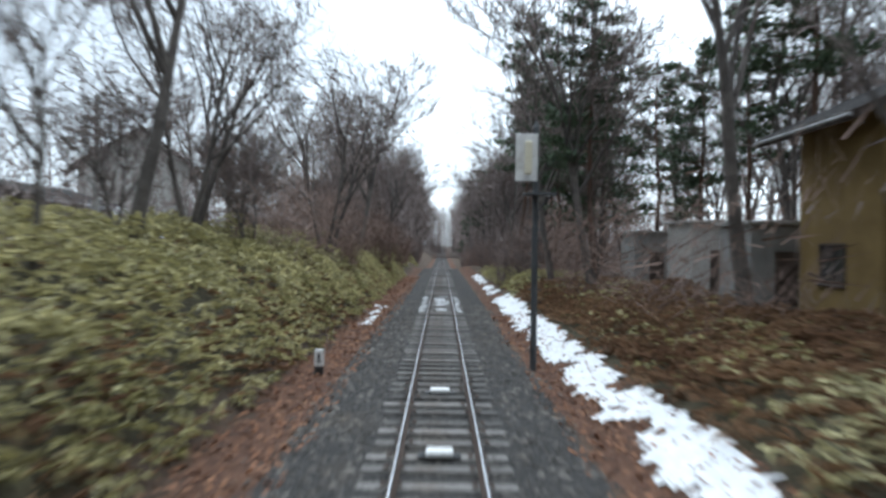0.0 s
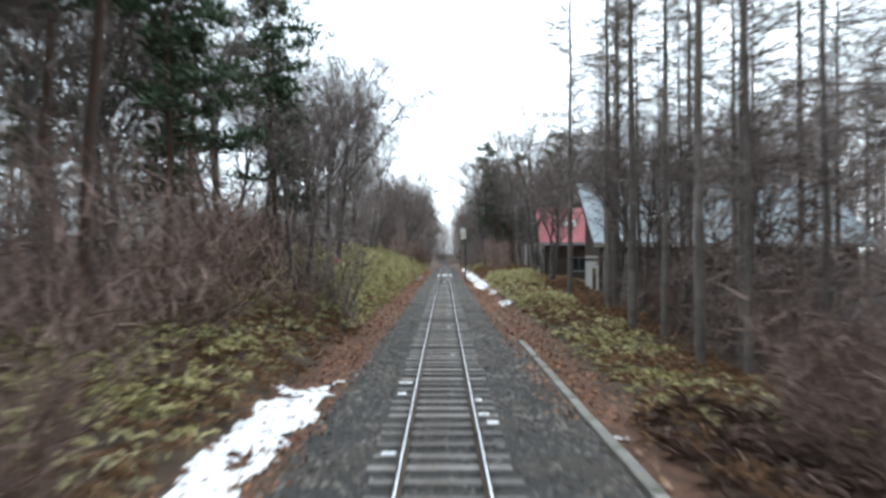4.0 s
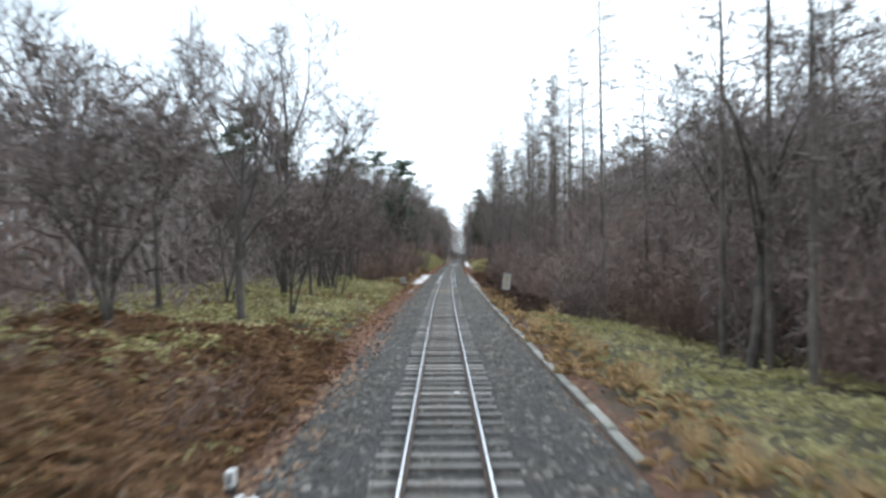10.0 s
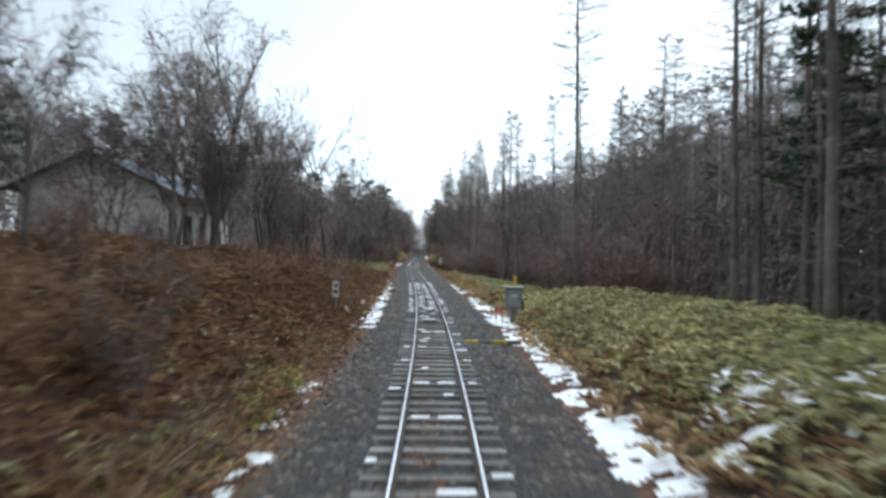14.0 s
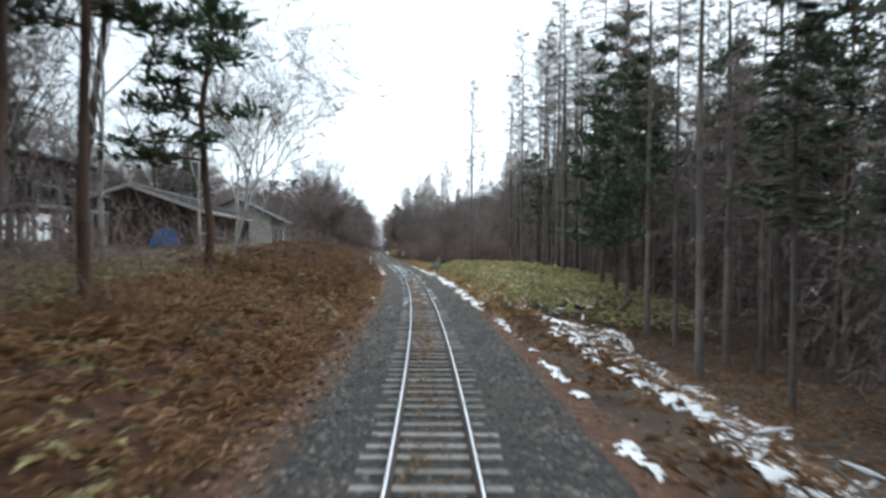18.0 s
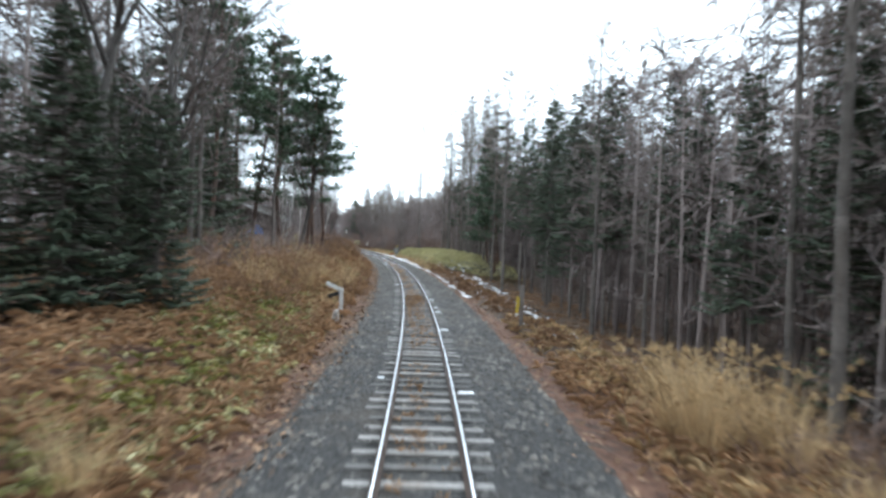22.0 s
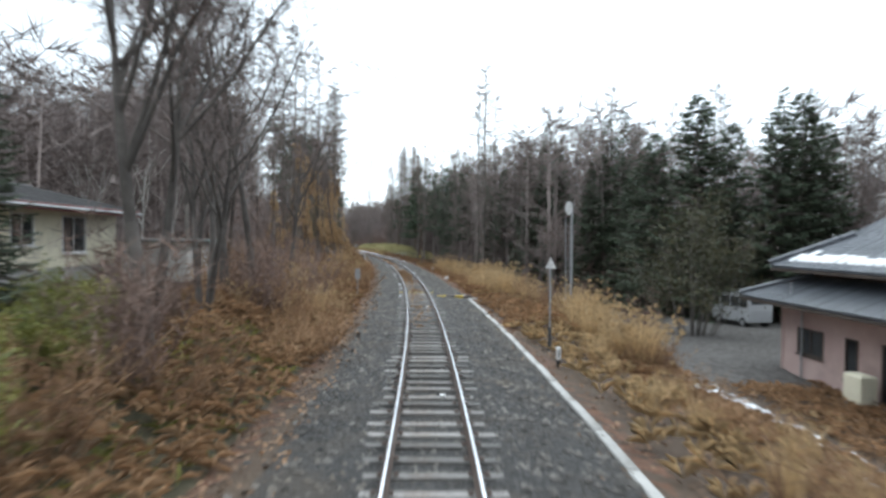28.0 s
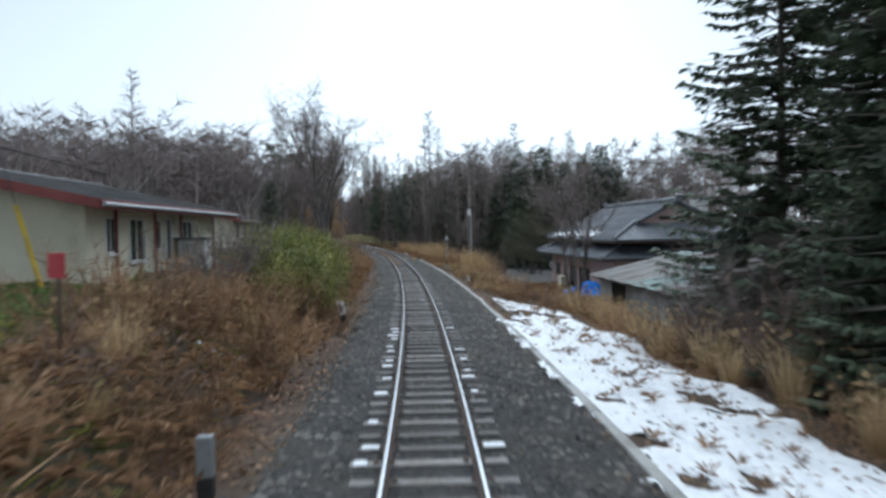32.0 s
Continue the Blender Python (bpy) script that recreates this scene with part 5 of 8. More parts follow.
strew("low_grass", "yellow-green garden grass by the bungalow", "grass", [(343, 361, -12.5, -5.2)], 22, BUSHG, 0.24, 0.035, 0.2, 143, clump=0.3, upright=0.9, rosette=6)
strew("withered_weeds", "brown weeds along the edge of the yard", "weeds", [(338, 364, 5.4, 8.2), (342, 364, 9.9, 13.2)], 20, RUSTL, 0.34, 0.03, 0.26, 144, clump=0.4, upright=0.8, rosette=6, droop=0.4)


# ---- the track ----
GAUGE = 0.566
PITCH = 0.645


def lathe_line(section, s0, s1, step, b0, mat_name, mat):
    """A profile (beside, z) drawn along the line."""
    s = np.arange(s0, s1 + 0.01, step)
    k = len(section)
    V = np.concatenate([np.stack([*at(s, b0 + b), z + fall(s)], -1)[:, None] for b, z in section], 1)
    i = np.arange(len(s) - 1)[:, None] * k
    F = np.concatenate([np.stack([i[:, 0] + j, i[:, 0] + (j + 1) % k, i[:, 0] + k + (j + 1) % k, i[:, 0] + k + j], -1) for j in range(k)])
    return array_mesh(mat_name, V.reshape(-1, 3), F, mat)


def build_track():
    rng = random.Random(9)
    web = [(-0.064, -0.15), (0.064, -0.15), (0.064, -0.138), (0.012, -0.118), (0.012, -0.045), (0.033, -0.032), (0.033, -0.006), (-0.033, -0.006), (-0.033, -0.032), (-0.012, -0.045), (-0.012, -0.118), (-0.064, -0.138)]
    head = [(-0.031, -0.006), (0.031, -0.006), (0.026, 0.004), (-0.026, 0.004)]
    body = Geo().box(-1.0, 1.0, -0.105, 0.105, -0.31, -0.152, 0.012).mesh("sleeper", SLEEPER)
    clip = Geo()
    for sx in (-1, 1):
        for g in (-GAUGE, GAUGE):
            clip.box(g + sx * 0.1 - 0.035, g + sx * 0.1 + 0.035, -0.045, 0.045, -0.153, -0.118, 0.008)
    clip = clip.mesh("fastening", RAILSIDE)
    first = -60.0
    for k in range(5):
        s0, s1 = first + k * 100, first + (k + 1) * 100
        tr = thing("railway_track", Matrix.Identity(4), "single narrow-gauge track on concrete and timber sleepers", "railway track", "track sections", "structure")
        for side in (-GAUGE, GAUGE):
            rail = part("rail", lathe_line(web, s0, s1, 1.0, side, "rail", RAILSIDE), None, tr, "rusty-sided rail")
            part("rail_head", lathe_line(head, s0, s1, 1.0, side, "rail head", RAILTOP), None, rail, "polished running surface")
        n0, n1 = math.ceil(s0 / PITCH), math.ceil(s1 / PITCH)
        for i in range(n0, n1):
            ob = new("sleeper", body)
            ob.parent = tr
            ob.matrix_world = site(i * PITCH + rng.uniform(-0.03, 0.03), rng.uniform(-0.05, 0.05), rng.uniform(-0.022, 0.006), rng.uniform(-1.0, 1.0))
            if 340 < i * PITCH < 400 or -5 < i * PITCH < 20:
                fs = new("fastening", clip)
                fs.parent = ob
        for j in range(math.ceil(s0 / 25), math.ceil(s1 / 25)):
            for side in (-GAUGE, GAUGE):
                fp = Geo()
                for d in (-1, 1):
                    fp.box(d * 0.03 - 0.014, d * 0.03 + 0.014, -0.26, 0.26, -0.115, -0.04, 0.006)
                    for q in (-0.19, -0.07, 0.07, 0.19):
                        fp.box(d * 0.052 - 0.012, d * 0.052 + 0.012, q - 0.016, q + 0.016, -0.095, -0.063)
                ob = part("fishplate", fp, RAILSIDE, tr)
                ob.matrix_world = site(j * 25 + 11.5, side, 0)
    # beyond the near sections only the look of it matters
    far = thing("railway_track", Matrix.Identity(4), "the track running on into the distance", "railway track", "track sections", "structure")
    for side in (-GAUGE, GAUGE):
        rail = part("rail", lathe_line(web, -260, -60, 5.0, side, "rail", RAILSIDE), None, far)
        part("rail_head", lathe_line(head, -260, -60, 5.0, side, "rail head", RAILTOP), None, rail)
    g = Geo()
    for i in range(-400, -93):
        x, y = at(i * PITCH, 0)
        z = float(fall(i * PITCH))
        g.box(float(x) - 1, float(x) + 1, float(y) - 0.105, float(y) + 0.105, z - 0.3, z - 0.152)
    tagged(part("sleepers", g, SLEEPER, far), kind="stuff")


build_track()


def build_stones():
    """Loose ballast stones over the bed, thickest on the shoulders."""
    rng = np.random.RandomState(3)
    n = 92000
    s = rng.uniform(-25, 402, n)
    b = rng.uniform(-2.75, 2.75, n) + rng.normal(0, 0.12, n)
    keep = (np.abs(np.abs(b) - GAUGE) > 0.1) & (b > -bed_edge(s)[0] - rng.exponential(0.12, n)) & (b < bed_edge(s)[1] + rng.exponential(0.12, n))
    phase = np.abs((s / PITCH) - np.round(s / PITCH)) * PITCH
    keep &= ~((phase < 0.1) & (np.abs(b) < 0.99) & (rng.rand(n) < np.where(np.abs(b) < 0.62, 0.96, 0.8)))
    s, b = s[keep], b[keep]
    n = len(s)
    x, y = at(s, b)
    z = height(s, b) + 0.008
    oct_ = np.array([(1, 0, 0), (0, 1, 0), (-1, 0, 0), (0, -1, 0), (0, 0, 1)], float)
    size = (rng.uniform(0.02, 0.075, n) * np.where(np.abs(b) < 1.1, 0.75, 1.1))[:, None, None]
    a = rng.uniform(0, 6.283, n)
    c, d = np.cos(a), np.sin(a)
    v = oct_[None] * rng.uniform(0.6, 1.3, (n, 5, 1)) * size
    v = np.stack([v[..., 0] * c[:, None] - v[..., 1] * d[:, None], v[..., 0] * d[:, None] + v[..., 1] * c[:, None], v[..., 2] * 0.8], -1)
    v += np.stack([x, y, z], -1)[:, None]
    k = np.arange(n)[:, None] * 5
    f = np.concatenate([k + np.array([[j, (j + 1) % 4, 4]]) for j in range(4)])
    tagged(new("ballast_stones", array_mesh("ballast stones", v.reshape(-1, 3), f, STONE)), "loose grey crushed-stone ballast", "ballast", kind="stuff")


build_stones()


# ---- buildings ----
def pierced(length, high, thick, holes):
    """A wall along +x from 0, its thickness towards +y, with openings (u0, u1, z0, z1) that go through it."""
    us = sorted({0.0, length, *[h[0] for h in holes], *[h[1] for h in holes]})
    zs = sorted({0.0, high, *[max(h[2], 0.0) for h in holes], *[h[3] for h in holes]})
    nu, nz = len(us) - 1, len(zs) - 1

    def solid(i, k):
        if not (0 <= i < nu and 0 <= k < nz):
            return False
        u, z = (us[i] + us[i + 1]) / 2, (zs[k] + zs[k + 1]) / 2
        return not any(h[0] < u < h[1] and h[2] < z < h[3] for h in holes)

    def at_(i, k, y):
        return (i * (nz + 1) + k) * 2 + y

    v = [(u, y, z) for u in us for z in zs for y in (0.0, thick)]
    f = []
    for i in range(nu):
        for k in range(nz):
            if not solid(i, k):
                continue
            f += [(at_(i, k, 0), at_(i + 1, k, 0), at_(i + 1, k + 1, 0), at_(i, k + 1, 0)), (at_(i, k + 1, 1), at_(i + 1, k + 1, 1), at_(i + 1, k, 1), at_(i, k, 1))]
            for di, dk, a, b in ((-1, 0, (0, 1), (0, 0)), (1, 0, (1, 0), (1, 1)), (0, -1, (0, 0), (1, 0)), (0, 1, (1, 1), (0, 1))):
                if not solid(i + di, k + dk):
                    p, q = (i + a[0], k + a[1]), (i + b[0], k + b[1])
                    f.append((at_(*p, 0), at_(*p, 1), at_(*q, 1), at_(*q, 0)))
    used = sorted({n for q in f for n in q})
    place = {n: m for m, n in enumerate(used)}
    return Geo().add([v[n] for n in used], [tuple(place[n] for n in q) for q in f])


def window_in(parent, m, u0, u1, z0, z1, frame_mat, panes=2, name="window"):
    """Frame, sill, panes and bars in an opening of the wall whose pose under its parent is m."""
    f = Geo()
    f.box(u0, u0 + 0.06, -0.03, 0.06, z0, z1).box(u1 - 0.06, u1, -0.03, 0.06, z0, z1)
    f.box(u0 + 0.06, u1 - 0.06, -0.03, 0.06, z1 - 0.06, z1).box(u0 + 0.06, u1 - 0.06, -0.03, 0.06, z0, z0 + 0.06)
    w = part(name, f, frame_mat, parent)
    w.matrix_local = m
    part("sill", Geo().box(u0 - 0.05, u1 + 0.05, -0.09, -0.032, z0 - 0.05, z0 + 0.01, 0.008), frame_mat, w)
    step = (u1 - u0 - 0.12) / panes
    for i in range(panes):
        a = u0 + 0.06 + i * step
        part("pane", Geo().box(a + 0.02, a + step - 0.02, 0.02 + 0.012 * (i % 2), 0.03 + 0.012 * (i % 2), z0 + 0.062, z1 - 0.062), GLASS, w)
        if i:
            part("bar", Geo().box(a - 0.022, a + 0.022, 0.0, 0.05, z0 + 0.061, z1 - 0.061), frame_mat, w)


def rib_mesh(name, length, mat, r=0.035):
    """A low rounded rib along +x, for one row of tiles or one standing seam."""
    g = Geo()
    g.prism([(-r, 0), (-r * 0.7, r * 0.8), (0, r * 1.05), (r * 0.7, r * 0.8), (r, 0)], "x", 0, length)
    return g.mesh(name, mat)


def slope(parent, corners, mat, thick=0.12, pitch=0.3, rib_mat=None, rib=0.035, name="roof_slope", rows_name="roof_rib", single=True):
    """A roof slope from its eave corners a, b and ridge corners c, d (above b, above a), with rows up the slope."""
    a, b, c, d = [Vector(q) for q in corners]
    ob = part(name, Geo().slab((a, b, c, d), thick), mat, parent)
    along = b - a
    n = int(along.length / pitch)
    up = ((d - a) - along * ((d - a).dot(along) / along.length_squared))
    nrm = along.cross(up).normalized()
    hgt = up.length
    e = along.normalized()
    f = up.normalized()
    l0, l1 = (d - a).dot(e), along.length - (c - a).dot(e)
    shared, joined = {}, Geo()
    for i in range(n + 1):
        w = min(max(i * pitch, 0.04), along.length - 0.04)
        frac = 1.0
        if l0 > 0.01:
            frac = min(frac, w / l0)
        if l1 > 0.01:
            frac = min(frac, (along.length - w) / l1)
        k = round(min(frac, 1.0) * hgt, 1)
        if k < 0.3:
            continue
        o = a + e * w + nrm * 0.004
        if not single:
            for x in (0.0, k):
                joined.v += [tuple(o + f * x - e * y + nrm * z) for y, z in ((-rib, 0), (-rib * 0.6, rib), (rib * 0.6, rib), (rib, 0))]
            q = len(joined.v) - 8
            joined.f += [(q, q + 1, q + 5, q + 4), (q + 1, q + 2, q + 6, q + 5), (q + 2, q + 3, q + 7, q + 6), (q + 3, q + 2, q + 1, q), (q + 4, q + 5, q + 6, q + 7)]
            continue
        if k not in shared:
            shared[k] = rib_mesh(rows_name, k, rib_mat or mat, rib)
        r = new(rows_name, shared[k])
        r.parent = ob
        r.matrix_local = Matrix(((f.x, -e.x, nrm.x, o.x), (f.y, -e.y, nrm.y, o.y), (f.z, -e.z, nrm.z, o.z), (0, 0, 0, 1)))
    if not single:
        tagged(part("roof_ribs", joined, rib_mat or mat, ob), kind="stuff")
    return ob


def gable_house(name, label, m, length, depth, wall, rise, wall_mat, roof_mat, over=0.6, holes=(), end_holes=(), frame_mat=None, trim_mat=None, pitch=0.45, base=0.0, category="house", ends=0.6):
    """x away from the line from the front wall, y along the house; the ridge runs along y."""
    frame_mat, trim_mat = frame_mat or DKWOOD, trim_mat or DKWOOD
    h = thing(name, m, label, category)
    t = 0.16
    front = part("front_wall", pierced(length, wall, t, holes), wall_mat, h)
    fm = Matrix(((0, 1, 0, 0), (1, 0, 0, 0), (0, 0, 1, 0), (0, 0, 0, 1)))
    fm = Matrix.Translation((0, length, 0)) @ pose(0, 0, 0, 0, 0, -90)
    front.matrix_local = fm
    for u0, u1, z0, z1 in holes:
        window_in(h, fm, u0, u1, z0, z1, frame_mat, 2 if u1 - u0 > 0.7 else 1)
    back = part("back_wall", Geo().box(depth - t, depth, 0, length, 0, wall), wall_mat, h)
    near = part("end_wall", pierced(depth - 2 * t - 0.004, wall, t, end_holes), wall_mat, h)
    nm = Matrix.Translation((t + 0.002, 0, 0))
    near.matrix_local = nm
    for u0, u1, z0, z1 in end_holes:
        window_in(h, nm, u0, u1, z0, z1, frame_mat, 2 if u1 - u0 > 0.7 else 1)
    part("end_wall", Geo().box(t + 0.002, depth - t - 0.002, length - t, length, 0, wall), wall_mat, h)
    for y0 in (0.0, length - t):
        part("gable", Geo().prism([(0, wall), (depth, wall), (depth / 2, wall + rise - 0.02)], "y", y0, y0 + t), wall_mat, h)
    k = rise / (depth / 2)
    e0, e1, zr = -ends, length + ends, wall + rise + 0.1
    slope(h, ((-over, e1, zr - rise - k * over), (-over, e0, zr - rise - k * over), (depth / 2, e0, zr), (depth / 2, e1, zr)), roof_mat, pitch=pitch, rib=0.025, single=False)
    slope(h, ((depth + over, e0, zr - rise - k * over), (depth + over, e1, zr - rise - k * over), (depth / 2, e1, zr), (depth / 2, e0, zr)), roof_mat, pitch=pitch, rib=0.025, single=False)
    part("ridge_cap", Geo().prism([(depth / 2 - 0.16, zr - 0.05), (depth / 2, zr + 0.07), (depth / 2 + 0.16, zr - 0.05)], "y", e0 - 0.02, e1 + 0.02), roof_mat, h)
    for y0 in (e0 - 0.03, e1):
        for sx in (-1, 1):
            a, b = depth / 2 + sx * (depth / 2 + over), depth / 2
            part("barge_board", Geo().prism([(a, zr - rise - k * over - 0.24), (b, zr - 0.26), (b, zr - 0.015), (a, zr - rise - k * over - 0.005)], "y", y0, y0 + 0.03), trim_mat, h)
    part("fascia", Geo().box(-over - 0.03, -over, e0, e1, zr - rise - k * over - 0.26, zr - rise - k * over - 0.01), trim_mat, h)
    part("gutter", Geo().tube([(-over - 0.09, e0, zr - rise - k * over - 0.13), (-over - 0.09, e1, zr - rise - k * over - 0.13)], 0.055, 8), STEEL, h)
    part("foundation", Geo().box(0.02, depth - 0.02, 0.02, length - 0.02, -0.9, -0.004), CONC, h)
    return h


# pink house with a two-tiered tiled roof
def pink_house():
    z0 = -2.25
    m = site(355.5, 13.5, z0)
    h = thing("tiled_house", m, "single-storey pink stucco house under a two-tiered grey tiled roof", "house")
    L, D, W, t = 17.2, 9.2, 2.75, 0.16
    holes = [(17.2 - 16.0, 17.2 - 14.3, 1.0, 1.95), (17.2 - 13.0, 17.2 - 12.3, 0.6, 1.95), (17.2 - 11.1, 17.2 - 9.3, 0.25, 2.0), (17.2 - 8.3, 17.2 - 6.9, 0.95, 1.95), (17.2 - 6.6, 17.2 - 5.5, 0.65, 1.95)]
    fm = Matrix.Translation((0, L, 0)) @ pose(0, 0, 0, 0, 0, -90)
    w = part("front_wall", pierced(L, W, t, holes), PINK, h)
    w.matrix_local = fm
    for q in holes:
        window_in(h, fm, *q, DKWOOD, 2 if q[1] - q[0] > 0.8 else 1)
    ends = [(1.0, 3.4, 1.2, 2.0), (5.2, 7.2, 0.4, 2.0)]
    nm = Matrix.Translation((t + 0.002, 0, 0))
    w = part("end_wall", pierced(D - 2 * t - 0.004, W, t, ends), PINK, h)
    w.matrix_local = nm
    for q in ends:
        window_in(h, nm, *q, DKWOOD, 2)
    part("end_wall", Geo().box(t + 0.002, D - t - 0.002, L - t, L, 0, W), PINK, h)
    part("back_wall", Geo().box(D - t, D, 0, L, 0, W), PINK, h)
    part("foundation", Geo().box(0.03, D - 0.03, 0.03, L - 0.03, -0.8, -0.004), CONC, h)
    for y in (-0.01, 4.4, 8.7, L - 0.1):
        part("corner_post", Geo().box(-0.03, -0.004, y, y + 0.11, 0, W), PINK, h)
    # lower skirt roof: out to 1.1 m, up against the upper wall
    o, i, ze, zi = 1.15, 0.75, 2.95, 3.75
    A, B, C, E = (-o, -o), (D + o, -o), (D + o, L + o), (-o, L + o)
    a, b, c, e = (i, i), (D - i, i), (D - i, L - i), (i, L - i)
    for p, q, r, s in ((E, A, a, e), (A, B, b, a), (B, C, c, b), (C, E, e, c)):
        slope(h, ((*p, ze), (*q, ze), (*r, zi), (*s, zi)), TILE, 0.1, 0.28, name="lower_roof")
    for p, q in ((A, a), (B, b), (C, c), (E, e)):
        part("hip_ridge", Geo().tube([(*p, ze + 0.08), (*q, zi + 0.1)], 0.1, 6), TILE, h)
    part("eave_board", Geo().box(-o + 0.02, D + o - 0.02, -o + 0.02, L + o - 0.02, ze - 0.2, ze - 0.11), DKWOOD, h)
    part("upper_wall", Geo().box(i, D - i, i, L - i, W, 4.2), DKWOOD, h)
    # upper hip-and-gable roof
    u, zu, zg, zr = 0.35, 4.15, 5.25, 6.65
    A, B, C, E = (-u, -u - 0.7), (D + u, -u - 0.7), (D + u, L + u), (-u, L + u)
    mx = D / 2
    g0, g1 = 1.1, L - 1.6
    kx = (mx + u) * (zg - zu) / (zr - zu)
    P0, P1 = (-u + kx, g0), (D + u - kx, g0)
    Q0, Q1 = (-u + kx, g1), (D + u - kx, g1)
    slope(h, ((*E, zu), (*A, zu), (*P0, zg), (*Q0, zg)), TILE, 0.1, 0.28, name="upper_roof")
    slope(h, ((*B, zu), (*C, zu), (*Q1, zg), (*P1, zg)), TILE, 0.1, 0.28, name="upper_roof")
    slope(h, ((-u + kx, g1 + 0.5, zg), (-u + kx, g0 - 0.5, zg), (mx, g0 - 0.5, zr), (mx, g1 + 0.5, zr)), TILE, 0.1, 0.28, name="upper_roof")
    slope(h, ((D + u - kx, g0 - 0.5, zg), (D + u - kx, g1 + 0.5, zg), (mx, g1 + 0.5, zr), (mx, g0 - 0.5, zr)), TILE, 0.1, 0.28, name="upper_roof")
    slope(h, ((*A, zu), (*B, zu), (*P1, zg), (*P0, zg)), TILE, 0.1, 0.28, name="upper_roof")
    slope(h, ((*C, zu), (*E, zu), (*Q0, zg), (*Q1, zg)), TILE, 0.1, 0.28, name="upper_roof")
    for y in (g0, g1):
        part("gable", Geo().prism([(-u + kx, zg - 0.05), (D + u - kx, zg - 0.05), (mx, zr - 0.12)], "y", y - 0.05, y + 0.05), PINK, h)
        part("gable_louvre", Geo().box(mx - 1.1, mx + 1.1, y - 0.09, y + 0.09, zg + 0.15, zg + 0.42), DKWOOD, h)
    part("ridge", Geo().box(mx - 0.15, mx + 0.15, g0 - 0.6, g1 + 0.6, zr - 0.02, zr + 0.26, 0.05), TILE, h, "heavy grey ridge")
    for y in (g0 - 0.72, g1 + 0.6):
        part("ridge_end", Geo().box(mx - 0.2, mx + 0.2, y, y + 0.12, zr - 0.1, zr + 0.42, 0.05), TILE, h)
    for p, q in ((A, P0), (B, P1), (C, Q1), (E, Q0)):
        part("hip_ridge", Geo().tube([(*p, zu + 0.1), (*q, zg + 0.12)], 0.11, 6), TILE, h)
    for sx in (-1, 1):
        part("verge", Geo().tube([(mx + sx * (mx + u - kx), g0 - 0.5, zg + 0.08), (mx, g0 - 0.5, zr + 0.08)], 0.09, 6), TILE, h)
    part("eave_board", Geo().box(-u + 0.03, D + u - 0.03, -u - 0.67, L + u - 0.03, zu - 0.2, zu - 0.11), DKWOOD, h)
    part("downpipe", Geo().tube([(-0.09, 15.6, 0.1), (-0.09, 15.6, 2.6), (-0.6, 15.4, 2.8), (-0.6, 15.4, 3.6)], 0.04, 6), STEEL, h)
    part("chimney", Geo().box(D - 2.2, D - 1.3, 3.2, 4.1, 5.0, 6.9, 0.03), WALLW, h, "square off-white chimney")
    # snow lying on the upper slope above its eave
    rng = random.Random(4)
    k = (zr - zu) / (mx + u)
    for j in range(24):
        y = 4.5 + j * 0.52 + rng.uniform(-0.05, 0.05)
        x = -u + 0.28
        wd = rng.uniform(0.16, 0.24)
        ln = rng.uniform(0.35, 0.95)
        part("roof_snow", Geo().add([(x, y - wd, zu + k * 0.28 + 0.03), (x, y + wd, zu + k * 0.28 + 0.03), (x + ln, y + wd, zu + k * (0.28 + ln) + 0.03), (x + ln, y - wd, zu + k * (0.28 + ln) + 0.03),
                                        (x + 0.05, y - wd * 0.8, zu + k * 0.33 + 0.09), (x + 0.05, y + wd * 0.8, zu + k * 0.33 + 0.09), (x + ln * 0.9, y + wd * 0.7, zu + k * (0.28 + ln * 0.9) + 0.07), (x + ln * 0.9, y - wd * 0.7, zu + k * (0.28 + ln * 0.9) + 0.07)],
                                       [(4, 5, 6, 7), (0, 1, 5, 4), (1, 2, 6, 5), (2, 3, 7, 6), (3, 0, 4, 7)]), SNOW, h)


pink_house()


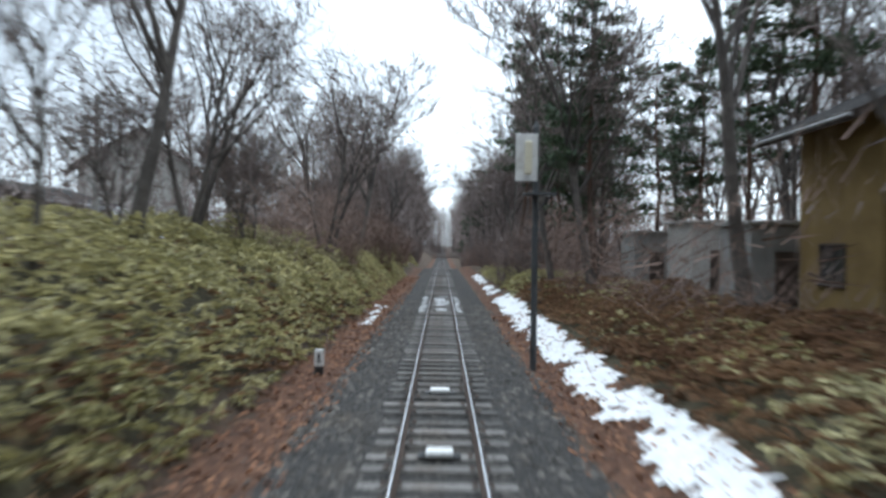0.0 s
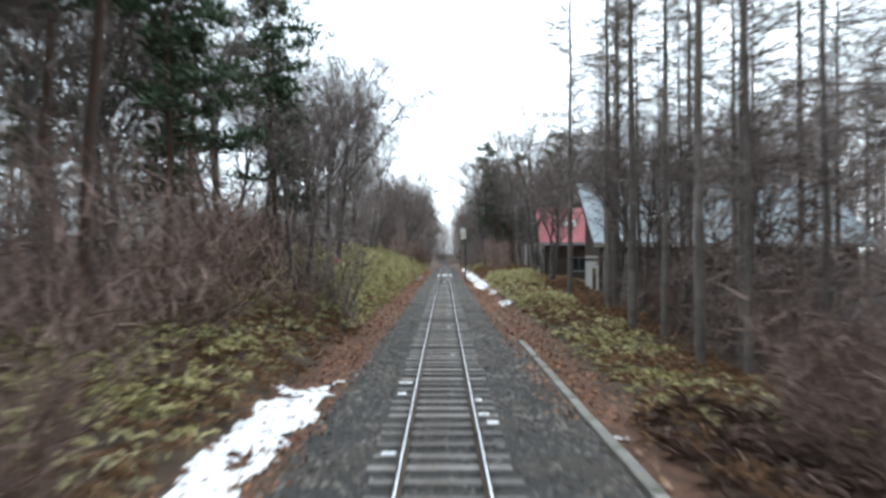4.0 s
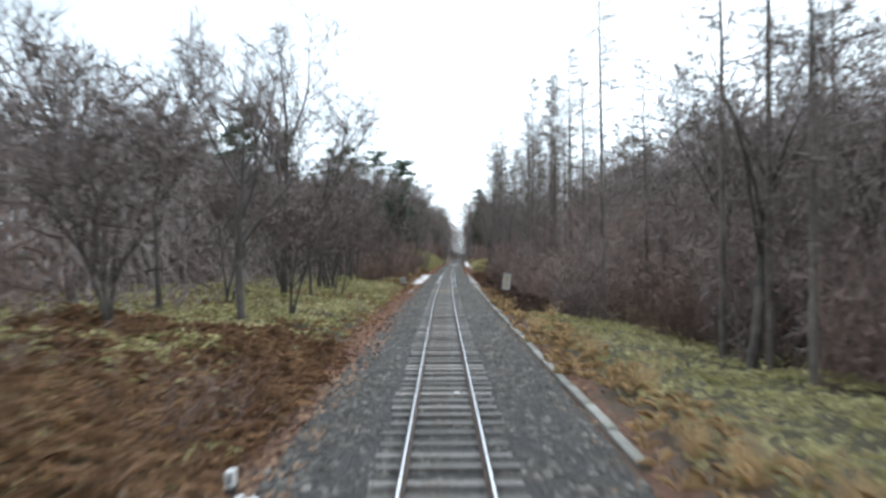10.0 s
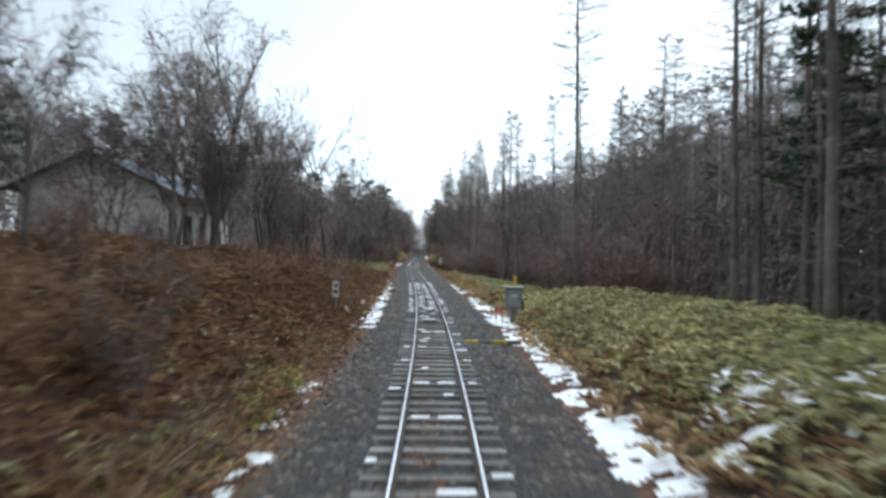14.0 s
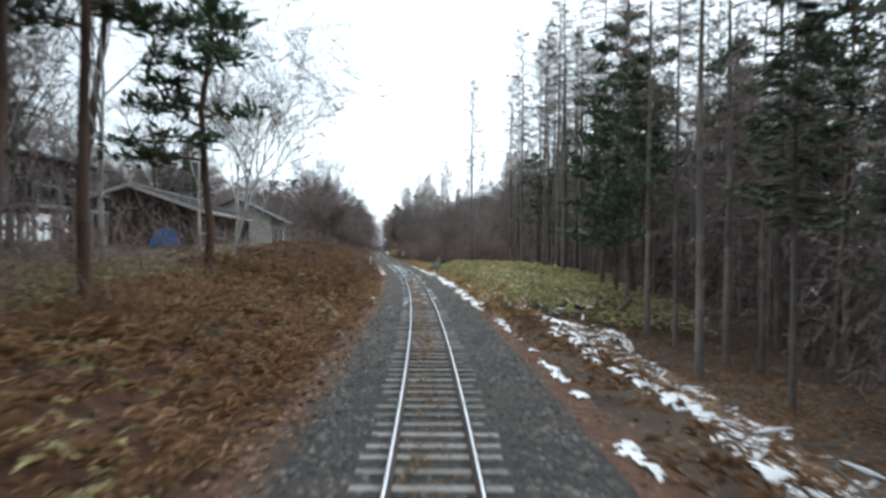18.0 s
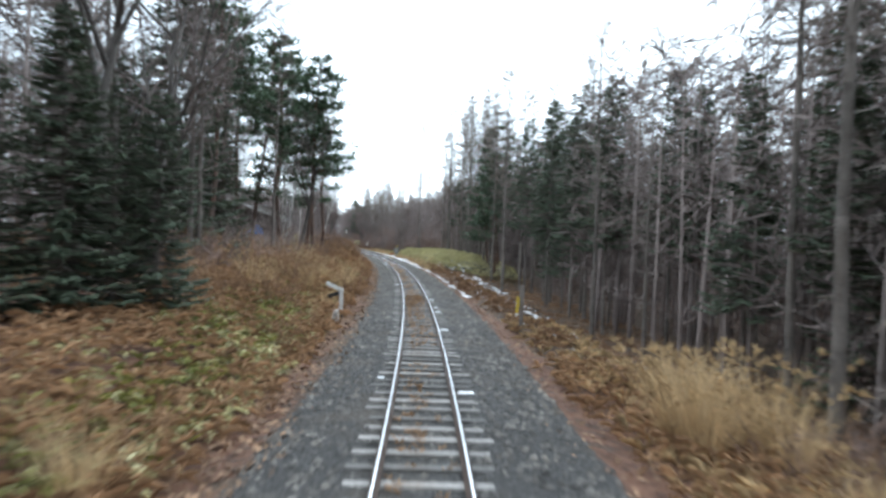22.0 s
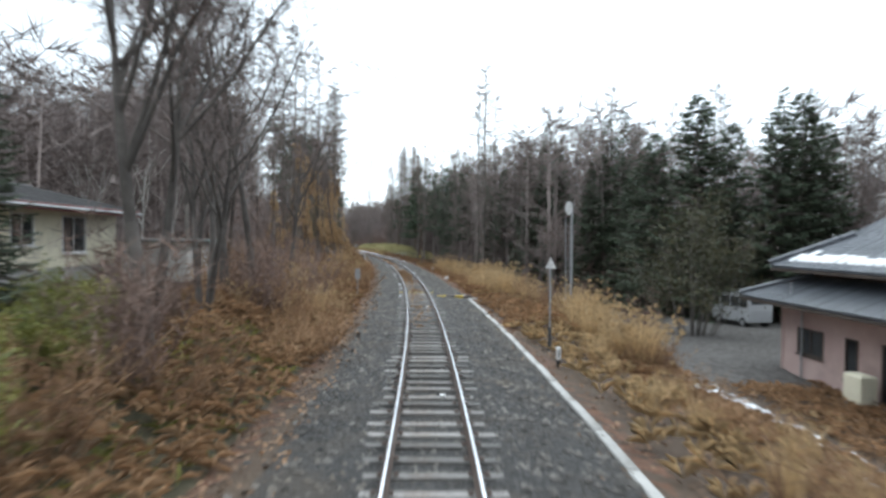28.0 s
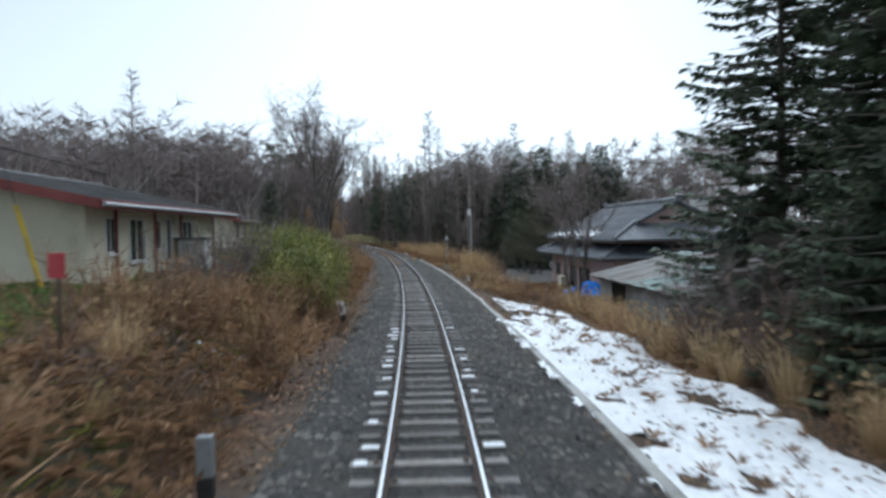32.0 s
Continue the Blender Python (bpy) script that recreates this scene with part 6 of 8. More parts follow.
def lean_to():
    h = thing("shed", site(375.2, 9.9, -1.28), "low grey shed with a patched sheet-metal roof", "shed")
    L, D = 11.4, 4.4
    part("front_wall", pierced(L, 1.5, 0.1, [(2.0, 4.4, 0.0, 1.35)]), GREYWALL, h).matrix_local = Matrix.Translation((0, L, 0)) @ pose(0, 0, 0, 0, 0, -90)
    part("back_wall", Geo().box(D - 0.1, D, 0, L, 0, 2.35), GREYWALL, h)
    for y in (0.0, L - 0.1):
        part("end_wall", Geo().prism([(0.102, 0), (D - 0.102, 0), (D - 0.102, 2.33), (0.102, 1.5)], "y", y, y + 0.1), GREYWALL, h)
    z0, z1 = 1.45, 2.62
    n = 12
    for i in range(n):
        y0, y1 = -0.5 + i * (L + 1.0) / n, -0.5 + (i + 1) * (L + 1.0) / n
        V, F = [], []
        for j in range(13):
            y, lift = y0 + (y1 + 0.02 - y0) * j / 12, 0.024 * (j % 2) + 0.03 * (i % 2)
            V += [(-0.5, y, z0 + lift), (D + 0.3, y, z1 + lift), (D + 0.3, y, z1 + lift - 0.012), (-0.5, y, z0 + lift - 0.012)]
        for j in range(12):
            k = 4 * j
            F += [(k + c, k + (c + 1) % 4, k + 4 + (c + 1) % 4, k + 4 + c) for c in range(4)]
        F += [(3, 2, 1, 0), (48, 49, 50, 51)]
        part("roof_sheet", Geo().add(V, F), TINROOF, h)
    for x in (-0.35, 1.6, 3.6):
        part("rafter", Geo().box(x, x + 0.08, -0.4, L + 0.4, z0 + 0.252 * (x + 0.5) - 0.14, z0 + 0.252 * (x + 0.5) - 0.04), DKWOOD, h)


lean_to()

gable_house("bungalow", "long cream bungalow with a maroon fascia and grey roof", site(370.9, -8.5, 1.35, 180), 12.4, 9.5, 2.35, 1.05, CREAM, DARKROOF, 0.75,
            [(1.2, 2.0, 0.9, 1.9), (2.9, 4.2, 0.6, 1.9), (5.2, 5.7, 0.9, 1.9), (6.2, 6.8, 0.5, 1.95), (8.0, 9.4, 0.6, 1.9)], [], WHITE, MAROON, ends=0.9)
for y in (0.25, 4.7, 7.4, 10.6):
    part("downpipe", Geo().tube([(-0.07, y, 0.0), (-0.07, y, 2.2), (-0.55, y, 2.32)], 0.045, 7), MAROON, bpy.data.objects["bungalow"], "brown downpipe")
gable_house("bungalow", "cream bungalow with a maroon roof edge behind bare trees", site(333.5, -13.2, 1.6, 180), 10.0, 8.0, 2.3, 0.9, CREAM, DARKROOF, 0.7, [(1.5, 3.0, 0.8, 1.9), (5.0, 7.0, 0.5, 1.9)], [(2, 3.6, 0.8, 1.9)], WHITE, MAROON, ends=0.8)
gable_house("white_house", "white house with a pale metal roof on the bank", site(150.5, -16.4, 2.3, 180), 17.0, 8.5, 4.2, 2.0, WALLW, BLUEROOF, 0.9,
            [(1.5, 3.0, 1.0, 2.6), (4.5, 6.5, 0.6, 2.6), (8.5, 9.8, 1.0, 2.6), (11.5, 13.5, 0.6, 2.6)], [(2, 3.5, 1, 2.4)], DKWOOD, DKWOOD)
gable_house("brown_house", "long low dark brown house with a pale roof edge", site(192.5, -15.0, 2.7, 180), 20.0, 8.0, 2.5, 1.4, DKWOOD, DARKROOF, 0.9, [(2, 4, 0.8, 1.9), (7, 9.5, 0.5, 2.0), (12.0, 13.4, 0.9, 1.9), (16.0, 18.4, 0.3, 2.0)], [], WALLW, WALLW, ends=0.8)
gable_house("ochre_house", "tall ochre house with dark overhanging eaves", site(-7.0, 11.2, 0.8), 4.2, 7.0, 5.9, 1.6, OLIVE, DARKROOF, 1.1, [(1.2, 2.6, 1.0, 2.2)], [(1.2, 2.6, 0.8, 2.4), (1.4, 2.8, 3.5, 4.7)], DKWOOD, DKWOOD)
gable_house("chalet", "pale two-storey chalet with dark timber gable", site(-62, -27.5, 5.2, -150), 9.0, 8.5, 4.6, 3.0, WALLW, DARKROOF, 1.2, [(1.5, 3, 0.8, 2.2), (5, 7, 0.4, 2.2)], [(2, 3.6, 0.5, 2.2), (4.6, 6.2, 2.8, 4.2)], DKWOOD, DKWOOD)
gable_house("carport", "low dark open-sided carport roof", site(-38, -22.5, 3.0, 180), 9.0, 6.0, 2.2, 0.9, DKWOOD, DARKROOF, 0.6, [(0.6, 4.2, 0.0, 2.0), (4.8, 8.4, 0.0, 2.0)], [], DKWOOD, DKWOOD, category="carport")
gable_house("timber_cabin", "dark brown timber cabin with a steep gable", site(1.5, -13.2, 2.7, 180), 6.0, 5.6, 2.2, 1.7, DKWOOD, DARKROOF, 0.9, [(1.0, 2.5, 0.8, 2.0), (3.6, 5.0, 0.3, 2.0)], [(2, 3.5, 0.8, 2.0)], WALLW, DKWOOD)

def lean_house(label, name, m, L, D, lo, hi, roof, wall, k_over, trim):
    """A house under one broad slope that falls towards the yard; x back from the low front, y along it."""
    t = 0.16
    h = thing(name, m, label, "house")
    holes = [(2, 4, 0.9, 2.1), (6, 8, 0.3, 2.1)]
    fm = Matrix.Translation((0, L, 0)) @ pose(0, 0, 0, 0, 0, -90)
    part("front_wall", pierced(L, lo, t, holes), DKWOOD, h).matrix_local = fm
    for q in holes:
        window_in(h, fm, *q, trim, 2)
    part("back_wall", Geo().box(D - t, D, 0, L, 0, hi), wall, h)
    for y in (0.0, L - t):
        part("end_wall", Geo().prism([(t + 0.002, 0), (D - t - 0.002, 0), (D - t - 0.002, hi - 0.12), (t + 0.002, lo + 0.06)], "y", y, y + t), wall, h)
    for z in (2.9, 5.2):
        part("trim_board", Geo().box(0.3, D - 0.2, L + 0.002, L + 0.03, z, z + 0.14), trim, h)
    part("gable_window", Geo().box(0.7, 1.7, L + 0.003, L + 0.07, 1.0, 2.3), GLASS, h)
    part("window_frame", Geo().box(0.6, 1.8, L + 0.002, L + 0.055, 0.9, 2.4), trim, h)
    k = (hi - lo) / D
    za, zb = lo + 0.12 - k_over * k, hi + 0.12 + 0.35 * k
    slope(h, ((-k_over, L + 0.5, za), (-k_over, -0.5, za), (D + 0.35, -0.5, zb), (D + 0.35, L + 0.5, zb)), roof, pitch=0.4, rib=0.025, single=False)
    for y in (-0.53, L + 0.5):
        part("barge_board", Geo().prism([(-k_over, za - 0.24), (D + 0.35, zb - 0.26), (D + 0.35, zb - 0.015), (-k_over, za - 0.005)], "y", y, y + 0.03), DKWOOD, h)
    part("fascia", Geo().box(-k_over - 0.03, -k_over - 0.002, -0.5, L + 0.5, za - 0.26, za - 0.01), trim, h)
    part("foundation", Geo().box(0.02, D - 0.02, 0.02, L - 0.02, -0.9, -0.004), CONC, h)
    return h


ob = lean_house("house with blue-grey siding under a broad lean-to metal roof", "grey_roofed_house", site(30.8, 24.3, -0.4, 90), 15.2, 4.3, 4.3, 7.35, BLUEROOF, DKWOOD, 0.85, WALLW)
part("lower_wall", Geo().box(0.2, 4.0, 15.203, 15.24, -0.3, 2.7), WALLW, ob, "off-white lower wall panel")
part("porch_wall", Geo().box(-0.6, -0.01, 13.0, 15.0, -0.4, 3.3, 0.03), GREYWALL, ob, "pale weathered porch wall")
part("skylight", Geo().slab(((1.0, 11.7, 5.2), (1.0, 10.2, 5.2), (1.9, 10.2, 5.84), (1.9, 11.7, 5.84)), 0.1), WHITE, ob, "white skylight")
lean_house("dark timber house under a steep faded red roof", "red_roofed_house", site(9.7, 19.0, 0.35, 90), 10.2, 2.2, 3.9, 6.15, REDROOF, DKWOOD, 0.6, GREYWALL)


# low outbuildings beside the ochre house
for s, b, w, d, hh, mat, lab in ((-27.5, 10.4, 3.2, 3.0, 2.9, GREYWALL, "flat-roofed weathered grey outbuilding"), (-19.0, 10.5, 2.0, 3.2, 3.0, WALLW, "off-white block outbuilding with a flat roof"), (-12.0, 10.0, 2.6, 2.6, 2.75, GREYWALL, "grey block outbuilding beside the ochre house")):
    ob = thing("outbuilding", site(s, b, ground_at(s, b + 1) - 0.1), lab, "shed", "outbuildings")
    part("wall", pierced(w, hh, 0.15, [(0.8, 1.6, 0.0, 1.9)]), mat, ob)
    part("wall", Geo().box(0, 0.15, 0.152, d, 0, hh), mat, ob)
    part("wall", Geo().box(w - 0.15, w, 0.152, d, 0, hh), mat, ob)
    part("wall", Geo().box(0.152, w - 0.152, d - 0.15, d, 0, hh), mat, ob)
    part("door", Geo().box(0.8, 1.6, 0.05, 0.1, 0, 1.9), DKWOOD, ob)
    part("roof", Geo().box(-0.15, w + 0.15, -0.2, d + 0.15, hh + 0.003, hh + 0.15, 0.02), CONC, ob)
# skylight, flue and outbuilding on the left
part("skylight", Geo().slab(((0.75, 8.4, 4.87), (0.75, 7.3, 4.87), (1.3, 7.3, 5.44), (1.3, 8.4, 5.44)), 0.1), WHITE, bpy.data.objects["red_roofed_house"], "white skylight")
ob = thing("outbuilding", site(335.5, -9.6, 0.9), "low white shed with a flat roof", "shed", "outbuildings")
part("wall", Geo().box(-2.6, 0, 0, 6.0, 0, 1.6), WALLW, ob)
part("roof", Geo().box(-2.8, 0.25, -0.3, 6.3, 1.603, 1.75, 0.02), TINROOF, ob)
part("door", Geo().box(0.003, 0.04, 1.0, 2.0, 0, 1.5), DKWOOD, ob)


def small_van(m, label, body_mat):
    """A boxy small van, nose towards -y."""
    v = thing("van", m, label, "van")
    g = Geo().prism([(-1.65, 0.32), (1.65, 0.32), (1.68, 0.95), (1.6, 1.75), (1.45, 1.82), (-0.75, 1.82), (-1.2, 1.1), (-1.62, 1.0), (-1.68, 0.7)], "x", -0.72, 0.72)
    part("body", g, body_mat, v)
    part("windscreen", Geo().add([(-0.64, -1.19, 1.12), (0.64, -1.19, 1.12), (0.6, -0.8, 1.74), (-0.6, -0.8, 1.74)], [(0, 1, 2, 3)]).add([(-0.64, -1.17, 1.12), (0.64, -1.17, 1.12), (0.6, -0.78, 1.74), (-0.6, -0.78, 1.74)], [(3, 2, 1, 0)]), GLASS, v)
    for sx in (-1, 1):
        for y0, y1 in ((-0.85, -0.05), (0.05, 0.75), (0.85, 1.45)):
            part("side_window", Geo().box(sx * 0.722 - 0.006, sx * 0.722 + 0.006, y0, y1, 1.12, 1.66), GLASS, v)
        part("headlight", Geo().box(sx * 0.5 - 0.14, sx * 0.5 + 0.14, -1.69, -1.64, 0.72, 0.92, 0.02), WHITE, v)
        part("mirror", Geo().box(sx * 0.82 - 0.06, sx * 0.82 + 0.06, -1.05, -0.95, 1.1, 1.28, 0.02), BLACK, v)
        for y in (-1.05, 1.1):
            w = part("wheel", Geo().tube([(sx * 0.6, y, 0.28), (sx * 0.74, y, 0.28)], 0.28, 16), RUBBER, v)
            part("rim", Geo().tube([(sx * 0.742, y, 0.28), (sx * 0.755, y, 0.28)], 0.17, 12), STEEL, w)
    part("rear_window", Geo().box(-0.58, 0.58, 1.6, 1.645, 1.15, 1.66), GLASS, v)
    part("bumper", Geo().box(-0.7, 0.7, -1.73, -1.685, 0.35, 0.55, 0.02), BLACK, v)
    return v


small_van(site(326.0, 18.4, ground_at(326.0, 18.4), -170), "small silver van parked in the yard", CARPAINT)
small_van(site(-33, -20.5, ground_at(-33, -20.5), 75), "pale van parked under the carport", CARPAINT)


def tarpaulin():
    """A heap under a blue sheet."""
    n = 34
    r4 = random.Random(6)
    V, F = [], []
    for i in range(n + 1):
        for j in range(n + 1):
            u, v = i / n * 2 - 1, j / n * 2 - 1
            edge = max(abs(u), abs(v))
            z = 0.85 * (1 - edge ** 5) * (0.8 + 0.25 * math.sin(u * 2.1 + 0.5)) + 0.06 * math.sin(u * 9 + v * 4) + 0.05 * math.sin(v * 11 - u * 3)
            V.append((u * 1.4 + 0.1 * math.sin(v * 8), v * 1.05 + 0.12 * math.sin(u * 7), max(z * (0.9 + 0.35 * math.sin(v * 3.0 + 1)) + 0.06 * math.sin(u * 17 + v * 13) + 0.05 * abs(math.sin(u * 6.3 - v * 5.1)) - 0.07 * abs(math.sin(u * 4.1 + v * 7.7)) + r4.uniform(-0.022, 0.022), 0.02)))
    for i in range(n):
        for j in range(n):
            k = i * (n + 1) + j
            F.append((k, k + n + 1, k + n + 2, k + 1))
    ob = thing("tarpaulin_heap", site(354.0, 11.9, ground_at(354.0, 11.9) + 0.02), "heap covered by a crumpled bright blue tarpaulin", "tarpaulin")
    part("sheet", Geo().add(V, F), TARP, ob)


tarpaulin()
ob = thing("oil_tank", site(344.5, 13.0, -2.2), "small cream oil tank beside the pink wall", "tank")
part("tank", Geo().box(-0.25, 0.25, -0.45, 0.45, 0.15, 1.05, 0.06), CREAM, ob)
for y in (-0.35, 0.35):
    part("leg", Geo().box(-0.2, 0.2, y - 0.03, y + 0.03, -0.1, 0.148), STEEL, ob)

flue = part("flue", Geo().tube([(1.0, 5.3, 4.8), (1.0, 5.3, 6.4)], 0.1, 10), STEEL, bpy.data.objects["red_roofed_house"], "grey metal flue")
part("cap", Geo().tube([(1.0, 5.3, 6.4), (1.0, 5.3, 6.46), (1.0, 5.3, 6.58)], [0.22, 0.22, 0.02], 10), STEEL, flue)
ob = thing("storage_shed", site(375.9, -7.9, 0.8), "small white garden shed beside the bungalow", "shed")
part("body", Geo().box(-0.45, 0.45, -0.35, 0.35, -0.3, 1.75, 0.02), WHITE, ob)
part("door", Geo().box(-0.3, 0.3, -0.375, -0.352, 0.05, 1.6), WALLW, ob)
part("roof", Geo().box(-0.55, 0.55, -0.45, 0.45, 1.753, 1.83, 0.02), DKSTEEL, ob)
ob = thing("tarpaulin", site(212.6, -16.6, ground_at(212.6, -16.6)), "blue plastic sheet heaped beside the brown house", "tarpaulin")
part("sheet", Geo().prism([(-1.0, 0), (1.0, 0), (0.8, 0.7), (0.2, 1.25), (-0.5, 1.05)], "y", -0.6, 0.7), TARP, ob)


def deck_house():
    """A small house standing on posts, with a railed deck in front; x back from the deck's edge, y along it."""
    h = thing("deck_house", site(216.0, -19.0, ground_at(218, -20), 180), "grey-brown house raised on posts with a railed deck", "house")
    L, D = 9.0, 5.5
    for y in (0.15, 2.25, 4.4, 6.6, L - 0.15):
        for x in (0.15, D - 0.2):
            part("post", Geo().box(x - 0.09, x + 0.09, y - 0.09, y + 0.09, -0.4, 2.1, 0.01), CONC, h)
    part("deck", Geo().box(0, D, 0, L, 2.102, 2.3, 0.01), GREYWALL, h)
    for y in np.linspace(0.06, L - 0.06, 13):
        part("baluster", Geo().box(0.03, 0.09, float(y) - 0.03, float(y) + 0.03, 2.302, 3.2), DKWOOD, h)
    part("rail", Geo().box(0.0, 0.12, 0, L, 3.202, 3.28, 0.01), GREYWALL, h)
    holes = [(0.8, 2.6, 0.1, 1.9), (3.6, 5.2, 0.5, 1.8), (6.2, 8.2, 0.1, 1.9)]
    fm = Matrix.Translation((1.5, L, 2.302)) @ pose(0, 0, 0, 0, 0, -90)
    part("front_wall", pierced(L, 2.4, 0.14, holes), GREYWALL, h).matrix_local = fm
    for q in holes:
        window_in(h, fm, *q, DKWOOD, 2)
    for y in (0.0, L - 0.14):
        part("end_wall", Geo().box(1.642, D, y, y + 0.14, 2.302, 4.7), DKWOOD, h)
    part("back_wall", Geo().box(D - 0.14, D, 0.142, L - 0.142, 2.302, 4.7), DKWOOD, h)
    part("roof", Geo().slab(((-0.3, L + 0.5, 4.75), (-0.3, -0.5, 4.75), (D + 0.4, -0.5, 5.5), (D + 0.4, L + 0.5, 5.5)), 0.12), DARKROOF, h)


deck_house()


# ---- lineside things ----
def post_sign(name, label, s, b, plate_z, size, post_r=0.03, plate_mat=WHITE, post_mat=STEEL, tilt=0.0, top=None, category="sign", turn=0.0, z=None):
    """A plate facing along the line on a thin post that stands on the ground."""
    g = ground_at(s, b)
    ob = thing(name, site(s, b, g, turn) @ pose(0, 0, 0, 0, tilt, 0), label, category)
    h = plate_z - g
    part("post", Geo().tube([(0, 0.02, -0.3), (0, 0.02, top - g if top else h + size[1] / 2 - 0.05)], post_r, 8), post_mat, ob)
    p = part("plate", Geo().box(-size[0] / 2, size[0] / 2, -0.03, -0.012, h - size[1] / 2, h + size[1] / 2, 0.004), plate_mat, ob)
    return ob, p, h


def marker(label, s, b, high=0.75, w=0.16, tilt=0.0, char="", turn=0.0, mat=WHITE):
    """A squat white lineside post with a black foot."""
    ob = thing("distance_marker", site(s, b, ground_at(s, b), turn) @ pose(0, 0, 0, 0, tilt, 0), label, "marker post", "lineside marker posts")
    part("foot", Geo().box(-w / 2, w / 2, -0.06, 0.06, -0.3, high * 0.36, 0.01), BLACK, ob)
    p = part("body", Geo().box(-w / 2 - 0.002, w / 2 + 0.002, -0.062, 0.062, high * 0.362, high, 0.015), mat, ob)
    if char:
        cu = bpy.data.curves.new("figure", "FONT")
        cu.body, cu.size, cu.align_x, cu.extrude = char, high * 0.42, "CENTER", 0.002
        cu.materials.append(BLACK)
        f = new("figure", cu)
        f.parent = p
        f.matrix_local = pose(0, -0.066, high * 0.52, 90, 0, 0)
    elif mat is WHITE:
        part("figure", Geo().box(-w * 0.14, w * 0.14, -0.066, -0.063, high * 0.5, high * 0.86), BLACK, p)
    return ob


marker("white concrete distance marker beside the bamboo grass", -5.6, -2.85, 0.62, 0.2)
marker("leaning white marker post in the snow", 84.2, -3.5, 0.5, 0.16, -14)
marker("small white marker post among weeds", 149, -2.75, 0.34, 0.12)
marker("low white marker post with a black foot", 178.4, -3.15, 0.62, 0.13)
marker("fallen white marker post leaning on the bank", 182.6, -3.2, 0.75, 0.16, -32)
marker("white marker post numbered 4", 280.5, -2.88, 0.6, 0.2, 0.0, "4")
marker("tilted white marker post numbered 3", 377.6, -2.55, 0.75, 0.22, -12, "3")
marker("small weathered post with a white top", 298.5, 2.95, 0.5, 0.1, 6)
marker("grey weathered post beside the ballast", 393.5, -2.6, 0.75, 0.18, mat=GREYBOX)
marker("small white-topped post beside the kerb", 360.5, 3.28, 0.5, 0.1)
marker("small dark timber post beside a white one", 360.3, 3.55, 0.5, 0.1, mat=DKWOOD)
marker("small dark post by the grass", 347.5, 3.3, 0.5, 0.1)
_, p, h = post_sign("lineside_sign", "white lineside sign with dark marks on a post", 184.5, -3.75, 1.15, (0.26, 0.62))
for z in (0.14, -0.1):
    part("mark", Geo().box(-0.07, 0.07, -0.034, -0.031, h + z - 0.07, h + z + 0.07), DKSTEEL, p, "dark bar")
_, p, h = post_sign("lineside_sign", "leaning weathered plate sign on a reddish pole", 119.9, 3.15, 1.25, (0.42, 0.85), 0.025, WALLW, RAILSIDE, 7)
for z0, z1 in ((-0.3, -0.08), (0.02, 0.3)):
    part("mark", Geo().box(-0.035, 0.05, -0.034, -0.031, h + z0, h + z1), YELLOW, p, "faded yellow bar")
post_sign("lineside_sign", "grey two-part plate on a grey post", 328.5, -3.05, 0.95, (0.27, 0.52), 0.04, STEEL, STEEL)
post_sign("warning_sign", "faded red plate on a thin rusty post", 391.5, -5.2, 2.35, (0.24, 0.36), 0.03, RED, RAILSIDE)
def gradient_post():
    ob = thing("gradient_post", site(277.8, -2.95, ground_at(277.8, -2.95)), "white gradient post with one raised arm and black foot", "marker post")
    part("post", Geo().box(-0.07, 0.07, -0.05, 0.05, 0.25, 1.15, 0.012), WHITE, ob)
    part("foot", Geo().box(-0.068, 0.068, -0.048, 0.048, -0.3, 0.248), BLACK, ob)
    a = part("arm", Geo().box(-0.62, 0.02, -0.085, -0.052, -0.07, 0.07, 0.008), WHITE, ob)
    a.matrix_local = pose(0.0, 0, 1.08, 0, 24, 0)
    b = part("arm", Geo().box(-0.55, -0.02, 0.052, 0.085, -0.07, 0.07, 0.008), BLACK, ob, "black far arm")
    b.matrix_local = pose(0.0, 0, 1.0, 0, -20, 0)


gradient_post()


def signal_post():
    """The back of a colour-light signal on a dark post."""
    g = ground_at(-6.5, 2.3)
    ob = thing("signal_post", site(-6.5, 2.3, g), "dark steel signal post with a white backing plate", "signal")
    h = 4.97 - g
    part("post", Geo().tube([(0, 0, -0.4), (0, 0, h + 0.75)], [0.085, 0.07], 10), DKSTEEL, ob)
    p = part("plate", Geo().box(-0.52, 0.02, -0.16, -0.13, h - 0.58, h + 0.58, 0.01), WHITE, ob, "white backing plate")
    part("lamp_case", Geo().box(-0.3, -0.13, -0.27, -0.162, h - 0.42, h + 0.4, 0.03), CREAM, p)
    part("bracket", Geo().box(-0.3, 0.02, -0.128, 0.02, h - 0.05, h + 0.02, 0.008), DKSTEEL, ob)
    part("platform", Geo().box(-0.3, 0.5, -0.35, 0.25, h - 0.92, h - 0.87, 0.01), DKSTEEL, ob)
    part("strut", Geo().tube([(0.05, 0, h - 1.3), (0.4, 0, h - 0.92)], 0.025, 6), DKSTEEL, ob)
    part("finial", Geo().tube([(0, 0, h + 0.75), (0, 0, h + 0.95)], [0.09, 0.01], 8), DKSTEEL, ob)
    for k in range(12):
        z = 0.5 + k * 0.3
        part("step", Geo().tube([(-0.17, 0, z), (0.17, 0, z)], 0.014, 6), DKSTEEL, ob)


signal_post()


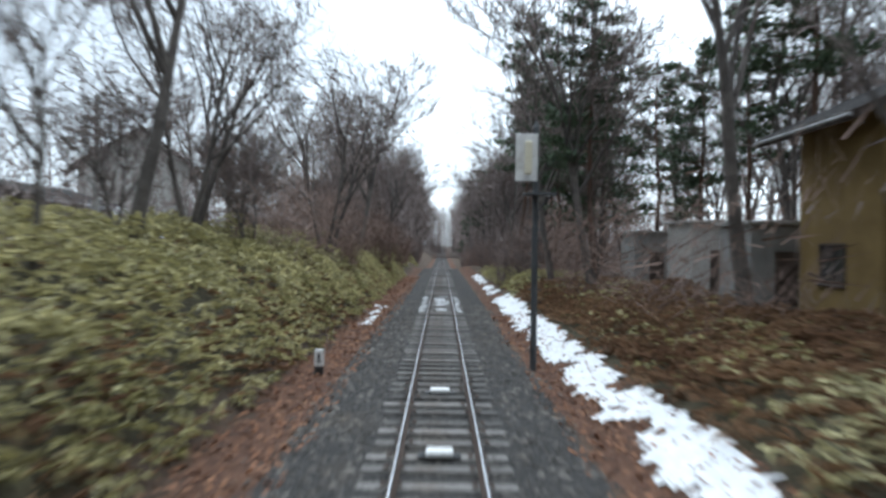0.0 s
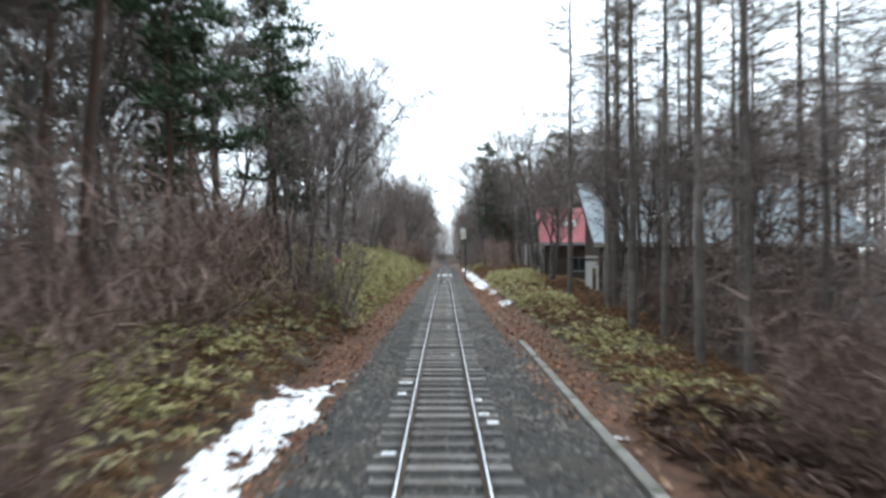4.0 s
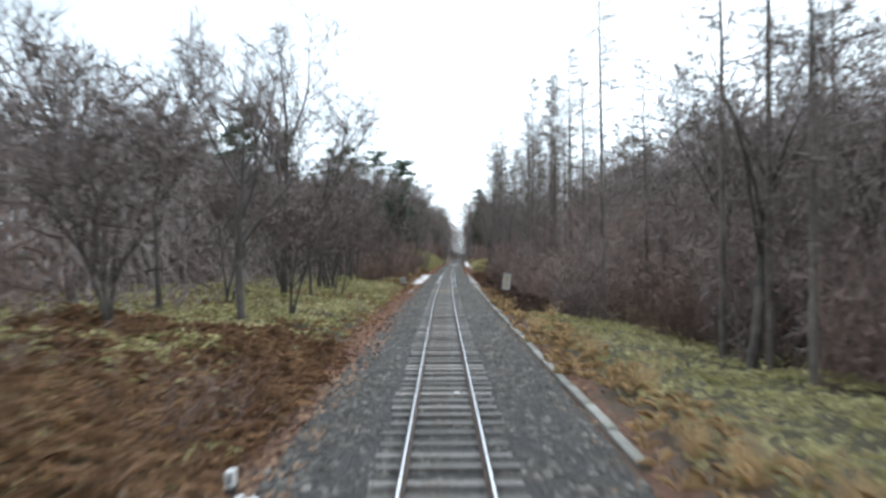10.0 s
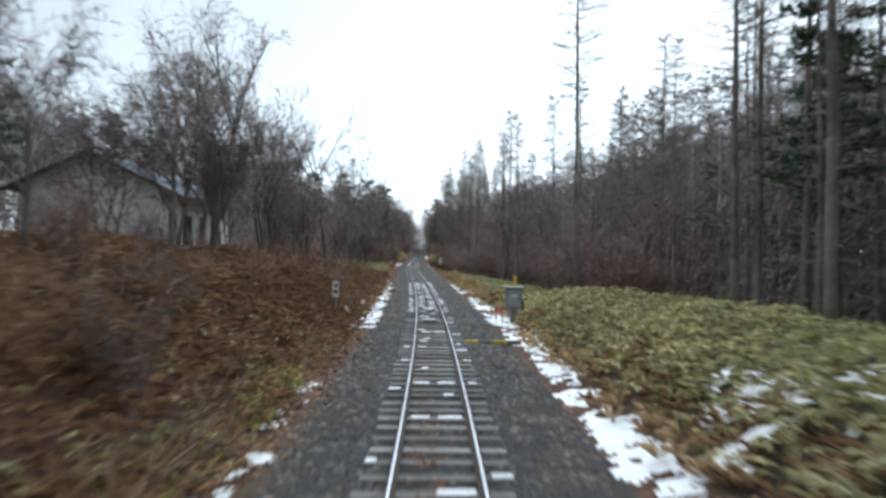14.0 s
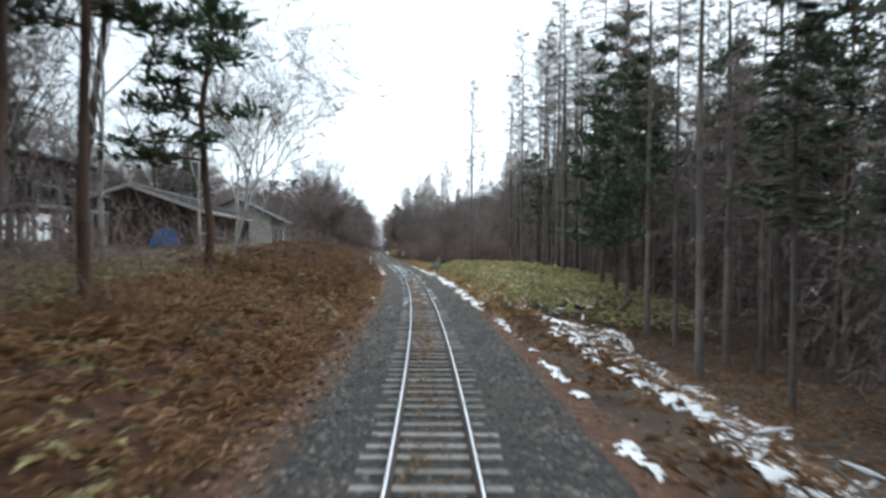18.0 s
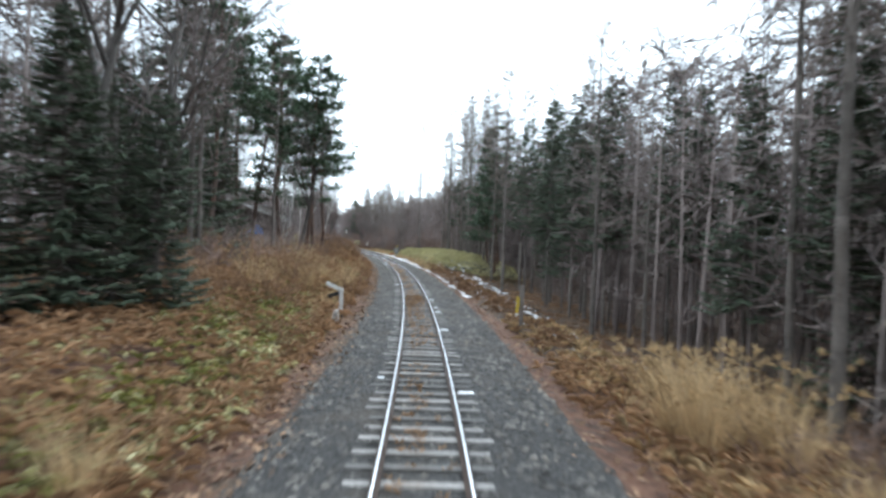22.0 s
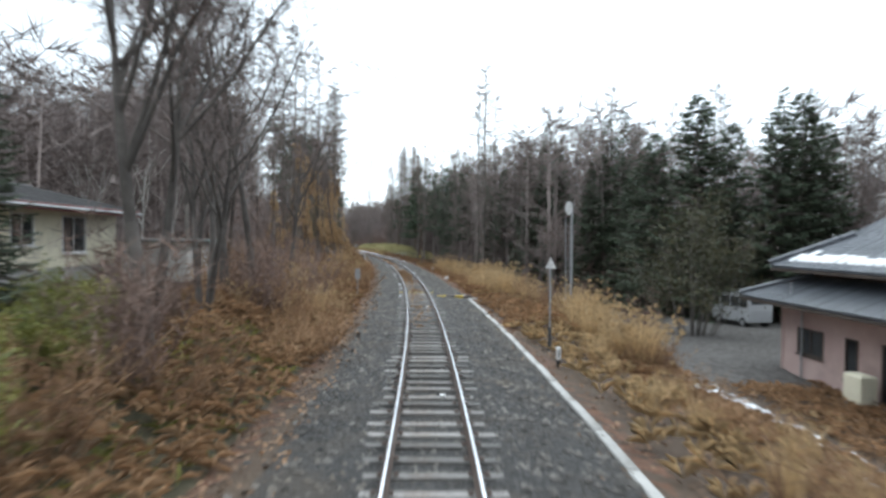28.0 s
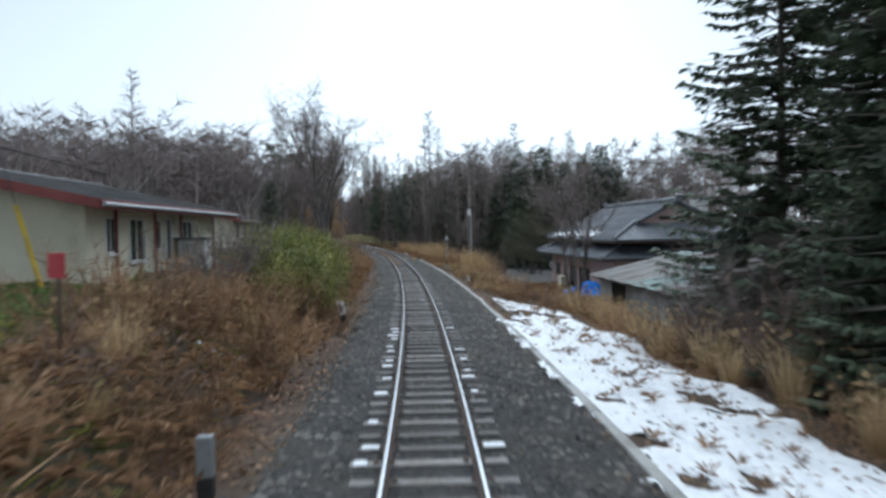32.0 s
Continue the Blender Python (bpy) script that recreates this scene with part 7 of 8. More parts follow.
def signal_lattice():
    """A second signal, with a round white head and a ladder, in the grass."""
    g = ground_at(327.8, 8.0)
    ob = thing("signal_post", site(327.8, 8.0, g), "grey signal post with ladder and a white oval head", "signal")
    h = 4.45 - g
    part("post", Geo().tube([(0.16, 0, -0.4), (0.16, 0, h + 0.3)], [0.08, 0.065], 10), STEEL, ob)
    for x in (-0.2, 0.1):
        part("rail", Geo().tube([(x, -0.35, 0), (x, -0.12, h - 0.4)], 0.018, 6), STEEL, ob)
    for k in range(14):
        z = 0.35 + k * 0.34
        y = -0.35 + 0.23 * z / max(h - 0.4, 1)
        part("rung", Geo().tube([(-0.2, y, z), (0.1, y, z)], 0.012, 6), STEEL, ob)
    d = Geo()
    pts = [(0.2 * math.cos(a), 0.36 * math.sin(a)) for a in [i * 6.28319 / 20 for i in range(20)]]
    d.prism([(-0.05 + x, h + z) for x, z in pts], "y", -0.2, -0.17)
    p = part("head", d, WHITE, ob, "white oval back plate")
    part("lamp_case", Geo().box(-0.14, 0.04, -0.168, 0.05, h - 0.25, h + 0.22, 0.03), DKSTEEL, p)
    part("hood", Geo().tube([(-0.05, 0.05, h + 0.08), (-0.05, 0.25, h + 0.06)], 0.085, 10), DKSTEEL, p)
    part("cabinet", Geo().box(-0.25, 0.25, 0.1, 0.4, 0.1, 0.9, 0.02), STEEL, ob)


signal_lattice()


def arrow_sign():
    g = ground_at(345.2, 3.5)
    ob = thing("arrow_sign", site(345.2, 3.5, g), "tall thin post with a white upward arrow head", "sign")
    h = 2.1 - g
    part("post", Geo().tube([(0, 0, -0.3), (0, 0, h)], 0.028, 8), STEEL, ob)
    part("sleeve", Geo().tube([(0, 0, 0.1), (0, 0, 0.75)], 0.05, 8), DKSTEEL, ob)
    part("head", Geo().prism([(-0.16, h - 0.14), (0.16, h - 0.14), (0, h + 0.18)], "y", -0.045, -0.03), WHITE, ob)


arrow_sign()


def cabinet():
    """A grey relay cabinet on a concrete foot, with its cable pipe."""
    g = -0.42
    ob = thing("relay_cabinet", site(183.2, 3.45, g), "grey steel relay cabinet on a narrow concrete foot", "cabinet")
    part("footing", Geo().box(-0.3, 0.3, -0.25, 0.25, -0.3, 0.06, 0.03), CONC, ob)
    part("pedestal", Geo().box(-0.13, 0.13, -0.12, 0.12, 0.062, 0.78, 0.02), GREYBOX, ob)
    b = part("body", Geo().box(-0.34, 0.34, -0.22, 0.22, 0.782, 1.6, 0.02), GREYBOX, ob)
    d = part("door", Geo().box(-0.25, 0.25, -0.245, -0.222, 0.86, 1.54, 0.012), STEEL, b, "pale grey door")
    part("nameplate", Geo().box(-0.1, 0.1, -0.25, -0.246, 1.26, 1.36), WHITE, d)
    part("handle", Geo().box(0.17, 0.21, -0.27, -0.246, 1.1, 1.22, 0.006), DKSTEEL, d)
    part("hood", Geo().box(-0.42, 0.42, -0.3, 0.3, 1.602, 1.68, 0.025), GREYBOX, ob)
    part("cable_pipe", Geo().tube([(0.42, 0.05, -0.2), (0.42, 0.05, 1.0), (0.36, 0.05, 1.1)], 0.04, 8), DKSTEEL, ob)
    y = thing("marker_pole", site(181.1, 3.8, ground_at(181.1, 3.8)), "thin pole with a yellow sleeve at its top", "pole")
    h = 1.5 - ground_at(181.1, 3.8)
    part("pole", Geo().tube([(0, 0, -0.3), (0, 0, h - 0.1)], 0.025, 8), DKSTEEL, y)
    part("sleeve", Geo().tube([(0, 0, h - 0.3), (0, 0, h + 0.12)], 0.07, 10), YELLOW, y)


cabinet()
for s, b in ((180.6, 3.1), (181.9, 3.0), (183.4, 2.85)):
    ob = thing("hoop_guard", site(s, b, ground_at(s, b), 20), "red and white painted hoop guard by the cable trough", "guard", "hoop guards")
    part("leg", Geo().tube([(-0.14, 0, -0.2), (-0.14, 0, 0.28)], 0.028, 8), WHITE, ob)
    part("leg", Geo().tube([(0.14, 0, -0.2), (0.14, 0, 0.28)], 0.028, 8), WHITE, ob)
    part("hoop", Geo().tube([(-0.14, 0, 0.28), (-0.13, 0, 0.42), (-0.06, 0, 0.5), (0.06, 0, 0.5), (0.13, 0, 0.42), (0.14, 0, 0.28)], 0.03, 8), RED, ob, "red top of the hoop")

ob = thing("lineside_box", site(98.8, -3.35, ground_at(98.8, -3.35)), "small pale grey lineside box on a post", "junction box")
part("post", Geo().tube([(0.08, 0, -0.3), (0.08, 0, 1.0)], 0.045, 8), DKSTEEL, ob)
part("box", Geo().box(-0.3, 0.12, -0.2, -0.045, 0.62, 1.15, 0.02), STEEL, ob)
for k in range(4):
    part("cable_cover", Geo().box(0.5, 0.64, -3.3 + k, -2.32 + k, -0.06, 0.09, 0.015), CONC, ob)
ob = thing("guard_post", site(279.6, 3.65, ground_at(279.6, 3.65)), "grey timber post with a yellow band", "post")
part("post", Geo().box(-0.07, 0.07, -0.07, 0.07, -0.4, 1.75, 0.015), LARCH, ob)
part("band", Geo().box(-0.2, -0.09, -0.09, -0.02, 0.95, 1.35, 0.01), YELLOW, ob)
ob = thing("guard_post", site(277.0, 3.9, ground_at(277.0, 3.9)), "short white post with a yellow band", "post")
part("post", Geo().tube([(0, 0, -0.3), (0, 0, 0.95)], 0.06, 8), WHITE, ob)
part("band", Geo().tube([(0, 0, 0.5), (0, 0, 0.75)], 0.063, 8), YELLOW, ob)

# beacons between the rails, painted sleepers and the cable crossing
for s in (-2.9, 1.4, 178.7, 183.9, 298.2):
    ob = thing("track_beacon", site(s, 0.0, -0.15), "flat white beacon plate fixed between the rails", "beacon", "track beacons")
    part("plate", Geo().box(-0.19, 0.19, -0.14, 0.14, 0.03, 0.1, 0.015), WHITE, ob)
    part("bracket", Geo().box(-0.3, 0.3, -0.05, 0.05, -0.002, 0.028), DKSTEEL, ob)
for s in (100.3, 102.8, 326.4):
    i = round(s / PITCH) * PITCH
    ob = thing("painted_marks", site(i, 0, -0.147), "yellow paint marks across one sleeper", "paint marks", "painted sleepers")
    for x0, x1 in ((-0.98, -0.72), (-0.42, -0.25), (-0.12, 0.06), (0.2, 0.42), (0.72, 0.98)):
        part("mark", Geo().box(x0, x1, -0.1, 0.1, -0.003, 0.004), YELLOW, ob)
rng2 = random.Random(12)
for s in (20.2, 23.4, 33.1, 38.0, 44.2, 52.0, 143.2, 150.8, 263.4, 304.3, 304.4, 313.0, 328.1, 334.5, 352.2, 359.0, 372.0):
    ob = thing("sleeper_tag", site(round(s / PITCH) * PITCH, rng2.uniform(0.2, 0.42), -0.147), "small white tag fixed to a sleeper", "tag", "sleeper tags")
    part("tag", Geo().box(-0.05, 0.05, -0.06, 0.06, -0.003, 0.02, 0.004), WHITE, ob)
for s in (190.1, 328.6):
    ob = thing("cable_cover", site(s, 1.0, -0.15), "weathered yellow cable cover across the ballast", "cable cover")
    for k in range(4):
        part("cover_piece", Geo().box(k * 0.46, k * 0.46 + 0.44, -0.05, 0.05, -0.1, 0.03, 0.01), YELLOW if k % 2 == 0 else LARCH, ob)
ob = thing("concrete_slab", site(327.7, 3.15, ground_at(327.7, 3.15)), "flat pale concrete slab at the ballast edge", "slab")
part("slab", Geo().box(-0.45, 0.5, -0.35, 0.35, -0.1, 0.07, 0.02), CONC, ob)


ob = thing("plastic_sheet", site(30.0, 7.2, ground_at(30.0, 7.2)), "crumpled blue plastic sheet at the foot of a tree", "sheet")
g = Geo()
for x0, y0, h0 in ((-0.2, 0.0, 0.35), (0.1, 0.1, 0.5), (0.25, -0.1, 0.25)):
    g.tube([(x0 - 0.12, y0, -0.05), (x0, y0 + 0.05, h0 * 0.6), (x0 + 0.08, y0, h0)], [0.16, 0.12, 0.02], 7)
part("sheet", g, TARP, ob, smooth=True)
ob = thing("tape_band", site(30.0, -6.4, ground_at(30.0, -6.4) + 1.0), "red marking tape tied round a tree trunk", "tape")
part("band", Geo().tube([(0, 0, -0.09), (0, 0, 0.09)], 0.24, 12), RED, ob)

# pale scraps of plastic in the weeds
for s, b, k in ((319.5, 5.4, 1.0), (323.0, 3.4, 1.0), (325.0, 4.5, 1.3), (309.0, 3.2, 1.4), (304.0, 4.7, 1.3)):
    r3 = random.Random(int(s * 10))
    ob = thing("plastic_scrap", site(s, b, ground_at(s, b), r3.uniform(0, 360)), "crumpled pale plastic scrap among dry weeds", "litter", "plastic scraps")
    g = Geo()
    for j in range(4):
        x, y = r3.uniform(-0.1, 0.1) * k, r3.uniform(-0.08, 0.08) * k
        w = r3.uniform(0.08, 0.13) * k
        g.tube([(x - w, y, 0.02), (x, y + 0.03, 0.1 * k), (x + w, y - 0.02, 0.03)], [0.03, w * 0.7, 0.02], 6)
    part("scrap", g, WHITE, ob, smooth=True)


# ---- kerbs along the ballast ----
def kerb(s0, s1, b0, b1, high, wide, label, mat=CONC):
    ob = thing("kerb", Matrix.Identity(4), label, "kerb", "concrete kerbs", "structure")
    n = int((s1 - s0) / 2.0)
    g = Geo().box(-wide / 2, wide / 2, -0.985, 0.985, -0.35, high, 0.02).mesh("kerb stone", mat)
    rng = random.Random(int(s0))
    for i in range(n):
        s = s0 + (i + 0.5) * (s1 - s0) / n
        b = b0 + (b1 - b0) * (i + 0.5) / n
        k = new("kerb_stone", g)
        k.parent = ob
        k.matrix_world = site(s, b + rng.uniform(-0.015, 0.015), -0.42 + rng.uniform(-0.02, 0.02), rng.uniform(-0.4, 0.4))


kerb(16, 48, 2.7, 2.62, 0.1, 0.14, "low weathered concrete kerb beside the ballast", KERBC)
kerb(48, 148, 2.7, 2.85, 0.2, 0.2, "grey concrete kerb retaining the ballast", KERBC)
kerb(158, 196, 2.75, 2.9, 0.08, 0.16, "concrete cable trough edge half under snow", KERBC)
kerb(326, 410, 2.66, 2.8, 0.14, 0.18, "pale concrete kerb curving with the line")


# ---- old snow ----
def snow_patch(label, s0, s1, b0, b1, cover=0.1, thick=0.05, seed=1, cell=0.1, over=0.0):
    """A ragged sheet of old snow lying on the ground."""
    s, b = np.arange(s0, s1, cell), np.arange(b0, b1, cell)
    S, B = np.meshgrid(s, b, indexing="ij")
    m = 0.4 * value_noise(S / 1.5, B / 1.1, seed) + 0.35 * value_noise(S / 0.55 + 7.3, B / 0.5 + 1.7, seed + 1) + 0.3 * value_noise(S / 0.25, B / 0.23, seed + 2) + 0.15 * value_noise(S / 0.13, B / 0.12, seed + 3)
    edge = np.minimum(np.minimum((S - s0) / 1.2, (s1 - S) / 1.2), np.minimum((B - b0) / 0.35, (b1 - B) / 0.35))
    m = m + cover - np.clip(1 - edge, 0, 1) * 0.7
    x, y = at(S, B)
    z = height(S, B) + over + np.clip(m * 0.4, -0.03, thick)
    idx = np.arange(S.size).reshape(S.shape)
    q = np.stack([idx[:-1, :-1], idx[1:, :-1], idx[1:, 1:], idx[:-1, 1:]], -1).reshape(-1, 4)
    keep = (m.ravel()[q] > -0.06).all(1)
    q = q[keep]
    used, inv = np.unique(q, return_inverse=True)
    v = np.stack([x.ravel(), y.ravel(), z.ravel()], -1)[used]
    me = array_mesh("snow patch", v, inv.reshape(-1, 4), SNOW)
    me.polygons.foreach_set("use_smooth", [True] * len(me.polygons))
    return tagged(new("snow_patch", me), label, "snow", "snow patches", "stuff")


snow_patch("ragged strip of old snow beside the ballast", -30, 14, 2.7, 4.1, 0.36, 0.05, 11)
snow_patch("thin broken snow in the leaves", 10, 34, 3.0, 4.3, -0.12, 0.03, 12)
snow_patch("small patch of snow by the track", -26, -16, -3.4, -2.5, 0.2, 0.04, 13)
snow_patch("wide patch of snow on the ballast shoulder", 56, 87, -3.9, -2.25, 0.36, 0.05, 14)
snow_patch("thin snow in the pasture", 78, 96, -20, -15.5, 0.05, 0.04, 29, 0.2)
snow_patch("snow along the concrete kerb", 60, 100, 2.2, 3.4, -0.2, 0.03, 15)
snow_patch("scattered snow below the brown bank", 148, 186, -4.2, -2.0, 0.2, 0.04, 16)
snow_patch("snow on the ballast shoulder by the mound", 198, 228, 2.45, 3.7, 0.1, 0.05, 27)
snow_patch("crumbs of snow at the ballast edge", 196, 224, -3.6, -2.2, -0.14, 0.04, 26)
snow_patch("strip of snow along the cable trough", 150, 204, 2.4, 3.7, 0.24, 0.05, 17)
snow_patch("snow lying among bamboo grass", 200, 230, 3.2, 9.0, -0.12, 0.05, 18, 0.11, over=0.22)
snow_patch("narrow strip of snow at the ballast edge", 224, 266, 2.75, 3.5, 0.0, 0.05, 19)
snow_patch("snow over cut branches in the ditch", 228, 264, 4.6, 9.4, 0.26, 0.06, 20, 0.12)
snow_patch("broken snow over sticks at the ditch edge", 256, 282, 4.0, 5.9, -0.3, 0.05, 30, 0.11)
snow_patch("small remnants of snow in the grass", 296, 334, 4.2, 7.5, -0.55, 0.04, 21)
snow_patch("broad ragged snow field below the kerb", 377, 408, 2.5, 6.8, 0.34, 0.06, 22, 0.085)
snow_patch("broken streaks of snow below the kerb", 368, 384, 3.2, 6.3, 0.26, 0.05, 28, 0.085)
snow_patch("icy snow along the yard", 341, 364, 8.0, 9.9, 0.06, 0.04, 23)
snow_patch("snow beside the cream house", 384, 398, -6.5, -3.6, -0.5, 0.04, 24)
snow_patch("patch of snow far along the line", -60, -32, 2.7, 3.8, 0.1, 0.04, 25)


def sleeper_snow(label, s0, s1, chance, spans, seed):
    """Thin snow lying on the tops of sleepers."""
    rng = random.Random(seed)
    g = Geo()
    n = 0
    ob = thing("sleeper_snow", Matrix.Identity(4), label, "snow", "snow patches")
    for i in range(math.ceil(s0 / PITCH), int(s1 / PITCH)):
        for a, b in spans:
            if rng.random() > chance:
                continue
            x0 = rng.uniform(a, a + (b - a) * 0.4)
            x1 = rng.uniform(x0 + (b - a) * 0.3, b)
            m = site(i * PITCH, 0, -0.146)
            w = rng.uniform(0.06, 0.1)
            pts = [(x0, -w), ((x0 + x1) / 2, -w * rng.uniform(0.8, 1.05)), (x1, -w * 0.9), (x1 + 0.02, 0), (x1, w), ((x0 + x1) / 2, w * rng.uniform(0.8, 1.05)), (x0, w * 0.9), (x0 - 0.02, 0)]
            k = len(pts)
            v = [m @ Vector((x, y, 0)) for x, y in pts] + [m @ Vector((x * 0.97 + (x0 + x1) * 0.015, y * 0.8, 0.022)) for x, y in pts]
            part("snow_cap", Geo().add(v, [tuple(range(k, 2 * k))] + [(j, (j + 1) % k, k + (j + 1) % k, k + j) for j in range(k)]), SNOW, ob)
            n += 1


OUT = ((-0.98, -0.66), (0.66, 0.98))
sleeper_snow("snow between the rails far along the line", -30, -20, 0.9, ((-0.48, 0.48), *OUT), 1)
sleeper_snow("thin snow on the sleeper ends", 56, 96, 0.35, OUT, 2)
sleeper_snow("snow lying across the sleepers", 150, 180, 0.62, ((-0.48, 0.0), (0.0, 0.48), *OUT), 3)
sleeper_snow("patches of snow on the sleepers", 180, 226, 0.14, ((-0.48, 0.0), (0.0, 0.48), *OUT), 4)
sleeper_snow("snow on the sleeper ends near the house", 378, 394, 0.5, OUT, 5)
sleeper_snow("a little snow on a few sleepers", 258, 330, 0.07, OUT, 6)


# ---- pampas grass, bushes, brushwood and other growth near the houses ----
def grass_tuft(name, seed, h, n, mat):
    rng = np.random.RandomState(seed)
    a = rng.uniform(0, 6.283, n)
    q = 0.35 * np.sqrt(rng.rand(n))
    p = np.stack([np.cos(a) * q, np.sin(a) * q, np.zeros(n)], -1)
    lean = rng.uniform(0.05, 0.55, n)
    L = h * rng.uniform(0.5, 1.1, n)
    d = np.stack([np.cos(a) * lean, np.sin(a) * lean, np.ones(n)], -1)
    d /= np.linalg.norm(d, axis=1)[:, None]
    mid = p + d * L[:, None] * 0.6
    out = np.stack([np.cos(a), np.sin(a), np.zeros(n)], -1)
    tip = mid + (d * 0.3 + out * 0.35 * lean[:, None] + np.array([[0, 0, -0.1]]) * lean[:, None]) * L[:, None]
    side = np.stack([-np.sin(a), np.cos(a), np.zeros(n)], -1) * 0.012
    v = np.stack([p - side, p + side, mid + side * 0.8, mid - side * 0.8, tip], 1).reshape(-1, 3)
    k = np.arange(n)[:, None] * 5
    f = np.concatenate([k + np.array([[0, 1, 2]]), k + np.array([[0, 2, 3]]), k + np.array([[3, 2, 4]])])
    # feathery heads on some stalks
    m = n // 5
    hp = np.repeat(tip[:m] + np.array([[0, 0, 0.05]]), 9, 0)
    hd = np.repeat(d[:m], 9, 0) + rng.normal(0, 0.35, (m * 9, 3))
    return [("blade_tuft", array_mesh(name, v, f, mat)), ("plume_tuft", leaf_mesh(name + " plumes", hp, hd, np.array([[0, 0, 1.0]]) + rng.normal(0, 0.4, (m * 9, 3)), rng.uniform(0.15, 0.3, m * 9), np.full(m * 9, 0.02), SUSUKI, 0.3))]


kind("susuki", "pampas_grass_tuft", "tall tuft of dry straw-coloured pampas grass", "grass", "pampas grass tufts", grass_tuft("tuft a", 61, 1.7, 130, SUSUKI), grass_tuft("tuft b", 62, 1.3, 120, SUSUKI), grass_tuft("tuft c", 63, 2.1, 140, SUSUKI))
for c0, c1, n in ((319, 4.6, 6), (309, 5.9, 6), (326, 5.0, 9), (323.3, 5.6, 6), (304.3, 4.7, 7), (312.5, 6.4, 6), (293.5, 4.5, 6), (289, 5.6, 6), (293, 6.0, 5), (297.5, 6.0, 6), (334.5, 7.2, 8), (337, 6.4, 11), (340.5, 6.8, 9), (343.0, 6.2, 6)):
    for _ in range(n):
        plant("susuki", c0 + rnd.gauss(0, 0.8), c1 + rnd.gauss(0, 0.55), rnd.uniform(0.65, 1.05), rng=rnd)
scatter("susuki", 258, 280, -6.5, -3.6, 16, (0.5, 0.85), 1.2)
for c0, c1, n in ((365.5, 8.2, 7), (370.0, 7.8, 7), (375.0, 8.2, 6)):
    for _ in range(n):
        plant("susuki", c0 + rnd.gauss(0, 1.2), c1 + rnd.gauss(0, 0.5), rnd.uniform(0.55, 0.85), rng=rnd)
scatter("susuki", 343, 368, 4.2, 7.0, 12, (0.35, 0.6), 1.6)
scatter("fern", 340, 368, 4.4, 8.6, 16, (0.5, 0.8), 1.6)
scatter("susuki", 366, 404, 6.7, 9.0, 34, (0.5, 0.85), 1.0)
scatter("fern", 366, 402, 6.6, 9.0, 22, (0.7, 1.0), 1.2)
scatter("susuki", 296, 345, -5.8, -3.2, 24, (0.5, 0.85), 1.2)
scatter("susuki", 374, 402, -7.0, -3.6, 18, (0.45, 0.7), 1.2)
scatter("susuki", 124, 168, 3.3, 5.0, 10, (0.4, 0.6), 1.5)


def leafy_bush(name, seed, h, wide, mat, leaves=1500):
    rng = np.random.RandomState(seed)
    r2 = random.Random(seed)
    stems = []
    C = []
    for k in range(26):
        a, q = r2.uniform(0, 6.28), wide * r2.random() ** 0.5 * 0.8
        e = (math.cos(a) * q, math.sin(a) * q, h * r2.uniform(0.4, 1.08) * (1.1 - 0.45 * q / wide))
        stems.append(((math.cos(a) * q * 0.3, math.sin(a) * q * 0.3, -0.2), e, 0.025, 0, 4))
        C.append(e)
    C = np.array(C)
    i = rng.randint(0, len(C), leaves)
    p = C[i] * rng.uniform(0.55, 1.0, (leaves, 1)) + rng.normal(0, 0.2, (leaves, 3)) * (0.5 + 0.5 * h / 2.6) * np.array([1, 1, 0.8])
    p[:, 2] = np.maximum(p[:, 2], 0.1)
    d = rng.normal(0, 1, (leaves, 3)) + np.array([[0, 0, 0.2]])
    return [("stem_frame", limb_mesh(name + " stems", stems, BARK)), ("foliage", leaf_mesh(name + " leaves", p, d, np.array([[0, 0, 1.0]]) + rng.normal(0, 0.5, p.shape), rng.uniform(0.09, 0.18, leaves), rng.uniform(0.04, 0.07, leaves), mat, 0.2))]


kind("bush", "leafy_bush", "dense yellow-green leafy bush beside the line", "bush", "leafy bushes", leafy_bush("bush a", 71, 2.6, 1.5, BUSHG, 4600), leafy_bush("bush b", 72, 2.2, 1.4, BUSHG, 4000))
for s, b, k in ((371.8, -4.4, 1.1), (373.2, -5.2, 1.15), (370.2, -4.0, 1.0), (374.6, -4.4, 0.9), (372.6, -6.2, 1.1), (362.5, -5.2, 1.0), (364.8, -4.7, 1.05), (366.8, -5.3, 1.1), (368.8, -4.8, 1.0), (365.2, -6.4, 1.0), (361.0, -6.2, 0.9), (370.5, -5.6, 0.85), (358.4, -5.0, 0.7), (367.5, -3.9, 0.7), (376.5, -4.0, 1.1), (377.4, -4.5, 1.1), (379.3, -4.1, 0.95), (377.3, -3.5, 0.75), (375.2, -3.6, 0.9), (353.0, -6.3, 0.75), (354.6, -5.6, 0.6)):
    plant("bush", s, b, k, rng=rnd)
for s, b, k in ((355.5, -6.5, 0.5), (357.5, -7.2, 0.55), (383.5, -7.0, 0.35)):
    plant("bush", s, b, k, rng=rnd)
scatter("fern", 380, 402, -6.4, -3.4, 22, (0.8, 1.25), 1.2)
scatter("rust", 372, 404, -6.5, -3.2, 26, (0.7, 1.1), 1.3)
scatter("thicket", 374, 384, -7.0, -5.6, 5, (0.5, 0.7), 1.5)
scatter("thicket", 361, 379, -6.4, -3.7, 9, (0.45, 0.7), 1.8)
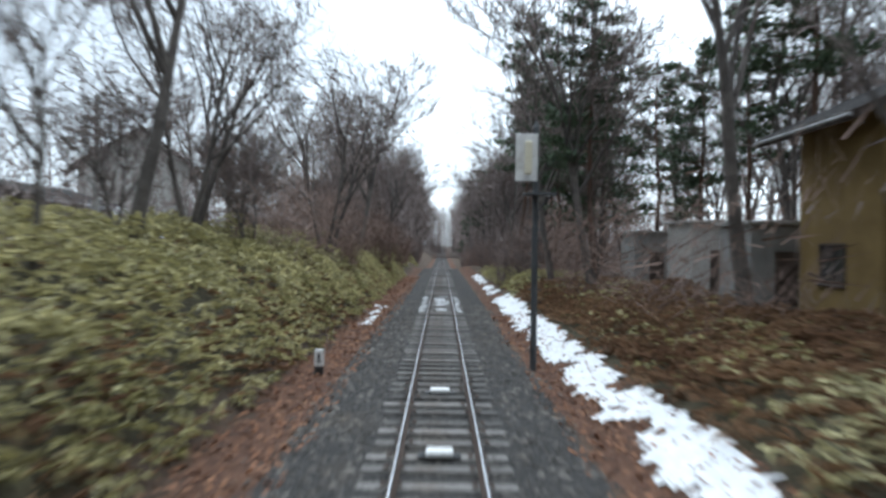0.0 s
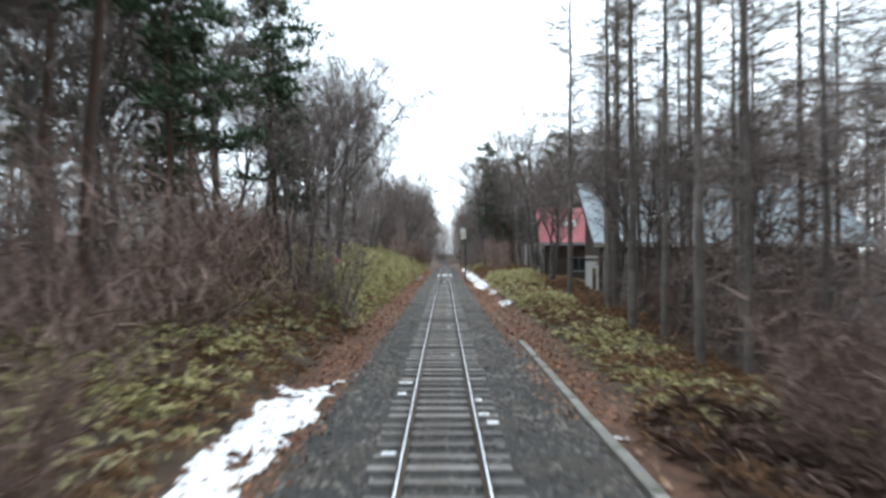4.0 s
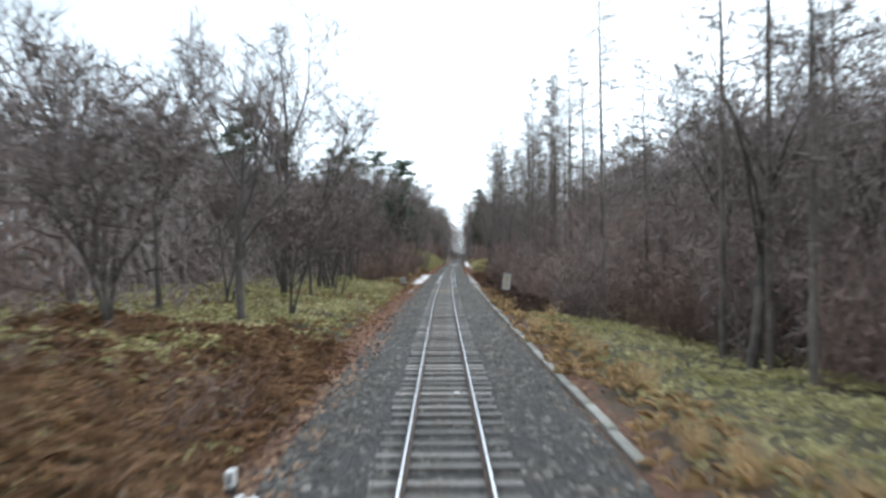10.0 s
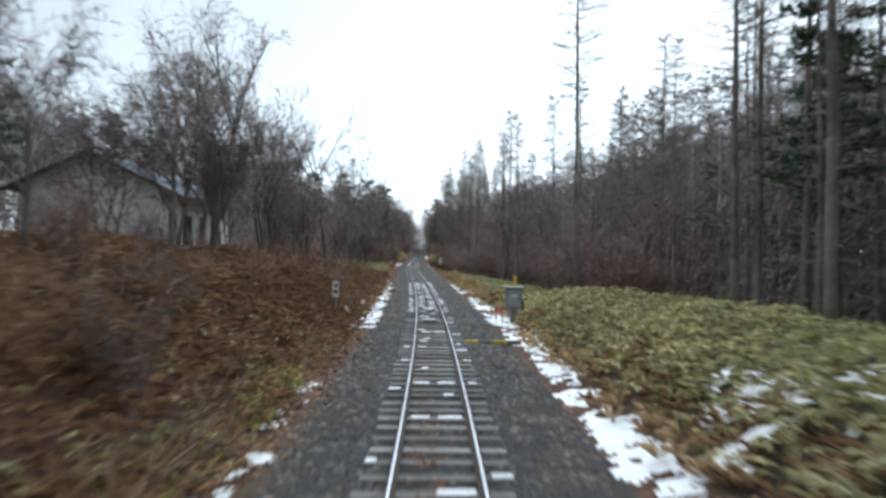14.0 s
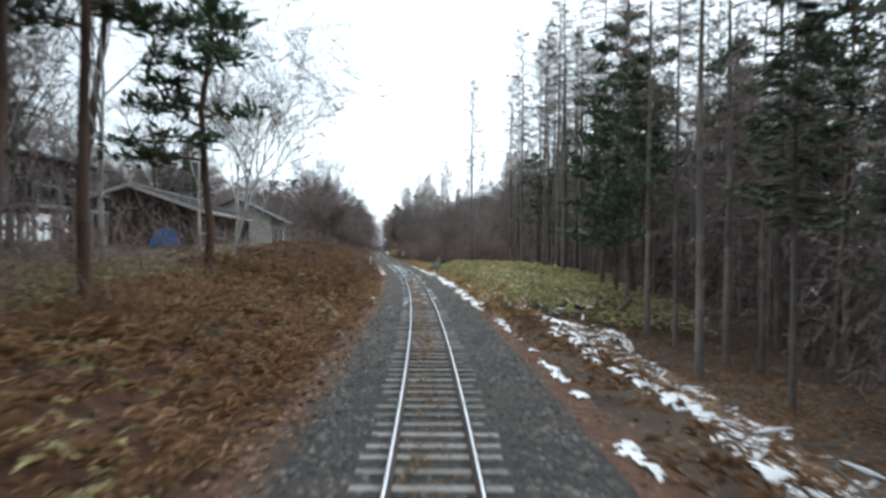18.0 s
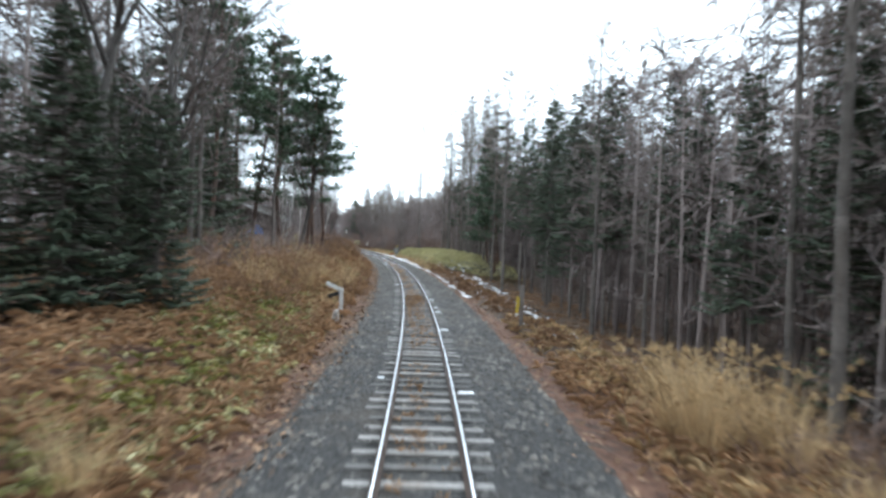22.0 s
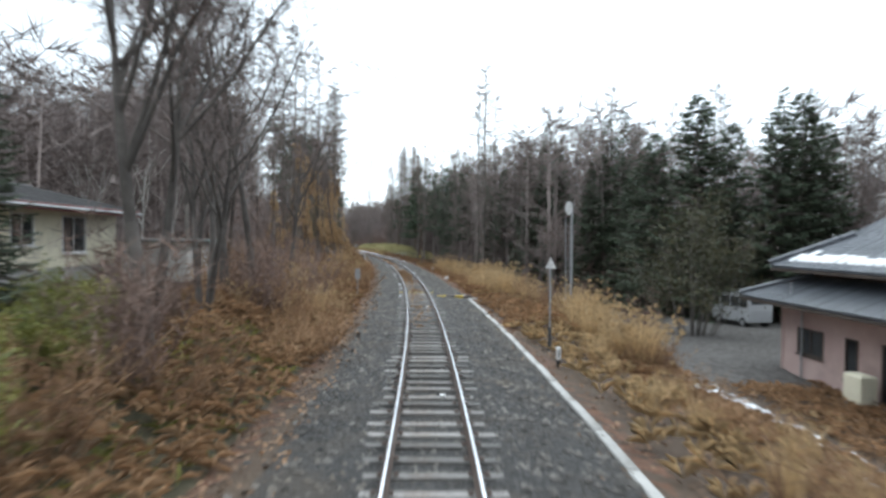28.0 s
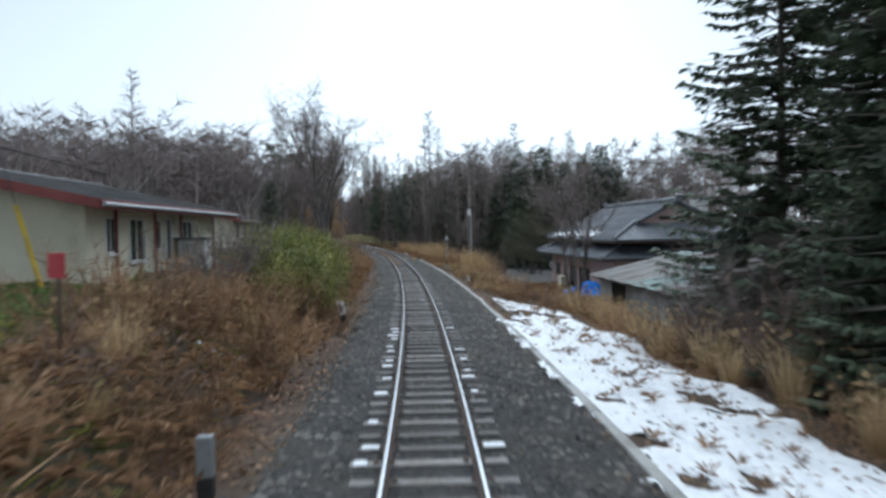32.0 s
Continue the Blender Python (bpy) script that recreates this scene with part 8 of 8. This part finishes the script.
kind("olive", "evergreen_shrub", "large rounded olive-brown evergreen shrub", "shrub", "evergreen shrubs", leafy_bush("olive a", 73, 5.2, 3.0, EVERG, 7000))
plant("olive", 330.0, 13.8, 1.4, 0)
plant("spruce", 350.4, -9.3, 0.34, 3)
scatter("rust", 340, 376, 6.0, 8.5, 16, (0.6, 0.9), 1.3)
scatter("rust", 288, 330, 5.5, 9.0, 22, (0.8, 1.2), 1.5)


def brushwood():
    """A long heap of cut branches in the ditch, partly under snow."""
    rng = random.Random(31)
    ob = thing("brushwood_heap", Matrix.Identity(4), "long heap of cut branches dusted with snow", "brushwood")
    for k in range(210):
        s = rng.uniform(226, 280)
        mid = 6.6 - 1.6 * max(0, s - 250) / 30
        b = rng.gauss(mid, 1.1 if s < 255 else 0.6)
        x, y = at(s, b)
        z = ground_at(s, b) + rng.uniform(0.05, 0.55) * math.exp(-((b - mid) / 1.3) ** 2)
        a, L = rng.uniform(0, 6.28), rng.uniform(0.4, 1.5)
        p = Vector((float(x), float(y), z))
        d = Vector((math.cos(a), math.sin(a), rng.uniform(-0.35, 0.5))) * L / 2
        r = rng.uniform(0.012, 0.04)
        bend = Vector((rng.uniform(-0.2, 0.2), rng.uniform(-0.2, 0.2), rng.uniform(-0.08, 0.12))) * L
        mids = [p - d, p - d * 0.3 + bend * 0.6, p + d * 0.35 + bend, p + d]
        br = part("branch", Geo().tube(mids, [r, r * 0.85, r * 0.65, r * 0.3], 5), BARK, ob)
        if k % 5 < 3:
            u = Vector((0, 0, r * 0.8))
            part("snow_line", Geo().tube([mids[0] * 0.7 + mids[1] * 0.3 + u, mids[1] + u, mids[2] + u], [r * 0.5, r * 1.3, r * 0.4], 5), SNOW, br)


brushwood()


# vines hanging on the trees beside the bend
def vine(name, seed, h):
    """Withered leaves in ragged bunches up a winding stem, with strands hanging off it."""
    rng = np.random.RandomState(seed)
    n = 2400
    z = rng.uniform(0, 1, n) ** 0.9
    thick = np.clip(0.55 + 0.6 * np.sin(z * 17 + seed) + 0.4 * np.sin(z * 41 + 2 * seed), 0.05, 1)
    keep = rng.rand(n) < thick
    z, thick = z[keep], thick[keep]
    n = len(z)
    a = rng.uniform(0, 6.283, n)
    q = (0.06 + 0.26 * thick * (1 - 0.5 * z)) * rng.uniform(0.1, 1.0, n) ** 0.7 + 0.04

    def core(f):
        return 0.34 * np.sin(f * 4.3 + seed) + 0.1 * np.sin(f * 15), 0.28 * np.sin(f * 5.1 + 2 * seed)
    cx, cy = core(z)
    p = np.stack([np.cos(a) * q + cx, np.sin(a) * q + cy, z * h], -1)
    d = np.stack([np.cos(a) * 0.5, np.sin(a) * 0.5, rng.normal(-0.6, 0.5, n)], -1)
    stems = []
    for j in range(3):
        o = [(*[float(c) + 0.06 * math.cos(j * 2.1 + i + m) for m, c in enumerate(core(i / 12))], i / 12 * h - 0.1) for i in range(13)]
        stems += [(o[i], o[i + 1], 0.07 - 0.004 * i, 0, 5) for i in range(12)]
    for k in range(9):
        f = float(rng.uniform(0.25, 0.95))
        ox, oy = (float(c) for c in core(f))
        w, L = rng.uniform(0, 6.283), rng.uniform(0.5, 1.3)
        mid = (ox + math.cos(w) * L, oy + math.sin(w) * L, f * h + rng.uniform(-0.2, 0.5))
        end = (mid[0] + math.cos(w) * 0.3, mid[1] + math.sin(w) * 0.3, mid[2] - rng.uniform(0.5, 1.8))
        stems += [((ox, oy, f * h), mid, 0.025, 0, 4), (mid, end, 0.015, 0, 4)]
        m = 40
        u = rng.rand(m, 1)
        p = np.concatenate([p, np.array([mid]) * (1 - u) + np.array([end]) * u + rng.normal(0, 0.06, (m, 3))])
        d = np.concatenate([d, rng.normal(0, 0.5, (m, 3)) + np.array([[0, 0, -0.6]])])
    n = len(p)
    return [("stem_frame", limb_mesh(name + " stems", stems, BARK)), ("foliage", leaf_mesh(name, p, d, rng.normal(0, 1, (n, 3)), rng.uniform(0.1, 0.26, n), rng.uniform(0.03, 0.06, n), VINE, 0.3))]


kind("vine", "withered_vine", "withered straw-brown vine climbing a tree", "vine", "withered vines", vine("vine a", 81, 8.5), vine("vine b", 82, 6.2), vine("vine c", 83, 7.2))
for s, b, k in ((313.5, -6.2, 1.1), (316.5, -7.6, 1.0), (310.5, -5.7, 1.1), (313.3, -7.2, 1.2), (306, -5.5, 0.85), (308, -5.4, 0.95), (317.5, -8.8, 0.8), (303, -5.8, 0.7)):
    plant("vine", s, b, k, rng=rnd)
    plant("larch" if b < -5.1 else "bare", s + 0.2, b - 0.25, 0.66, rng=rnd)


# poles and wires near the end of the walk
def utility_pole(s, b, h, label):
    ob = thing("utility_pole", site(s, b, ground_at(s, b)), label, "utility pole", "utility poles")
    part("pole", Geo().tube([(0, 0, -0.5), (0, 0, h)], [0.15, 0.1], 12), CONC, ob)
    for z in (h - 0.4, h - 1.1):
        part("crossarm", Geo().box(-0.7, 0.7, -0.05, 0.05, z - 0.05, z + 0.05, 0.01), STEEL, ob)
        for x in (-0.6, 0.0, 0.6):
            part("insulator", Geo().tube([(x, 0, z + 0.05), (x, 0, z + 0.2)], [0.05, 0.03], 8), WHITE, ob)


utility_pole(-21, -15.5, 6.5, "wooden-looking pole by the carport")
ob = thing("guy_wire", site(384.2, -9.0, 1.3), "guy wire with a slanting yellow sleeve", "guy wire")
part("sleeve", Geo().tube([(0, 0, -0.2), (-0.55, -0.2, 2.2)], 0.06, 8), YELLOW, ob)
part("wire", Geo().tube([(-0.55, -0.2, 2.2), (-2.6, -0.9, 11.0)], 0.012, 6), DKSTEEL, ob)
ob = thing("overhead_wire", site(384, -9.0, 0), "black cable sagging to the roof", "cable")
part("cable", Geo().tube([(1.0, 1.0, 4.3), (-2.5, -3.0, 5.4), (-7.5, -9.0, 7.6)], 0.018, 6), BLACK, ob)
ob = thing("satellite_dish", site(376.0, -7.9, 1.35), "small white dish by the cream wall", "dish")
part("mast", Geo().tube([(0, 0, -0.1), (0, 0, 0.7)], 0.025, 8), STEEL, ob)
part("dish", Geo().tube([(0.05, -0.02, 0.75), (0.12, -0.08, 0.75), (0.16, -0.12, 0.75)], [0.06, 0.26, 0.3], 16), WHITE, ob)

for _group in KINDS.values():
    for _t in _group:
        if not _t["used"]:
            for _c in list(_t.children_recursive):
                bpy.data.objects.remove(_c)
            bpy.data.objects.remove(_t)
for _o in scene.objects:
    if "used" in _o:
        del _o["used"]
